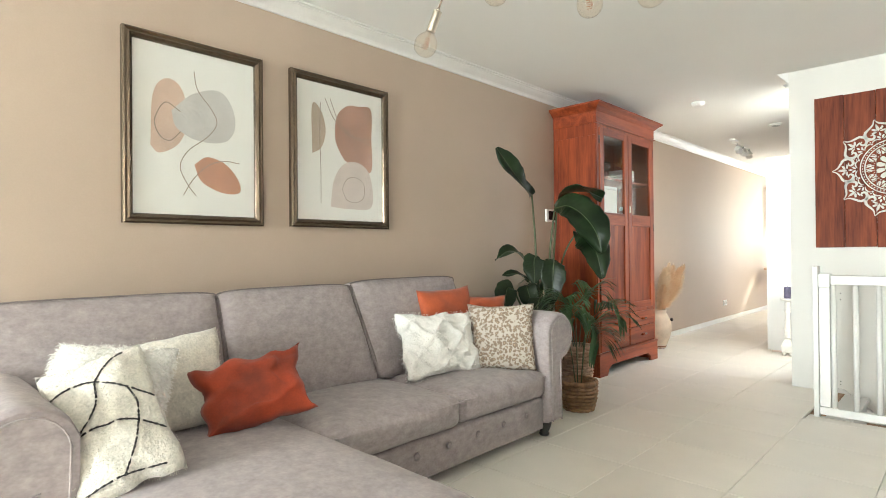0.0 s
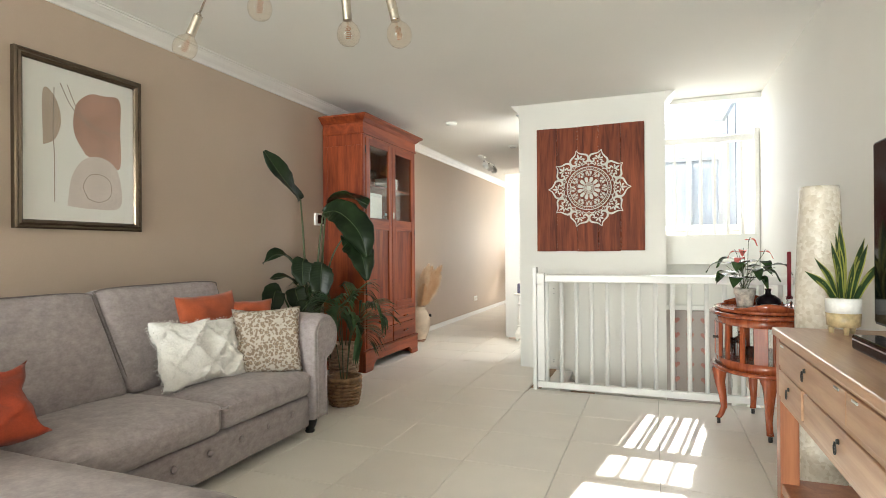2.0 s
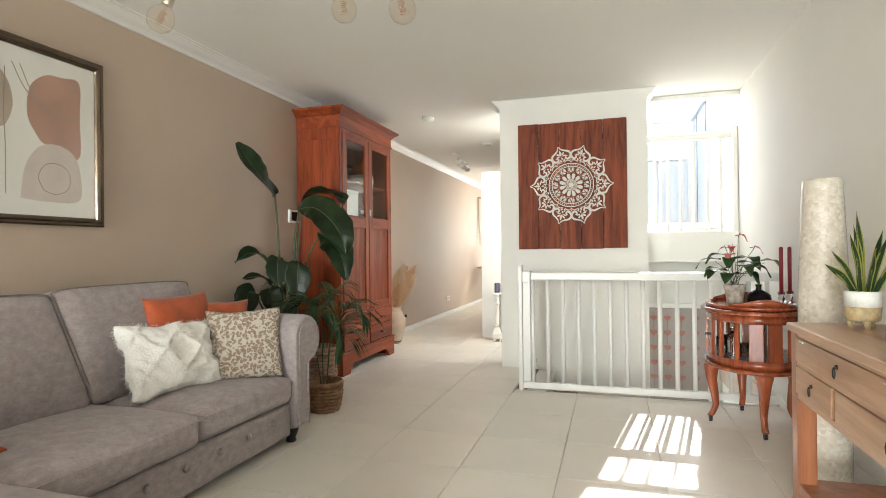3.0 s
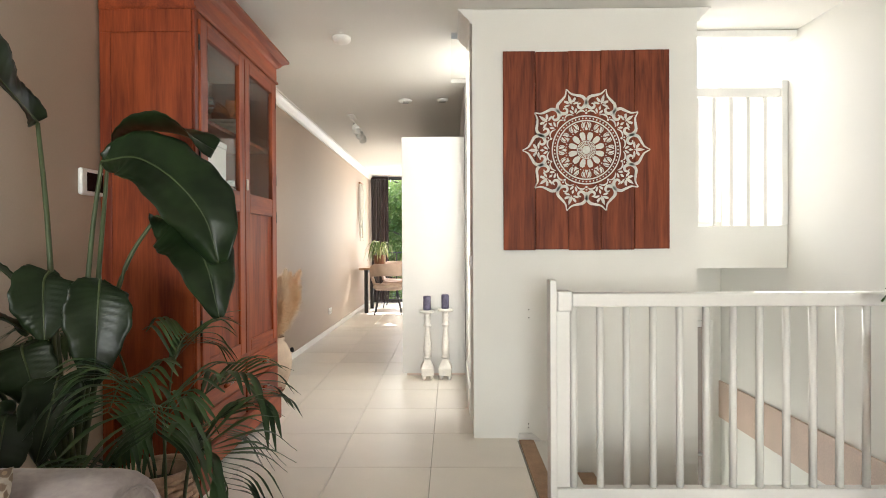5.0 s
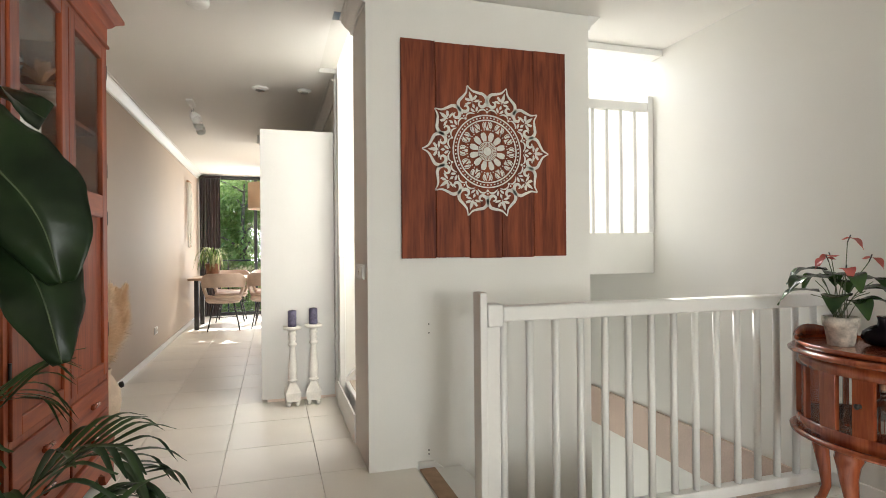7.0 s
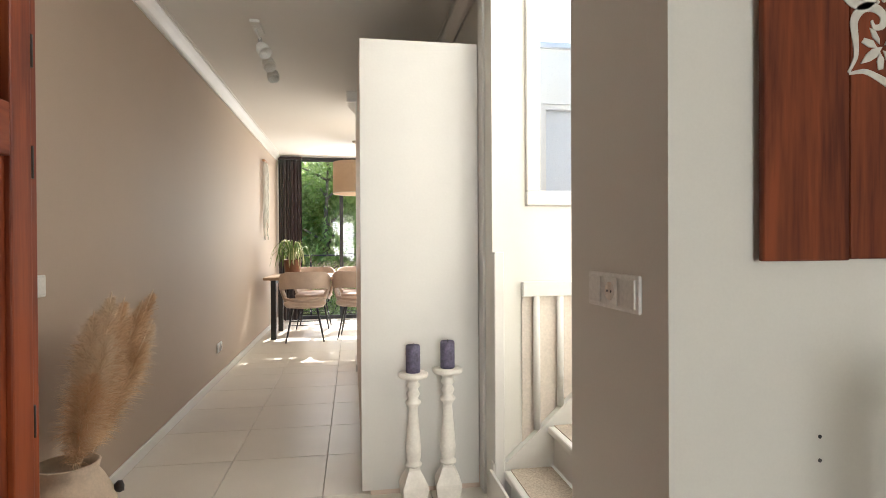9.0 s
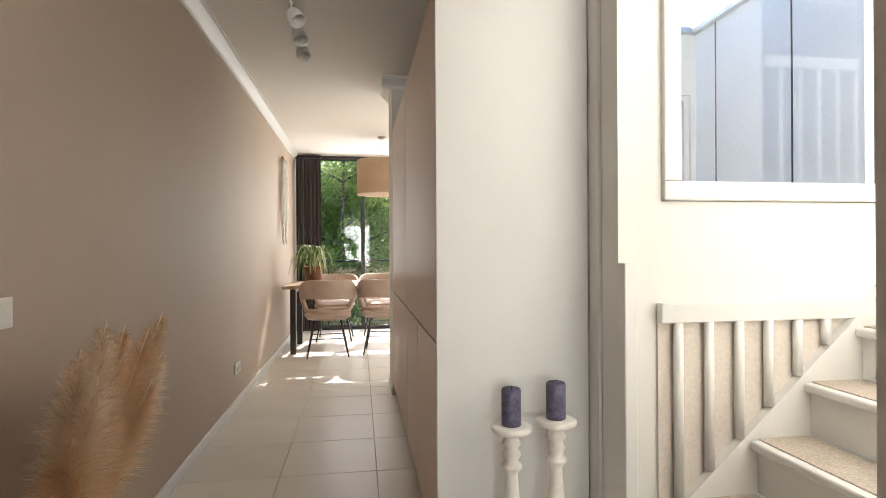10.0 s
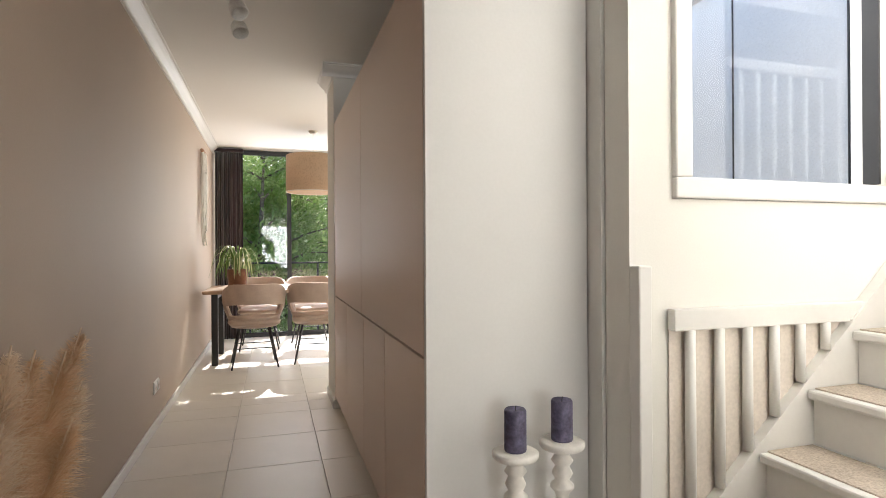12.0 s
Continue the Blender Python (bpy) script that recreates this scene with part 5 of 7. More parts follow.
    leaf([b, (-2.14, 3.38, 0.5), (-2.20, 3.36, 0.80)], [(-2.20, 3.36, 0.82), (-2.17, 3.32, 0.80), (-2.13, 3.30, 0.72), (-2.11, 3.30, 0.62)], 0.16, 0.25, Vector((0.5, -0.8, 0.3)))
    leaf([b, (-2.04, 3.36, 0.45), (-2.04, 3.30, 0.72)], [(-2.04, 3.30, 0.73), (-2.02, 3.26, 0.72), (-2.02, 3.22, 0.62), (-2.04, 3.20, 0.50)], 0.15, 0.25, Vector((0.5, -0.8, 0.3)))

    leaf([b, (-2.20, 3.36, 0.55), (-2.27, 3.28, 0.78)], [(-2.27, 3.28, 0.79), (-2.27, 3.20, 0.80), (-2.24, 3.13, 0.72), (-2.22, 3.10, 0.58)], 0.17, 0.25, Vector((0.5, -0.8, 0.3)))
    leaf([b, (-2.14, 3.34, 0.45), (-2.14, 3.24, 0.62)], [(-2.14, 3.24, 0.63), (-2.11, 3.18, 0.64), (-2.09, 3.13, 0.56), (-2.09, 3.11, 0.45)], 0.15, 0.25, Vector((0.5, -0.8, 0.3)))


bird_plant()


def woven_basket(name, at, r0, r1, h, label, M_WICKER=M_WICKER):
    b = thing(name, at, 0, label, "basket")
    part("inner_wall", lathe([(r0 - 0.012, 0.0), (r1 - 0.014, h), (r1 - 0.02, h), (r0 - 0.02, 0.012), (0.0, 0.012)], 28), M_WICKER, b)
    n = int(h / 0.022)
    for k in range(n):
        t = (k + 0.5) / n
        r = r0 + (r1 - r0) * t + 0.010 * math.sin(math.pi * t)
        pts = [(r * math.cos(a) + 0.006 * math.cos(a) * math.sin(12 * a + k * math.pi), r * math.sin(a) + 0.006 * math.sin(a) * math.sin(12 * a + k * math.pi), h * t) for a in [2 * math.pi * i / 72 for i in range(73)]]
        part("weave", tube(pts, 0.0115, 5), M_WICKER, b)
    part("rim", tube([((r1 + 0.002) * math.cos(a), (r1 + 0.002) * math.sin(a), h) for a in [2 * math.pi * i / 40 for i in range(41)]], 0.014, 6), M_WICKER, b)
    part("soil", lathe([(r1 - 0.022, h - 0.05), (0.05, h - 0.035), (0.002, h - 0.034)], 20), M_SOIL, b)
    return b


woven_basket("wicker_basket", (-1.615, 3.13, 0.0), 0.092, 0.118, 0.195, "brown wicker basket holding the small palm")
woven_basket("rattan_basket", (-1.84, 3.50, 0.0), 0.085, 0.11, 0.36, "light pinkish rattan planter behind the wicker basket", surface("pink_rattan", (0.50, 0.33, 0.23), 0.7, vary=0.2, scale=25, grain=200))


def palm(at, n, seed, label, reach=0.42, h0=0.2, scale=1.0):
    p = thing("parlour_palm", at, 0, label, "plant")
    rnd = random.Random(seed)
    for k in range(n):
        a = 2 * math.pi * k / n + rnd.uniform(-0.4, 0.4)
        r = reach * rnd.uniform(0.6, 1.1)
        top = rnd.uniform(0.32, 0.62) * scale
        mid = Vector((math.cos(a) * r * 0.35, math.sin(a) * r * 0.35, top * 0.85))
        end = Vector((math.cos(a) * r, math.sin(a) * r, top * rnd.uniform(0.7, 1.0)))
        pts = curve_points([Vector((0.02 * math.cos(a), 0.02 * math.sin(a), -0.02)), mid, mid.lerp(end, 0.6) + Vector((0, 0, 0.07)), end], 7)
        fr = part("frond", tube(pts, 0.0045, 6, None, 0.4), M_STEM, p)
        g = bmesh.new()
        for i in range(8, len(pts), 1 if n < 5 else 2):
            t = i / (len(pts) - 1)
            d = (pts[min(i + 1, len(pts) - 1)] - pts[i - 1]).normalized()
            side = d.cross(Vector((0, 0, 1))).normalized()
            for s in (-1, 1):
                ln = (0.24 - 0.10 * t) * rnd.uniform(0.85, 1.1)
                q = pts[i] + side * s * ln * 0.55 + d * ln * 0.6 + Vector((0, 0, 0.02))
                e = pts[i] + side * s * ln * 0.9 + d * ln * 0.95 + Vector((0, 0, -0.06 * rnd.random() - 0.01))
                blade(g, [pts[i], q, e], 0.019, 0.3, 2)
        part("leaf_blade", g, M_PALM, fr)
    return p


palm((-1.615, 3.13, 0.15), 4, 4, "small green parlour palm in the wicker basket", 0.28)
palm((-1.84, 3.50, 0.32), 4, 9, "feathery green palm in the rattan planter", 0.46, 0.2, 0.85)


# ---- tea cabinet by the railing ----
def tea_table():
    t = thing("tea_cabinet", (1.118, 3.55, 0), 0, "polished oval tea cabinet with glass panes on castor legs", "side table")
    A, B = 0.265, 0.36

    def oval(a, b, z, n=48):
        return [(a * math.cos(2 * math.pi * i / n), b * math.sin(2 * math.pi * i / n), z) for i in range(n)]

    def ring(g, rows):
        vs = [[g.verts.new(p) for p in r] for r in rows]
        for a, b in zip(vs, vs[1:]):
            for i in range(len(a)):
                f = g.faces.new((a[i], a[(i + 1) % len(a)], b[(i + 1) % len(b)], b[i]))
                f.smooth = True
        g.faces.new(vs[0][::-1])
        g.faces.new(vs[-1])
        return g
    part("bottom_board", ring(bmesh.new(), [oval(A, B, 0.37), oval(A + 0.012, B + 0.012, 0.376), oval(A + 0.014, B + 0.014, 0.388), oval(A + 0.002, B + 0.002, 0.395)]), M_TEA, t)
    part("lower_band", ring(bmesh.new(), [oval(A - 0.012, B - 0.012, 0.395), oval(A - 0.012, B - 0.012, 0.445)]), M_TEA, t)
    part("upper_band", ring(bmesh.new(), [oval(A - 0.012, B - 0.012, 0.655), oval(A - 0.012, B - 0.012, 0.70)]), M_TEA, t)
    part("top_board", ring(bmesh.new(), [oval(A, B, 0.70), oval(A + 0.018, B + 0.018, 0.708), oval(A + 0.02, B + 0.02, 0.718), oval(A + 0.006, B + 0.006, 0.728)]), M_TEA, t)
    tray = part("tray", ring(bmesh.new(), [oval(A - 0.03, B - 0.03, 0.729), oval(A - 0.012, B - 0.012, 0.732), oval(A - 0.010, B - 0.010, 0.75), oval(A - 0.018, B - 0.018, 0.75), oval(A - 0.022, B - 0.022, 0.738)]), M_TEA, t)
    for s in (-1, 1):
        for k0, sg in ((0, 1),):
            g = bmesh.new()
            pts = []
            for i in range(15):
                u = -1 + 2 * i / 14
                ang = (math.pi / 2 if s > 0 else -math.pi / 2) + u * 0.75
                pts.append((ang, 0.045 * math.exp(-(u * 1.5) ** 2) * (1 if abs(u) < 0.95 else 0.3)))
            lo = [g.verts.new(((A - 0.012) * math.cos(a), (B - 0.012) * math.sin(a), 0.75)) for a, h in pts]
            hi = [g.verts.new(((A - 0.006) * math.cos(a), (B - 0.002) * math.sin(a), 0.751 + h)) for a, h in pts]
            for i in range(14):
                f = g.faces.new((lo[i], lo[i + 1], hi[i + 1], hi[i]))
                f.smooth = True
            hd = part("tray_grip", g, M_TEA, tray)
            sm = hd.modifiers.new("thickness", "SOLIDIFY")
            sm.thickness = 0.012
    n = 16
    for k in range(n):
        a = 2 * math.pi * (k + 0.5) / n
        x, y = (A - 0.022) * math.cos(a), (B - 0.022) * math.sin(a)
        w = 0.036 if k % 4 in (0, 3) else 0.011
        turn = math.atan2(y / (B * B), x / (A * A))
        g = boxes(((-0.010, -w, 0.445), (0.010, w, 0.655)), bevel=0.002)
        bmesh.ops.transform(g, matrix=Matrix.Translation((x, y, 0)) @ Matrix.Rotation(turn, 4, "Z"), verts=g.verts)
        part("upright", g, M_TEA, t)
    g = bmesh.new()
    r0 = [g.verts.new(((A - 0.022) * math.cos(2 * math.pi * i / 48), (B - 0.022) * math.sin(2 * math.pi * i / 48), 0.446)) for i in range(48)]
    r1 = [g.verts.new(((A - 0.022) * math.cos(2 * math.pi * i / 48), (B - 0.022) * math.sin(2 * math.pi * i / 48), 0.654)) for i in range(48)]
    for i in range(48):
        g.faces.new((r0[i], r0[(i + 1) % 48], r1[(i + 1) % 48], r1[i]))
    gl = part("glazing", g, M_CABGLASS, t)
    gl.visible_shadow = False
    part("door_knob", lathe([(0.008, 0), (0.008, 0.012), (0.011, 0.018), (0.004, 0.022)], 12), M_DARKWOOD, t).matrix_basis = pose(-A + 0.014, -0.06, 0.56, 0, -90, 0)
    for sx, sy in ((-1, 0), (0, 1), (0, -1), (1, 0)):
        ang = math.atan2(sy, sx)
        d = Vector((math.cos(ang), math.sin(ang), 0))
        root = Vector((0.195 * sx, 0.258 * sy, 0))
        prof = [(0.02, 0.37, 0.052), (0.03, 0.345, 0.050), (0.035, 0.32, 0.040), (0.034, 0.27, 0.032), (0.018, 0.18, 0.024), (0.010, 0.11, 0.019), (0.028, 0.06, 0.018), (0.042, 0.04, 0.020)]
        g = bmesh.new()
        rows = []
        for off, z, r in prof:
            c = root + d * off + Vector((0, 0, z))
            rows.append([g.verts.new(c + Vector((r * math.cos(q), r * math.sin(q), 0))) for q in [2 * math.pi * i / 12 for i in range(12)]])
        for a, b in zip(rows, rows[1:]):
            for i in range(12):
                f = g.faces.new((a[i], b[i], b[(i + 1) % 12], a[(i + 1) % 12]))
                f.smooth = True
        g.faces.new(rows[0][::-1]), g.faces.new(rows[-1])
        leg = part("leg", g, M_TEA, t)
        c = root + d * 0.042
        part("castor", tube([c + Vector((-0.009, 0, 0.02)), c + Vector((0.009, 0, 0.02))], 0.02, 14), M_DARKWOOD, leg, "black castor wheel")
        part("castor_cap", lathe([(0.014, 0.036), (0.014, 0.05)], 12, at=(c.x, c.y, 0)), M_CHROME, leg)
    return t


tea_table()
TEA_IN, TEA_TOP = 0.446, 0.738
bt = thing("liquor_bottle", (1.00, 3.50, TEA_IN), 0, "clear square bottle inside the tea cabinet", "bottle")
part("bottle_body", lathe([(0.03, 0), (0.034, 0.006), (0.034, 0.10), (0.03, 0.115), (0.012, 0.125), (0.011, 0.15), (0.014, 0.152), (0.014, 0.16)], 4), M_GLASS, bt)
part("cork", lathe([(0.011, 0.16), (0.012, 0.185)], 12), M_OAK, bt)
for k, (x, y) in enumerate(((1.04, 3.37), (1.10, 3.33), (1.10, 3.42), (0.95, 3.60), (0.98, 3.70), (1.2, 3.38))):
    gl = thing("tumbler", (x, y, TEA_IN), 0, "clear tumbler inside the tea cabinet", "glass", "glasses in the tea cabinet")
    part("glass_body", lathe([(0.022, 0), (0.027, 0.08), (0.025, 0.08), (0.020, 0.008), (0.0, 0.008)], 16), M_GLASS, gl)

# anthurium in a worn white pot
M_POT = surface("worn_whitewashed_pot", (0.62, 0.56, 0.48), 0.85, vary=0.35, scale=28, grain=140, grain_vary=0.12, bump=0.4)
M_ANTH = leaf_mat("anthurium_leaf", (0.014, 0.035, 0.012), (0.06, 0.13, 0.03), 8, 0.22)
M_SPATHE = leaf_mat("coral_spathe", (0.50, 0.09, 0.08), (0.75, 0.25, 0.20), 8, 0.25)


def anthurium(at):
    p = thing("anthurium_plant", at, 0, "coral anthurium with glossy leaves in a whitewashed pot", "plant")
    pot = part("pot", lathe([(0.045, 0.0), (0.047, 0.005), (0.058, 0.075), (0.064, 0.078), (0.066, 0.115), (0.06, 0.118), (0.056, 0.10), (0.0, 0.10)], 28), M_POT, p, "whitewashed terracotta pot")
    part("soil", lathe([(0.056, 0.102), (0.002, 0.108)], 18), M_SOIL, p)

    def heart(t):
        return max(0.02, (math.sin(math.pi * min(1, t * 0.72 + 0.28)) ** 0.9))
    rnd = random.Random(12)
    specs = [(-0.15, 0.03, 0.24, 0), (-0.12, -0.07, 0.17, 0), (-0.08, 0.06, 0.27, 0), (-0.10, 0.10, 0.18, 0), (0.04, -0.11, 0.20, 0), (0.09, 0.05, 0.22, 0), (0.13, -0.07, 0.19, 0), (0.0, 0.11, 0.24, 0), (-0.05, -0.10, 0.15, 0), (0.11, 0.10, 0.25, 0), (0.24, -0.01, 0.23, 0), (-0.03, -0.06, 0.25, 0), (0.07, -0.09, 0.15, 0),
             (0.03, -0.02, 0.37, 1), (0.14, -0.06, 0.29, 1), (-0.06, 0.02, 0.29, 1), (-0.04, -0.06, 0.25, 1), (0.0, 0.05, 0.30, 1)]
    for x, y, z, fl in specs:
        base = Vector((rnd.uniform(-0.02, 0.02), rnd.uniform(-0.02, 0.02), 0.10))
        tip = Vector((x * 0.72, y * 0.72, z + (0.05 if fl else 0.025)))
        s = part("stem", tube(curve_points([base, base.lerp(tip, 0.5) + Vector((0, 0, 0.03)), tip], 6), 0.0018, 6), M_STEM, p)
        d = Vector((x, y, 0)).normalized()
        ln = 0.075 if fl else rnd.uniform(0.12, 0.18)
        pts = [tip - d * ln * 0.2 + Vector((0, 0, 0.01)), tip + d * ln * 0.15 + Vector((0, 0, 0.016)), tip + d * ln * 0.5 + Vector((0, 0, 0.004)), tip + d * ln * 0.75 - Vector((0, 0, 0.03 if fl else 0.05))]
        part("spathe" if fl else "leaf", blade(bmesh.new(), pts, 0.058 if fl else 0.105, 0.15, 6, heart), M_SPATHE if fl else M_ANTH, s)
        if fl:
            part("spadix", tube([tip, tip + d * 0.012 + Vector((0, 0, 0.03))], 0.0024, 6), M_DARKWOOD, s)


anthurium((1.055, 3.70, TEA_TOP))
bv = thing("black_vase", (1.175, 3.62, TEA_TOP), 0, "squat glossy black bottle vase on the tray", "vase")
part("vase_body", lathe([(0.035, 0), (0.06, 0.012), (0.072, 0.035), (0.066, 0.058), (0.04, 0.078), (0.017, 0.088), (0.015, 0.105), (0.019, 0.118), (0.015, 0.118)], 28), M_BLACK, bv)
part("vase_lip", lathe([(0.0155, 0.1185), (0.0195, 0.119), (0.0195, 0.124), (0.015, 0.124)], 20), M_CHROME, bv)
M_REDWAX = surface("dark_red_wax", (0.20, 0.008, 0.018), 0.4, vary=0.05)
for x, y in ((1.255, 3.44), (1.315, 3.50)):
    cs = thing("glass_candlestick", (x, y, 0.728), 0, "clear glass candlestick with a tall dark red candle", "candlestick", "glass candlesticks on the tea cabinet")
    part("holder", lathe([(0.032, 0), (0.03, 0.006), (0.012, 0.014), (0.02, 0.03), (0.012, 0.045), (0.018, 0.06), (0.011, 0.075), (0.019, 0.085), (0.019, 0.10)], 18), M_GLASS, cs)
    part("candle", lathe([(0.011, 0.085), (0.011, 0.36), (0.006, 0.366)], 14), M_REDWAX, cs, "dark red dinner candle")

# ---- shell floor lamp ----
def shell_mat():
    m, n, l, p = node_mat("capiz_shell_mosaic")
    co, v, r = n.new("ShaderNodeTexCoord"), n.new("ShaderNodeTexVoronoi"), n.new("ShaderNodeValToRGB")
    mp = n.new("ShaderNodeMapping")
    mp.inputs["Scale"].default_value = (60, 60, 60)
    l.new(co.outputs["Object"], mp.inputs[0]), l.new(mp.outputs[0], v.inputs["Vector"])
    v.inputs["Scale"].default_value = 1.0
    r.color_ramp.elements[0].color, r.color_ramp.elements[1].color = (0.58, 0.51, 0.40, 1), (0.78, 0.735, 0.65, 1)
    l.new(v.outputs["Color"], r.inputs[0])
    l.new(r.outputs[0], p.inputs["Base Color"])
    p.inputs["Roughness"].default_value = 0.25
    d = n.new("ShaderNodeTexVoronoi")
    d.feature = "DISTANCE_TO_EDGE"
    d.inputs["Scale"].default_value = 1.0
    l.new(mp.outputs[0], d.inputs["Vector"])
    b = n.new("ShaderNodeBump")
    b.inputs["Strength"].default_value, b.inputs["Distance"].default_value = 0.8, 0.003
    l.new(d.outputs["Distance"], b.inputs["Height"]), l.new(b.outputs[0], p.inputs["Normal"])
    return m


lamp = thing("shell_floor_lamp", (1.225, 2.66, 0), 0, "tall cream shell-mosaic column floor lamp", "floor lamp")
part("shade", lathe([(0.100, 0.03), (0.102, 0.04), (0.106, 0.4), (0.100, 0.9), (0.080, 1.385), (0.077, 1.40), (0.072, 1.40), (0.072, 1.36), (0.0, 1.35)], 40), shell_mat(), lamp)
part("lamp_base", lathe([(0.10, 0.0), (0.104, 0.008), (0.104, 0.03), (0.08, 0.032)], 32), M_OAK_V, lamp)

# ---- sideboard with drawers ----
def sideboard():
    s = thing("sideboard", (0.955, 2.16, 0), 0, "honey-coloured wooden sideboard with two rows of drawers", "sideboard")
    L, D, H = 2.05, 0.43, 0.80
    part("top", boxes(((-0.012, -L, H - 0.03), (D, 0.012, H)), bevel=0.006), M_OAK, s)
    part("carcass", boxes(((0.014, -L + 0.03, 0.53), (D - 0.01, -0.02, H - 0.031))), M_OAK, s)
    for x in (0.0, D - 0.065):
        for y in (-0.07, -L + 0.005):
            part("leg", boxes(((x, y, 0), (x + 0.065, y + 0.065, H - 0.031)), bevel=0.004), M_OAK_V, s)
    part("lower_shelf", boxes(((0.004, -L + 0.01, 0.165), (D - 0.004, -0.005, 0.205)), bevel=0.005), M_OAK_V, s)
    part("frame_rail", boxes(((0.002, -L + 0.071, 0.525), (0.016, -0.071, 0.545)), ((0.002, -L + 0.071, 0.648), (0.016, -0.071, 0.664)), ((0.002, -L + 0.071, H - 0.043), (0.016, -0.071, H - 0.031))), M_OAK, s)
    up = [(-0.073, -0.875), (-0.878, -1.975)]
    lo = [(-0.073, -0.42), (-0.45, -1.18), (-1.21, -1.975)]
    for rows, z0, z1 in ((up, 0.666, H - 0.045), (lo, 0.547, 0.646)):
        for y1, y0 in rows:
            d = part("drawer_front", boxes(((-0.004, y0, z0), (0.014, y1, z1)), bevel=0.003), M_OAK, s)
            yk, zk = (y0 + y1) / 2, (z0 + z1) / 2
            part("ring_plate", lathe([(0.008, 0), (0.006, 0.006)], 10), M_DARKWOOD, d, "dark iron pull").matrix_basis = pose(-0.004, yk, zk + 0.012, 0, -90, 0)
            part("ring_pull", tube([(-0.013, yk + 0.009 * math.cos(a), zk - 0.006 + 0.016 * math.sin(a)) for a in [2 * math.pi * i / 16 for i in range(17)]], 0.0022, 6), M_DARKWOOD, d, "dark iron ring pull")
            if z0 > 0.6:
                for yy in (y1 - 0.07, y0 + 0.07):
                    part("label_clip", boxes(((-0.007, yy - 0.02, z1 - 0.012), (-0.003, yy + 0.02, z1 - 0.006))), M_STEEL, d)
    return s


sideboard()
tv = thing("television", (1.24, 1.96, 0.80), 0, "large black flat-screen television on the sideboard", "television")
part("screen", boxes(((-0.022, -1.12, 0.06), (-0.018, -0.008, 0.672))), M_BLACK, tv, "glossy dark screen")
part("bezel", boxes(((-0.018, -1.128, 0.05), (0.02, 0.0, 0.68)), bevel=0.004), M_DARKGREY, tv)
part("stand", boxes(((-0.09, -0.74, 0.0), (0.09, -0.38, 0.012)), ((-0.012, -0.60, 0.012), (0.012, -0.52, 0.08)), bevel=0.004), M_BLACK, tv)
sb = thing("soundbar", (1.12, 1.40, 0.80), 0, "low black soundbar with a bright edge on the sideboard", "soundbar")
part("soundbar_body", boxes(((-0.04, -0.45, 0.0), (0.04, 0.30, 0.045)), bevel=0.006), M_BLACK, sb)
part("soundbar_edge", boxes(((-0.042, -0.44, 0.03), (-0.0402, 0.29, 0.034))), M_STEEL, sb)
M_SNAKE = leaf_mat("snake_plant_leaf", (0.015, 0.04, 0.015), (0.05, 0.10, 0.035), 30, 0.35)
M_SNAKE_EDGE = leaf_mat("snake_plant_margin", (0.35, 0.36, 0.08), (0.50, 0.48, 0.14), 10, 0.4)


def snake_plant(at):
    p = thing("snake_plant", at, 0, "snake plant with yellow-edged leaves in a two-tone pot", "plant")
    part("pot", lathe([(0.044, 0.026), (0.052, 0.032), (0.055, 0.078)], 28), surface("gold_glaze", (0.52, 0.40, 0.22), 0.4, vary=0.2, scale=40), p, "pale gold lower pot")
    part("pot_rim", lathe([(0.0555, 0.078), (0.0565, 0.130), (0.052, 0.133), (0.049, 0.118), (0.0, 0.118)], 28), M_PLASTIC, p, "white upper pot")
    part("soil", lathe([(0.049, 0.119), (0.002, 0.124)], 18), M_SOIL, p)
    for k in range(3):
        a = 2 * math.pi * k / 3 + 0.5
        part("pot_foot", lathe([(0.008, 0.0), (0.011, 0.03)], 10, at=(0.038 * math.cos(a), 0.038 * math.sin(a), 0)), surface("gold_glaze_foot", (0.52, 0.40, 0.22), 0.4), p)
    for k, (x, y, h) in enumerate([(0.0, 0.03, 0.29), (-0.025, 0.0, 0.21), (0.045, -0.02, 0.20), (-0.05, 0.045, 0.15), (0.01, -0.045, 0.14), (0.05, 0.02, 0.22), (-0.01, 0.02, 0.24), (-0.085, -0.02, 0.10), (0.085, -0.01, 0.15)]):
        pts = [Vector((x * 0.4, y * 0.4, 0.13)), Vector((x * 0.8, y * 0.8, 0.13 + h * 0.5)), Vector((x * 1.5, y * 1.5, 0.13 + h))]
        prof = lambda t: max(0.04, min(1, 0.7 + t) * (1 - max(0, t - 0.45) ** 1.5 * 2.3))
        lf = part("leaf", blade(bmesh.new(), pts, 0.030, 0.3, 4, prof, Vector((0.6, -0.8, 0.2))), M_SNAKE, p)
        part("leaf_margin", blade(bmesh.new(), [q + Vector((0.0012, 0.0012, 0)) for q in pts], 0.039, 0.3, 2, prof, Vector((0.6, -0.8, 0.2))), M_SNAKE_EDGE, lf, "yellow leaf margin")


snake_plant((1.15, 2.04, 0.80))
# ---- corridor ----
M_UNIT = surface("satin_greige_front", (0.72, 0.585, 0.50), 0.4, vary=0.012, scale=1, grain=60, grain_vary=0.01, bump=0.02)
M_ENDPANEL = surface("pale_end_panel", (0.74, 0.73, 0.70), 0.5, vary=0.025, scale=2.2, grain=90, grain_vary=0.015)
M_SEAM = surface("dark_seam", (0.10, 0.07, 0.05), 0.8)


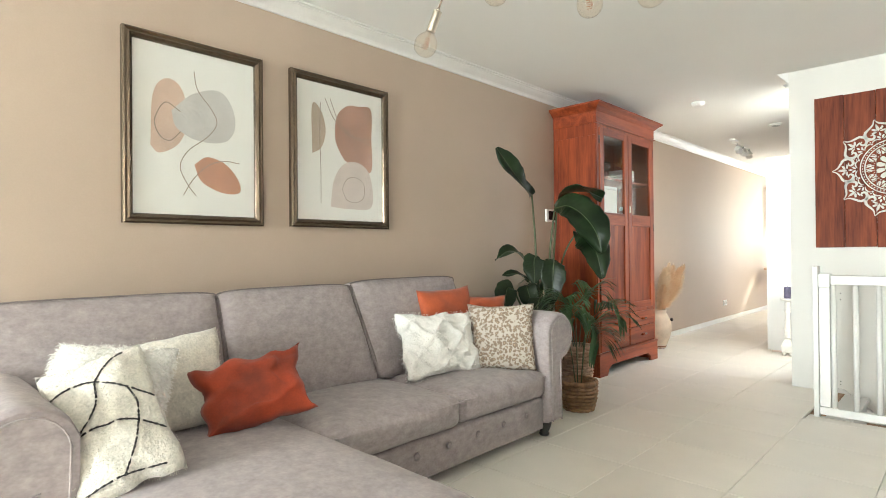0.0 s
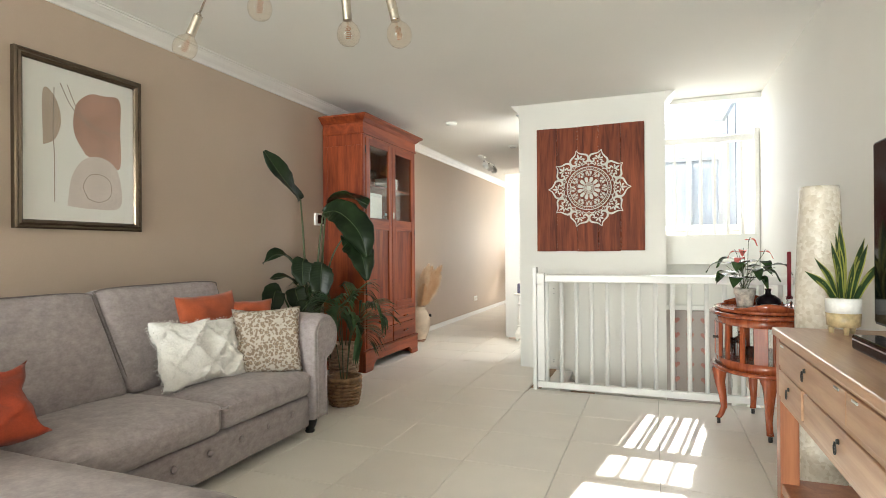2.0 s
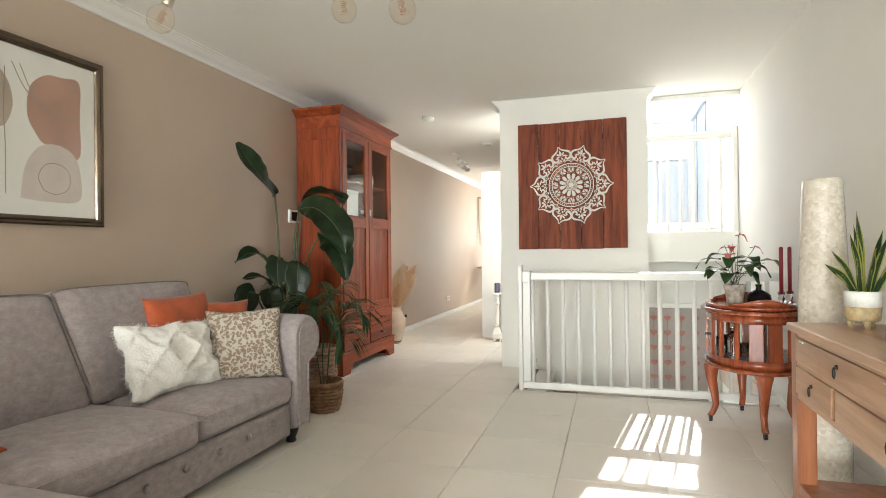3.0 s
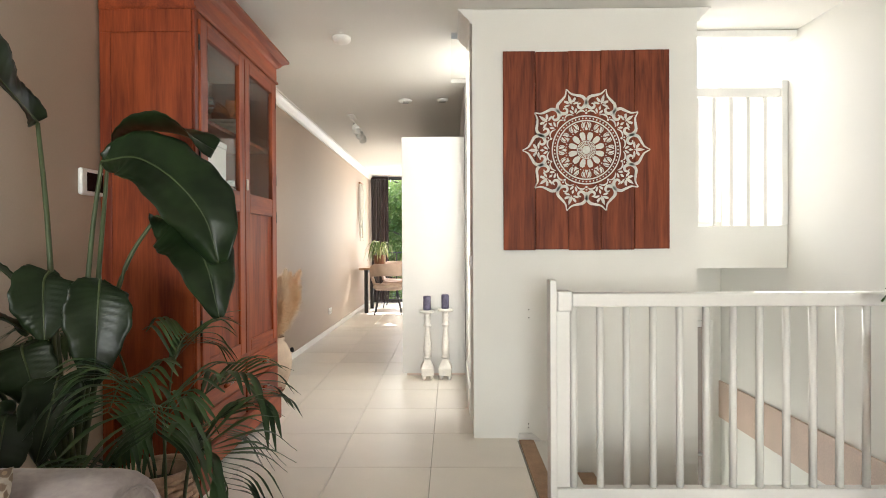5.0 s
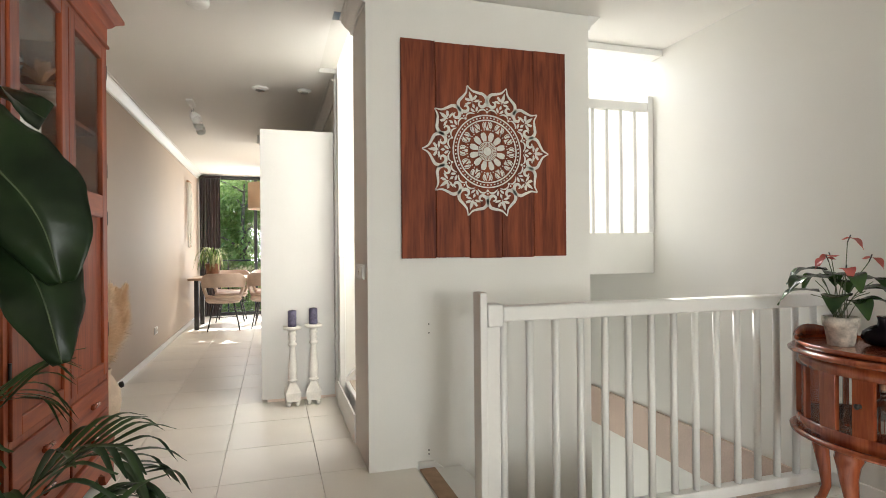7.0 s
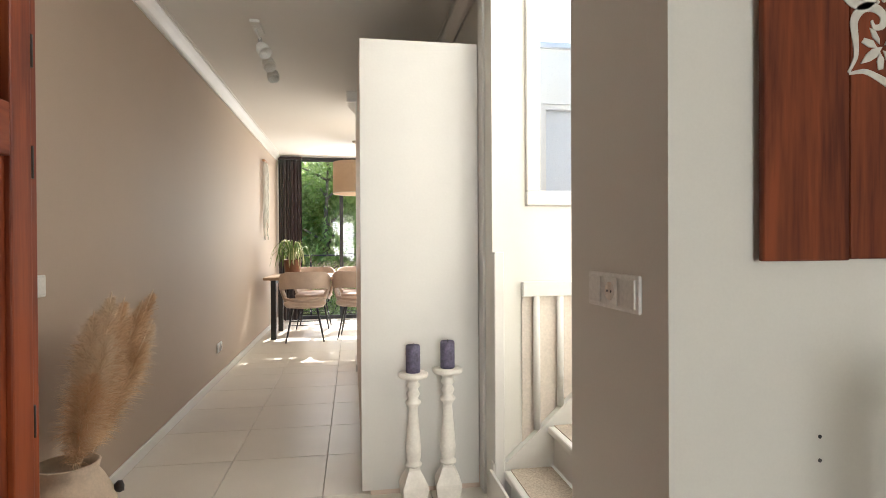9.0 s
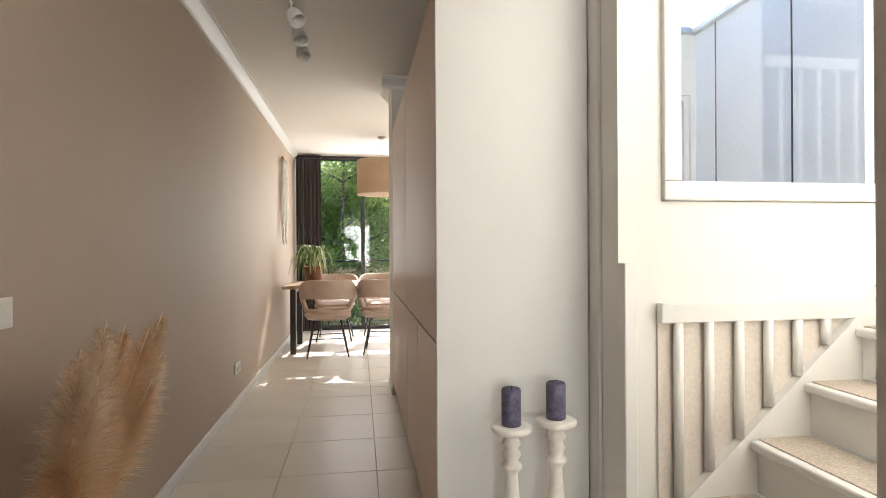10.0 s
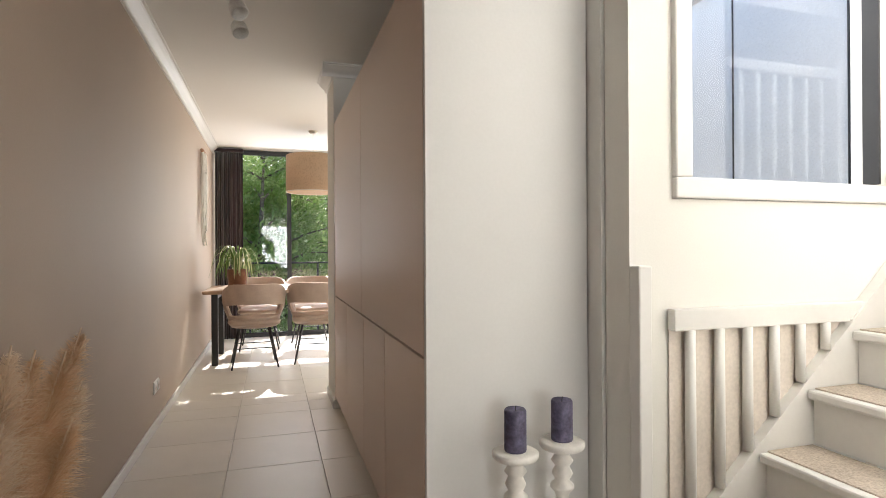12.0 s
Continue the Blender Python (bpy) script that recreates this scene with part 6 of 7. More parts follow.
def tall_units():
    c = thing("kitchen_cupboard_wall", (0, 0, 0), 0, "wall of handleless greige kitchen cupboards with a pale end panel", "cupboard")
    x0, x1, y0, y1, zt = -1.25, -0.66, 6.40, 8.885, 2.067
    part("end_panel", boxes(((x0, y0, 0.02), (-0.705, y0 + 0.022, zt)), bevel=0.0025), M_ENDPANEL, c, "pale smooth end panel")
    part("carcass", boxes(((x0 + 0.022, y0 + 0.023, 0.10), (x1, y1, zt - 0.002))), M_SEAM, c)
    part("plinth", boxes(((x0 + 0.04, y0 + 0.002, 0.0), (x1, y1, 0.099))), M_UNIT, c)
    lower = [6.426, 7.035, 7.575, 8.22, 8.88]
    upper = [6.426, 7.64, 8.83, 8.88]
    for ys, z0, z1 in ((lower, 0.10, 0.821), (upper, 0.830, zt)):
        for a, b in zip(ys, ys[1:]):
            part("door", boxes(((x0, a, z0), (x0 + 0.02, b - 0.009, z1)), bevel=0.0015), M_UNIT, c)


tall_units()
part("closing_strip", boxes(((-0.702, 6.325, 0.0), (-0.643, 6.42, ZC)), bevel=0.003), M_TRIM)
tagged(bpy.data.objects["closing_strip"], "white post between cupboards and stairs", "trim", "", "structure")

M_WAX = surface("purple_grey_wax", (0.11, 0.10, 0.165), 0.55, vary=0.35, scale=30, grain=120, grain_vary=0.2)
M_DISTRESS = surface("distressed_white_wood", (0.82, 0.79, 0.73), 0.6, vary=0.06, scale=18, grain=80, grain_vary=0.05, bump=0.25)


def candlestick(at, turn, hz):
    c = thing("wooden_candlestick", at, turn, "tall distressed white turned candlestick with a purple candle", "candlestick", "pair of candlesticks in the corridor")
    g = bmesh.new()
    rows = []
    for w, z in ((0.042, 0.035), (0.048, 0.04), (0.055, 0.085), (0.055, 0.10), (0.040, 0.135), (0.026, 0.165), (0.024, 0.175)):
        rows.append([g.verts.new(p) for p in ((-w, -w, z), (w, -w, z), (w, w, z), (-w, w, z))])
    for a, b in zip(rows, rows[1:]):
        for k in range(4):
            g.faces.new((a[k], a[(k + 1) % 4], b[(k + 1) % 4], b[k]))
    g.faces.new(rows[0][::-1]), g.faces.new(rows[-1])
    part("base_block", g, M_DISTRESS, c)
    for sx in (-1, 1):
        for sy in (-1, 1):
            part("toe", lathe([(0.006, 0.0), (0.016, 0.012), (0.02, 0.036)], 8, at=(0.032 * sx, 0.032 * sy, 0)), M_DISTRESS, c)
    top = hz
    prof = [(0.024, 0.175), (0.036, 0.182), (0.036, 0.19), (0.026, 0.198), (0.031, 0.21), (0.034, 0.25), (0.024, 0.36), (0.019, 0.42), (0.021, 0.43), (0.034, 0.445), (0.034, 0.452), (0.020, 0.465), (0.030, 0.485), (0.020, 0.505), (0.032, 0.52), (0.022, 0.535), (0.026, 0.548), (0.062, 0.556), (0.066, 0.562), (0.066, 0.572), (0.058, 0.576), (0.0, 0.574)]
    part("turned_shaft", lathe([(r, 0.175 + (z - 0.175) * (top - 0.175) / 0.401) for r, z in prof], 24), M_DISTRESS, c)
    part("candle", lathe([(0.030, top), (0.0315, top + 0.004), (0.0315, top + 0.112), (0.028, top + 0.118), (0.022, top + 0.112), (0.0, top + 0.110)], 22), M_WAX, c, "mottled purple pillar candle")
    part("wick", tube([(0, 0, top + 0.110), (0.002, 0, top + 0.126)], 0.0012, 5), M_DARKWOOD, c)


candlestick((-1.030, 6.255, 0), 6, 0.584)
candlestick((-0.877, 6.265, 0), -4, 0.595)


def socket_plate(name, at, turn, kinds, label):
    """A white wall plate of rocker switches (s) and sockets (o), side by side along its own x."""
    t = thing(name, at, turn, label, "switch" if "s" in kinds else "socket")
    n = len(kinds)
    part("plate", boxes(((-0.0405 * n, -0.008, -0.0405), (0.0405 * n, 0.0, 0.0405)), bevel=0.004), M_PLASTIC, t)
    for k, q in enumerate(kinds):
        x = -0.0405 * n + 0.0405 + 0.081 * k
        if q == "s":
            part("rocker", boxes(((x - 0.030, -0.013, -0.031), (x + 0.030, -0.0082, 0.031)), bevel=0.003), M_PLASTIC, t)
        else:
            part("socket_frame", boxes(((x - 0.032, -0.012, -0.032), (x + 0.032, -0.0082, 0.032)), bevel=0.003), M_PLASTIC, t)
            part("socket_well", lathe([(0.021, 0.0), (0.021, 0.0012), (0.0, 0.0012)], 20), M_STAIRPANEL, t).matrix_basis = pose(x, -0.0121, 0, 90, 0, 0)
            for s in (-1, 1):
                part("socket_hole", lathe([(0.003, 0.0), (0.003, 0.001)], 8), M_DARKGREY, t).matrix_basis = pose(x + 0.009 * s, -0.0134, 0, 90, 0, 0)


socket_plate("light_switch", (COL_L, 5.052, 1.026), -90, "sos", "white switch plate with a socket on the stair wall")
socket_plate("wall_socket", (XW, 8.81, 0.277), 90, "oo", "double white wall socket above the skirting")
socket_plate("wall_socket", (XW, 6.09, 0.99), 90, "s", "single white switch on the beige wall")
for x, z in ((-0.377, 0.75), (-0.377, 0.703), (-0.382, 0.084), (-0.382, 0.063)):
    structure("screw_hole", prism([(0.004 * math.cos(i), 0.004 * math.sin(i)) for i in [k * 0.785 for k in range(8)]], 0, 0.0015, None, Matrix.Translation((x, COL_Y - 0.0002, z)) @ Matrix.Rotation(radians(90), 4, "X")), M_DARKGREY, "small dark screw hole in the wall", "hole")


# ---- vase with pampas grass ----
M_CLAY = surface("pale_clay", (0.64, 0.52, 0.40), 0.8, vary=0.12, scale=9, grain=110, grain_vary=0.08, bump=0.3)
M_PAMPAS = leaf_mat("dry_pampas", (0.76, 0.53, 0.32), (0.90, 0.72, 0.52), 10, 0.95, 0.5)
M_PAMPAS2 = leaf_mat("pale_pampas", (0.84, 0.68, 0.50), (0.93, 0.82, 0.68), 10, 0.95, 0.5)
v = thing("clay_vase", (-2.21, 5.86, 0), 0, "tall pale clay vase with small carvings on the floor", "vase")
part("vase_body", lathe([(0.075, 0.0), (0.085, 0.01), (0.13, 0.13), (0.148, 0.22), (0.14, 0.30), (0.105, 0.37), (0.088, 0.395), (0.096, 0.424), (0.088, 0.427), (0.078, 0.395), (0.095, 0.36), (0.0, 0.34)], 36), M_CLAY, v)
part("vase_foot", lathe([(0.078, 0.0), (0.090, 0.02), (0.105, 0.075), (0.1065, 0.078)], 36), surface("brown_glaze", (0.24, 0.10, 0.045), 0.5, vary=0.2), v, "brown lower band")
for k in range(5):
    part("carved_ring", tube([(0.139 + 0.003, 0.0, 0.0), (0.1395, 0.001, 0.0)], 0.001, 5), M_CLAY, v).matrix_basis = pose(0.008, 0, 0.235, 0, 0, -60 + 30 * k)
for s in (-1, 1):
    part("knob_handle", lathe([(0.012, 0.0), (0.020, 0.012), (0.018, 0.026), (0.0, 0.03)], 14), M_DARKWOOD, v, "dark knob").matrix_basis = pose(0.0, 0, 0.315, 0, 0, 20) @ pose(s * 0.132, 0, 0, 0, s * 80, 0)


def pampas(at, seed):
    p = thing("pampas_grass", at, 0, "dried golden pampas plumes in the clay vase", "dried grass")
    rnd = random.Random(seed)
    heads = [(0.02, 0.30, 0.56, 0.96), (0.0, 0.80, 0.52, 0.93), (0.03, 0.58, 0.50, 0.90), (0.06, 0.16, 0.45, 0.84), (0.02, 0.42, 0.55, 0.93), (0.06, 0.24, 0.50, 0.76), (0.03, 0.70, 0.45, 0.80), (0.08, 0.46, 0.50, 0.76), (0.05, 0.06, 0.52, 0.72), (0.0, 0.20, 0.48, 0.90)]
    for k, (x, y, z0, z1) in enumerate(heads):
        b = Vector((0, 0, 0.28))
        tip = Vector((x, y, z1))
        low = b.lerp(tip, 0.30)
        st = part("stalk", tube(curve_points([b, low, tip], 5), 0.0022, 5), M_PAMPAS2, p)
        verts, faces = [], []
        axis = tip - low
        for i in range(3600):
            t = rnd.random()
            c = low + axis * t + Vector((0, 0, -0.03 * t * t))
            rad = 0.085 * (math.sin(math.pi * (0.10 + 0.85 * t)) ** 0.8)
            a = rnd.uniform(0, 6.283)
            d = Vector((math.cos(a), math.sin(a), rnd.uniform(-0.5, 1.6))).normalized()
            e = c + d * rad * rnd.uniform(0.25, 1.0) ** 0.7 * 1.3
            c = c + d * rad * 0.35 * rnd.random()
            m = c.lerp(e, 0.5) + Vector((rnd.uniform(-0.006, 0.006), rnd.uniform(-0.006, 0.006), 0.004))
            s = Vector((rnd.uniform(-1, 1), rnd.uniform(-1, 1), rnd.uniform(-1, 1))).normalized() * 0.0008
            q = len(verts)
            verts += [c - s, c + s, m + s, m - s, e]
            faces += [(q, q + 1, q + 2, q + 3), (q + 3, q + 2, q + 4)]
        me = bpy.data.meshes.new("plume")
        me.from_pydata([tuple(w) for w in verts], [], faces)
        me.materials.append(M_PAMPAS if k % 3 else M_PAMPAS2)
        o = new("plume", me)
        o.parent = st


pampas((-2.21, 5.86, 0.0), 21)


# ---- ceiling spot rail ----
sp = thing("spot_rail", (-1.86, 7.40, ZC), 0, "white ceiling bar with three swivelling spots", "ceiling lamp")
part("mount", boxes(((-0.03, -0.05, -0.02), (0.03, 0.16, 0.0)), bevel=0.006), M_PLASTIC, sp)
part("bar", tube([(0, 0.0, -0.045), (0.0, 0.72, -0.045)], 0.008, 8), M_PLASTIC, sp)
for k in range(3):
    y = 0.16 + 0.26 * k
    a = part("joint", lathe([(0.012, -0.085), (0.014, -0.05), (0.012, -0.036)], 12, at=(0.0, y, 0)), M_STEEL, sp)
    g = lathe([(0.018, 0.0), (0.03, 0.008), (0.042, 0.035), (0.046, 0.085), (0.041, 0.085), (0.036, 0.04), (0.0, 0.03)], 22)
    bmesh.ops.transform(g, matrix=Matrix.Translation((0.0, y, -0.08)) @ Matrix.Rotation(radians(150 + 8 * k), 4, "Y") @ Matrix.Rotation(radians(25), 4, "X"), verts=g.verts)
    part("spot_head", g, M_PLASTIC, a)


# ---- macrame hanging ----
mc = thing("macrame_hanging", (XW + 0.02, 11.2, 2.20), 0, "cream knotted macrame hanging from a wooden stick", "wall hanging")
part("stick", tube([(0.02, -0.19, 0), (0.02, 0.19, 0.01)], 0.017, 8), M_OAK, mc)
rnd = random.Random(8)
for k in range(26):
    y = -0.16 + 0.32 * k / 25
    ln = 0.55 + 0.45 * abs(k - 12.5) / 12.5 + rnd.uniform(-0.03, 0.03)
    pts = [(0.02 + 0.012 * math.sin(k + j), y + 0.012 * math.sin(j * 1.7 + k * 2.0) + (0.0 if j < 3 else 0.01 * rnd.uniform(-1, 1)), -ln * j / 7) for j in range(8)]
    part("cord", tube(curve_points(pts, 3), 0.0055, 5), M_MAT, mc)


# ---- dining room ----
M_TABLETOP = wood("oak_table", (0.36, 0.22, 0.13), (0.55, 0.38, 0.24), 0.3, 0, 0.8, 0.4)
tb = thing("dining_table", (-1.25, 11.17, 0), 0, "long oak dining table on dark slab legs", "table")
part("tabletop", boxes(((-1.09, -0.48, 0.722), (1.09, 0.48, 0.76)), bevel=0.012), M_TABLETOP, tb)
for x in (-0.985, 0.985):
    for y in (-0.34, 0.34):
        part("leg", boxes(((x - 0.03, y - 0.035, 0.0), (x + 0.03, y + 0.035, 0.721)), bevel=0.004), M_DARKWOOD, tb)
    part("leg_rail", boxes(((x - 0.025, -0.304, 0.67), (x + 0.025, 0.304, 0.72)), bevel=0.003), M_DARKWOOD, tb)

M_SHELL = surface("blush_leather", (0.48, 0.365, 0.29), 0.5, vary=0.08, scale=8, grain=140, bump=0.2)


def dining_chair():
    """A shell chair that faces +y at its own place, the back towards -y."""
    c = thing("dining_chair", (0, 0, 0), 0, "blush leather shell chair with open back and thin black legs", "chair", "chairs round the dining table")
    part("seat", soft_box((-0.23, -0.22, 0.415), (0.23, 0.23, 0.485), 0.035, 0.02, 10, 1), M_SHELL, c)
    g = bmesh.new()
    n, prof = 32, []
    for i in range(n + 1):
        a = radians(-205 + 230 * i / n)
        u = abs((i - n / 2) / (n / 2))
        top = 0.83 - 0.20 * max(0, u - 0.35) ** 1.6 / 0.5
        gap0 = 0.50 + 0.04 * u
        gap1 = 0.635 - 0.10 * u ** 3
        cosx, siny = math.cos(a), math.sin(a)
        col = []
        for z in (0.40, 0.44, gap0, None, gap1, (gap1 + top) / 2, top):
            if z is None:
                col.append(None)
                continue
            flare = 0.19 + 0.085 * min(1, (z - 0.38) / 0.25) + 0.01 * (z - 0.6)
            col.append(g.verts.new((flare * cosx * 1.06, flare * siny * 1.0 - 0.0, z)))
        prof.append((u, col))
    for (u0, a), (u1, b) in zip(prof, prof[1:]):
        for k in range(6):
            lo0, hi0, lo1, hi1 = a[k], a[k + 1], b[k], b[k + 1]
            if k == 2:
                lo0, hi0, lo1, hi1 = a[2], a[4], b[2], b[4]
                if max(u0, u1) < 0.62:
                    continue
            elif k == 3:
                continue
            f = g.faces.new((lo0, lo1, hi1, hi0))
            f.smooth = True
    sh = part("shell_back", g, M_SHELL, c)
    so = sh.modifiers.new("thickness", "SOLIDIFY")
    so.thickness, so.offset = 0.025, 0.0
    be = sh.modifiers.new("round", "BEVEL")
    be.width, be.segments = 0.008, 2
    for x, y in ((-0.15, -0.14), (0.15, -0.14), (-0.15, 0.15), (0.15, 0.15)):
        part("leg", tube([(x * 0.9, y * 0.9, 0.415), (x * 1.45, y * 1.45, 0.0)], 0.012, 8, None, 0.7), M_DARKWOOD, c)
    part("under_frame", tube([(-0.185, -0.175, 0.20), (0.185, -0.175, 0.20), (0.185, 0.185, 0.20), (-0.185, 0.185, 0.20), (-0.185, -0.175, 0.20)], 0.005, 6), M_DARKWOOD, c)
    return c


chair = dining_chair()
chair.matrix_basis = pose(-1.855, 10.72, 0, 0, 0, 4)
for x, y, r in ((-1.235, 10.80, -5), (-1.82, 11.78, 178), (-1.22, 11.80, 184)):
    copy_thing(chair, pose(x, y, 0, 0, 0, r))

M_COPPER = surface("hammered_copper", (0.17, 0.08, 0.045), 0.5, metal=0.3, vary=0.15, scale=30, grain=60, bump=0.5)


def spider_plant(at):
    p = thing("spider_plant", at, 0, "variegated spider plant in a brown copper pot", "plant")
    part("pot", lathe([(0.085, 0.0), (0.09, 0.01), (0.108, 0.19), (0.112, 0.205), (0.105, 0.205), (0.10, 0.17), (0.0, 0.17)], 26), M_COPPER, p, "brown copper pot")
    part("soil", lathe([(0.10, 0.172), (0.002, 0.18)], 18), M_SOIL, p)
    rnd = random.Random(17)
    for k in range(70):
        a = rnd.uniform(0, 6.283)
        r, h = rnd.uniform(0.10, 0.27), rnd.uniform(0.02, 0.17)
        d = Vector((math.cos(a), math.sin(a), 0))
        b = d * 0.02 + Vector((0, 0, 0.17))
        pts = [b, b + d * r * 0.4 + Vector((0, 0, h + 0.10)), b + d * r * 0.8 + Vector((0, 0, h + 0.06)), b + d * r + Vector((0, 0, h - 0.10))]
        part("leaf", blade(bmesh.new(), pts, rnd.uniform(0.014, 0.024), 0.3, 2), M_SPIDER if k % 3 else M_SPIDER2, p)


M_SPIDER = leaf_mat("spider_leaf_green", (0.07, 0.14, 0.03), (0.20, 0.30, 0.08), 12, 0.45)
M_SPIDER2 = leaf_mat("spider_leaf_cream", (0.45, 0.48, 0.25), (0.65, 0.66, 0.42), 12, 0.45)
spider_plant((-2.03, 11.02, 0.76))

M_DRUM = leaf_mat("woven_grass_shade", (0.50, 0.36, 0.24), (0.72, 0.57, 0.42), 60, 0.9, 0.5)
dl = thing("drum_pendant", (-1.235, 11.2, ZC), 0, "natural woven drum pendant lamp over the dining table", "pendant lamp")
part("ceiling_rose", lathe([(0.05, 0.0), (0.05, -0.012), (0.03, -0.03), (0.0, -0.03)], 20), M_CHROME, dl)
part("cable", tube([(0, 0, -0.03), (0, 0, -0.30)], 0.003, 6), M_CHROME, dl)
part("shade", lathe([(0.292, -0.69), (0.295, -0.69), (0.295, -0.285), (0.29, -0.285), (0.288, -0.60)], 48), M_DRUM, dl)
part("inner_disc", lathe([(0.285, -0.66), (0.285, -0.655)], 40), M_MAT, dl)
part("shade_ring", tube([(0.294 * math.cos(a), 0.294 * math.sin(a), -0.69) for a in [2 * math.pi * i / 48 for i in range(49)]], 0.004, 5), M_MAT, dl)


def curtain(x0, x1, y, z0, z1, label):
    c = thing("curtain", (x0, y, 0), 0, label, "curtain")
    g = bmesh.new()
    n, m = 90, 10
    rows = []
    for j in range(m + 1):
        t = j / m
        row = []
        for i in range(n + 1):
            u = i / n
            amp = 0.032 * (0.8 + 0.4 * math.sin(5 * u + 1))
            row.append(g.verts.new(((x1 - x0) * u, amp * math.sin(u * 2 * math.pi * 6.5 + 0.35 * math.sin(3 * t + 4 * u)) + 0.012 * math.sin(17 * u), z0 + (z1 - z0) * (1 - t))))
        rows.append(row)
    for a, b in zip(rows, rows[1:]):
        for i in range(n):
            f = g.faces.new((a[i], b[i], b[i + 1], a[i + 1]))
            f.smooth = True
    cl = part("cloth", g, M_CURTAIN, c)
    s = cl.modifiers.new("thickness", "SOLIDIFY")
    s.thickness = 0.003
    part("heading", boxes(((-0.01, -0.05, z1 - 0.01), (x1 - x0 + 0.01, 0.05, z1 + 0.035)), bevel=0.01), M_CURTAIN, c)


M_CURTAIN = surface("aubergine_velvet", (0.028, 0.014, 0.016), 0.9, vary=0.15, scale=6, grain=120, sheen=0.3)
curtain(XW + 0.03, -2.045, 12.50, 0.012, 2.445, "dark aubergine velvet curtain beside the garden window")

# ---- outside: balcony, trees, ground ----
bal = thing("balcony_railing", (-0.5, 13.65, -0.15), 0, "thin metal balcony railing with glass infill", "railing")
part("top_rail", tube([(-2.6, 0, 1.12), (2.6, 0, 1.12)], 0.014, 8), M_DARKGREY, bal)
for k in range(6):
    part("post", boxes(((-2.5 + k - 0.014, -0.014, 0.0), (-2.5 + k + 0.014, 0.014, 1.11)), bevel=0.003), M_DARKGREY, bal)
for k in range(5):
    q = part("pane", boxes(((-2.46 + k, -0.004, 0.08), (-1.54 + k, 0.004, 1.02))), M_PANE, bal)
    q.visible_shadow = False
structure("balcony_floor", boxes(((-3.2, YN + 0.12, -0.30), (2.2, 13.8, -0.15))), M_STAIRPANEL, "pale balcony floor outside the window", "floor")
M_GRASS = surface("grass", (0.06, 0.10, 0.03), 0.95, vary=0.3, scale=0.5, grain=12, grain_vary=0.2)
structure("ground", boxes(((-400, -400, -3.2), (400, 400, -3.0))), M_GRASS, "green lawn and ground around the house", "ground")
M_BARK = surface("grey_bark", (0.16, 0.13, 0.10), 0.9, vary=0.3, scale=12, bump=0.6)
M_TREE = [leaf_mat("tree_leaf_light", (0.20, 0.34, 0.08), (0.42, 0.54, 0.20), 1.2, 0.5, 0.5), leaf_mat("tree_leaf_dark", (0.13, 0.24, 0.06), (0.32, 0.45, 0.15), 1.2, 0.5, 0.5)]


def tree(at, height, spread, seed, mat, leaves=9000):
    t = thing("birch_tree", at, 0, "tall leafy green tree behind the balcony", "tree", "trees behind the house")
    rnd = random.Random(seed)
    g = tube(curve_points([(0, 0, 0), (0.05, 0.03, height * 0.3), (-0.06, 0.05, height * 0.6), (0.02, 0, height * 0.95)], 6), 0.15, 8, None, 0.12)
    tips = []
    for k in range(34):
        z = height * rnd.uniform(0.18, 0.95)
        a = rnd.uniform(0, 6.283)
        ln = spread * (1.1 - 0.7 * abs(z / height - 0.45)) * rnd.uniform(0.6, 1.05)
        e = Vector((math.cos(a) * ln, math.sin(a) * ln, z + ln * rnd.uniform(0.05, 0.5)))
        m = Vector((math.cos(a) * ln * 0.5, math.sin(a) * ln * 0.5, z + ln * 0.25))
        tube(curve_points([(0, 0, z), m, e], 4), 0.035, 5, g, 0.2)
        tips.append((Vector((0, 0, z)), m, e))
    part("trunk", g, M_BARK, t)
    verts, faces = [], []
    for k in range(leaves):
        o, m, e = rnd.choice(tips)
        u = rnd.uniform(0.25, 1.08)
        c = (1 - u) ** 2 * o + 2 * u * (1 - u) * m + u * u * e + Vector([rnd.gauss(0, 0.26) for _ in range(3)]) - Vector((0, 0, abs(rnd.gauss(0, 0.3))))
        d = Vector([rnd.uniform(-1, 1) for _ in range(3)]).normalized()
        s = d.cross(Vector((0.3, 0.2, 1))).normalized()
        ln, w = rnd.uniform(0.05, 0.10), rnd.uniform(0.02, 0.04)
        q = len(verts)
        verts += [c - d * ln, c + s * w, c + d * ln, c - s * w]
        faces.append((q, q + 1, q + 2, q + 3))
    me = bpy.data.meshes.new("crown")
    me.from_pydata([tuple(w) for w in verts], [], faces)
    me.materials.append(mat)
    o = new("crown", me)
    o.parent = t


for k, (x, y, h, s) in enumerate(((-1.85, 17.0, 6.6, 1.8), (-3.4, 18.0, 6.4, 1.9), (-1.3, 18.8, 6.0, 1.9), (-5.0, 20.5, 6.6, 2.2), (-0.1, 21.0, 7.0, 2.2), (-2.5, 22.0, 6.8, 2.3), (1.8, 19.5, 6.8, 2.0), (-6.8, 23.0, 7.2, 2.4), (-3.9, 25.0, 7.2, 2.5), (-1.2, 26.0, 7.4, 2.5))):
    tree((x, y, -3.0), h, s, 40 + k, M_TREE[k % 2], 13000)


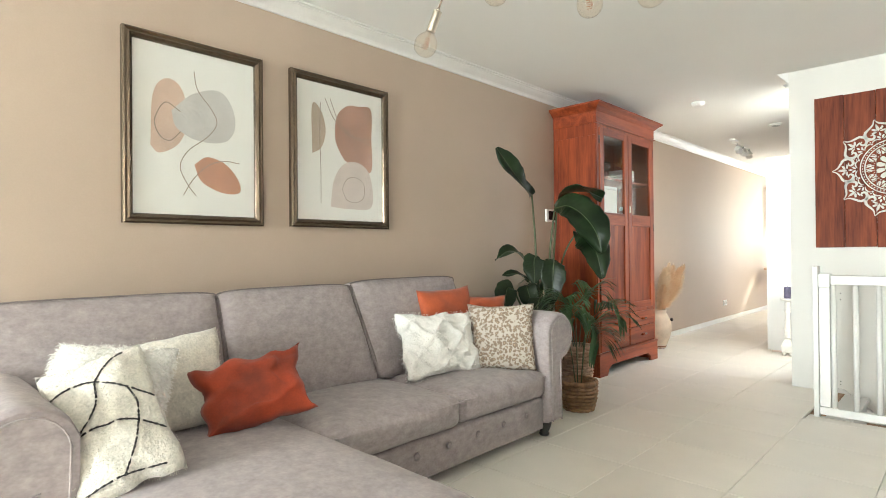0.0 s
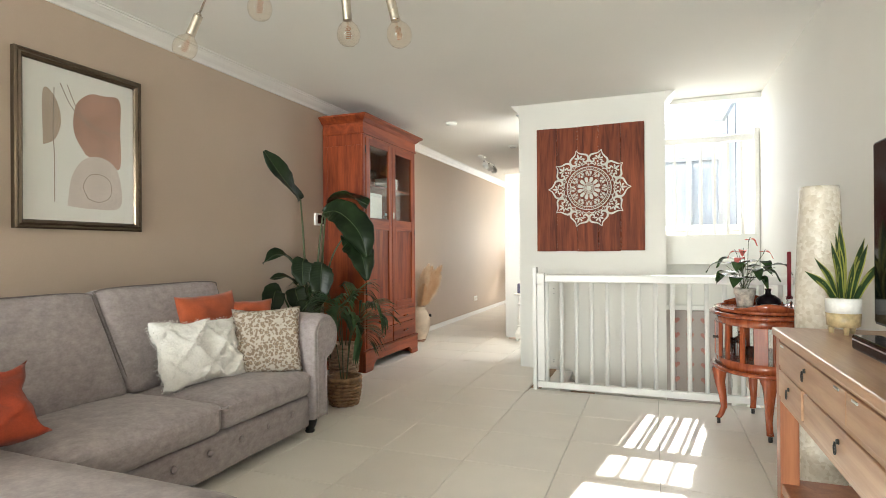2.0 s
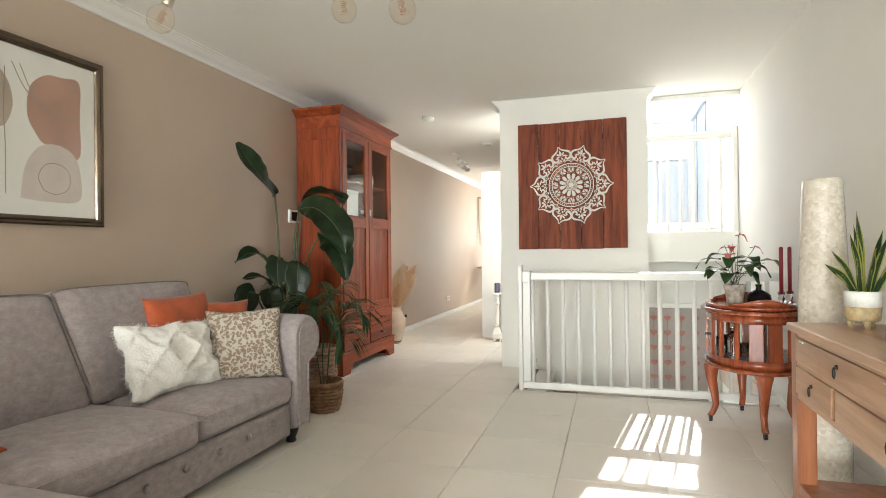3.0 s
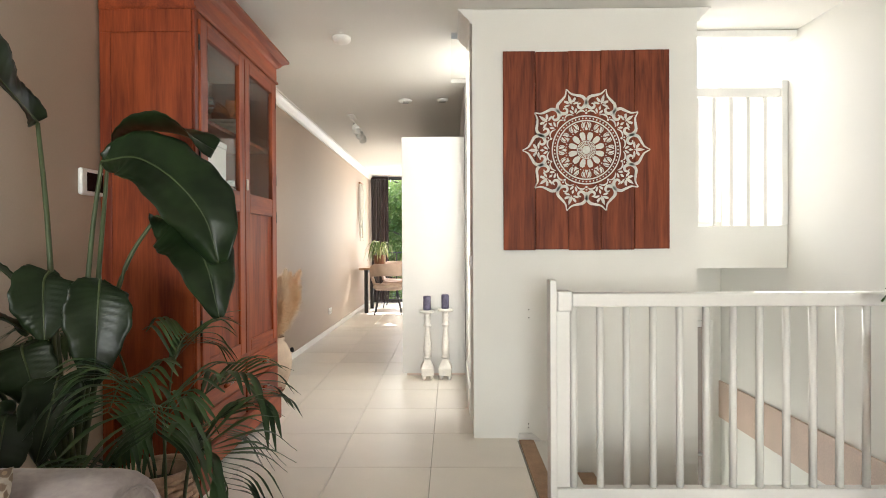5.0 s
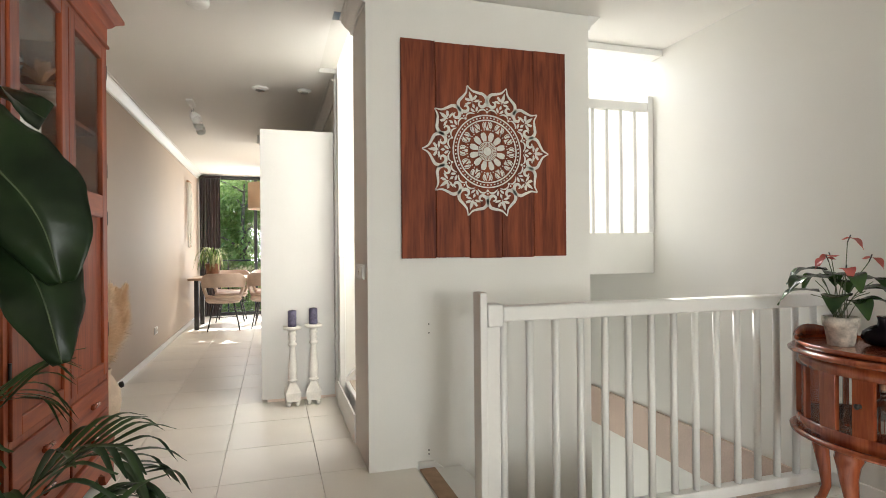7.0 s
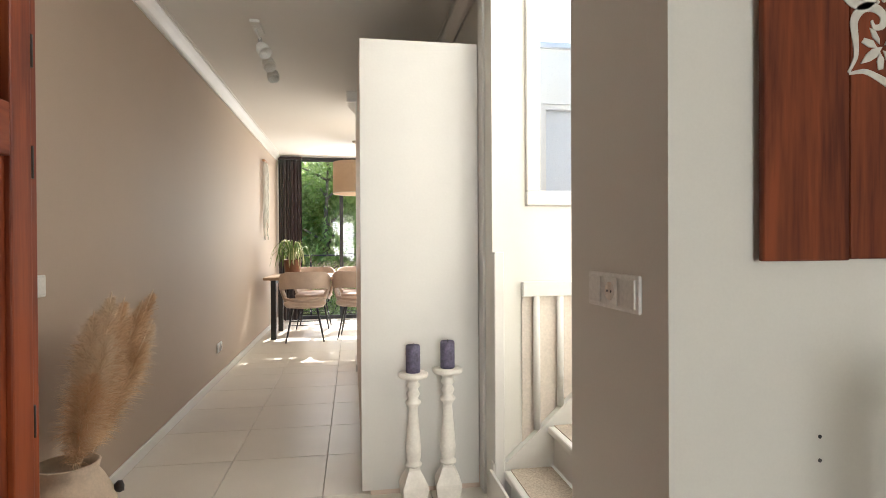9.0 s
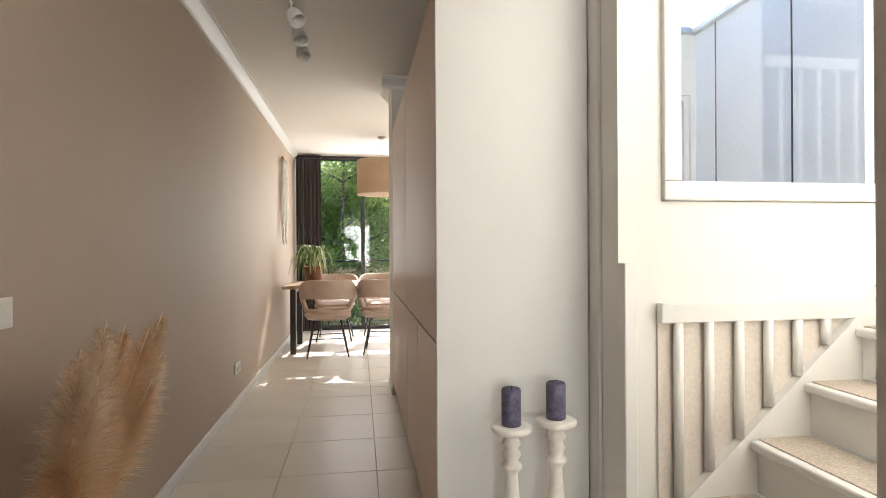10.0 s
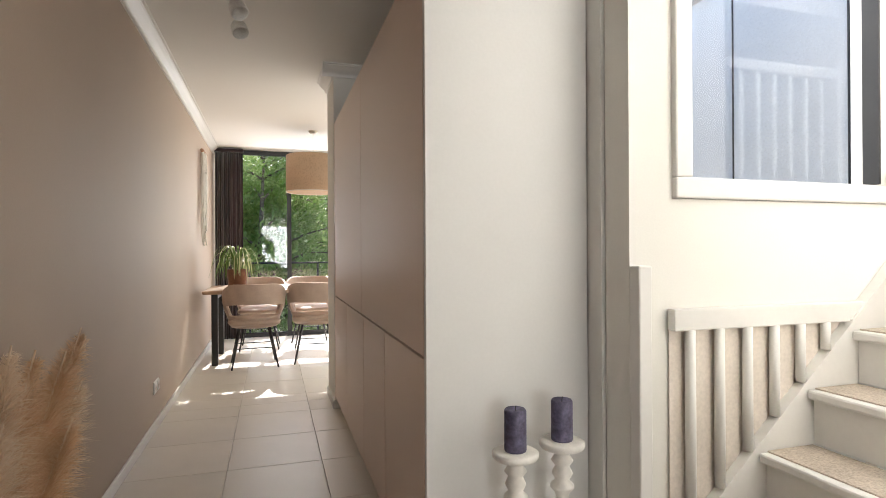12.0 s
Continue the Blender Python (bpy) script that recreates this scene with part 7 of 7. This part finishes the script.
def hedge(at, w, d, h, seed):
    """A loose shrub row under the trees."""
    t = thing("shrub_row", at, 0, "dense green shrubs below the trees", "shrub")
    rnd = random.Random(seed)
    g = bmesh.new()
    for k in range(14):
        x = w * (k / 13 - 0.5)
        tube([(x, 0, 0), (x + rnd.uniform(-0.2, 0.2), rnd.uniform(-0.2, 0.2), h * 0.8)], 0.03, 5, g, 0.3)
    part("branches", g, M_BARK, t)
    verts, faces = [], []
    for k in range(26000):
        x = rnd.uniform(-w / 2, w / 2)
        top = h * (0.8 + 0.2 * math.sin(x * 1.3 + seed) + 0.1 * math.sin(x * 4.1))
        c = Vector((x, rnd.uniform(-d / 2, d / 2), top * rnd.random() ** 0.7))
        q = Vector([rnd.uniform(-1, 1) for _ in range(3)]).normalized()
        s = q.cross(Vector((0.3, 0.2, 1))).normalized()
        ln, ww = rnd.uniform(0.07, 0.14), rnd.uniform(0.04, 0.07)
        n = len(verts)
        verts += [c - q * ln, c + s * ww, c + q * ln, c - s * ww]
        faces.append((n, n + 1, n + 2, n + 3))
    me = bpy.data.meshes.new("foliage")
    me.from_pydata([tuple(v) for v in verts], [], faces)
    me.materials.append(M_TREE[1])
    o = new("foliage", me)
    o.parent = t


hedge((-2.0, 23.0, -3.0), 16, 2.5, 4.4, 3)
hedge((-2.5, 28.0, -3.0), 18, 3.0, 7.4, 5)
hedge((-2.5, 33.0, -3.0), 22, 3.0, 8.2, 9)
# ---- floor tiles, half a metre square ----
shapes = {}


def tile(x0, y0, x1, y1):
    key = (round(x1 - x0, 3), round(y1 - y0, 3))
    if key not in shapes:
        g = bmesh.new()
        w, d, e = key[0], key[1], 0.002
        lo = [g.verts.new(p) for p in ((0, 0, -0.012), (w, 0, -0.012), (w, d, -0.012), (0, d, -0.012))]
        mi = [g.verts.new(p) for p in ((0, 0, -e), (w, 0, -e), (w, d, -e), (0, d, -e))]
        hi = [g.verts.new(p) for p in ((e, e, 0), (w - e, e, 0), (w - e, d - e, 0), (e, d - e, 0))]
        for a, b in ((lo, mi), (mi, hi)):
            for k in range(4):
                g.faces.new((a[k], a[(k + 1) % 4], b[(k + 1) % 4], b[k]))
        g.faces.new(hi)
        me = bpy.data.meshes.new("tile")
        g.to_mesh(me)
        g.free()
        me.materials.append(M_TILE)
        shapes[key] = me
    ob = new("tile", shapes[key])
    ob.location = (x0, y0, 0)
    ob.parent = structure_floor


def tiled(x0, y0, x1, y1):
    """Tiles on the common grid, cut at the room's edges."""
    i0, i1 = math.floor((x0 + 1.913) / 0.4875), math.ceil((x1 + 1.913) / 0.4875)
    j0, j1 = math.floor((y0 - 7.93) / 0.502), math.ceil((y1 - 7.93) / 0.502)
    for i in range(i0, i1):
        for j in range(j0, j1):
            a, b = max(x0, -1.913 + 0.4875 * i), min(x1, -1.913 + 0.4875 * (i + 1))
            c, d = max(y0, 7.93 + 0.502 * j), min(y1, 7.93 + 0.502 * (j + 1))
            if b - a > 0.012 and d - c > 0.012:
                tile(a + 0.0014, c + 0.0014, b - 0.0014, d - 0.0014)


ROW_Y = 7.93 - 0.502 * 8    # the last joint before the stairwell
tiled(XW + 0.001, YS, XE - 0.001, ROW_Y)
tiled(XW + 0.001, ROW_Y, WELL_X, PATIO_Y)
tiled(WELL_X, ROW_Y, XE - 0.001, WELL_Y)
tiled(XW + 0.001, PATIO_Y, XE - 0.001, YN)
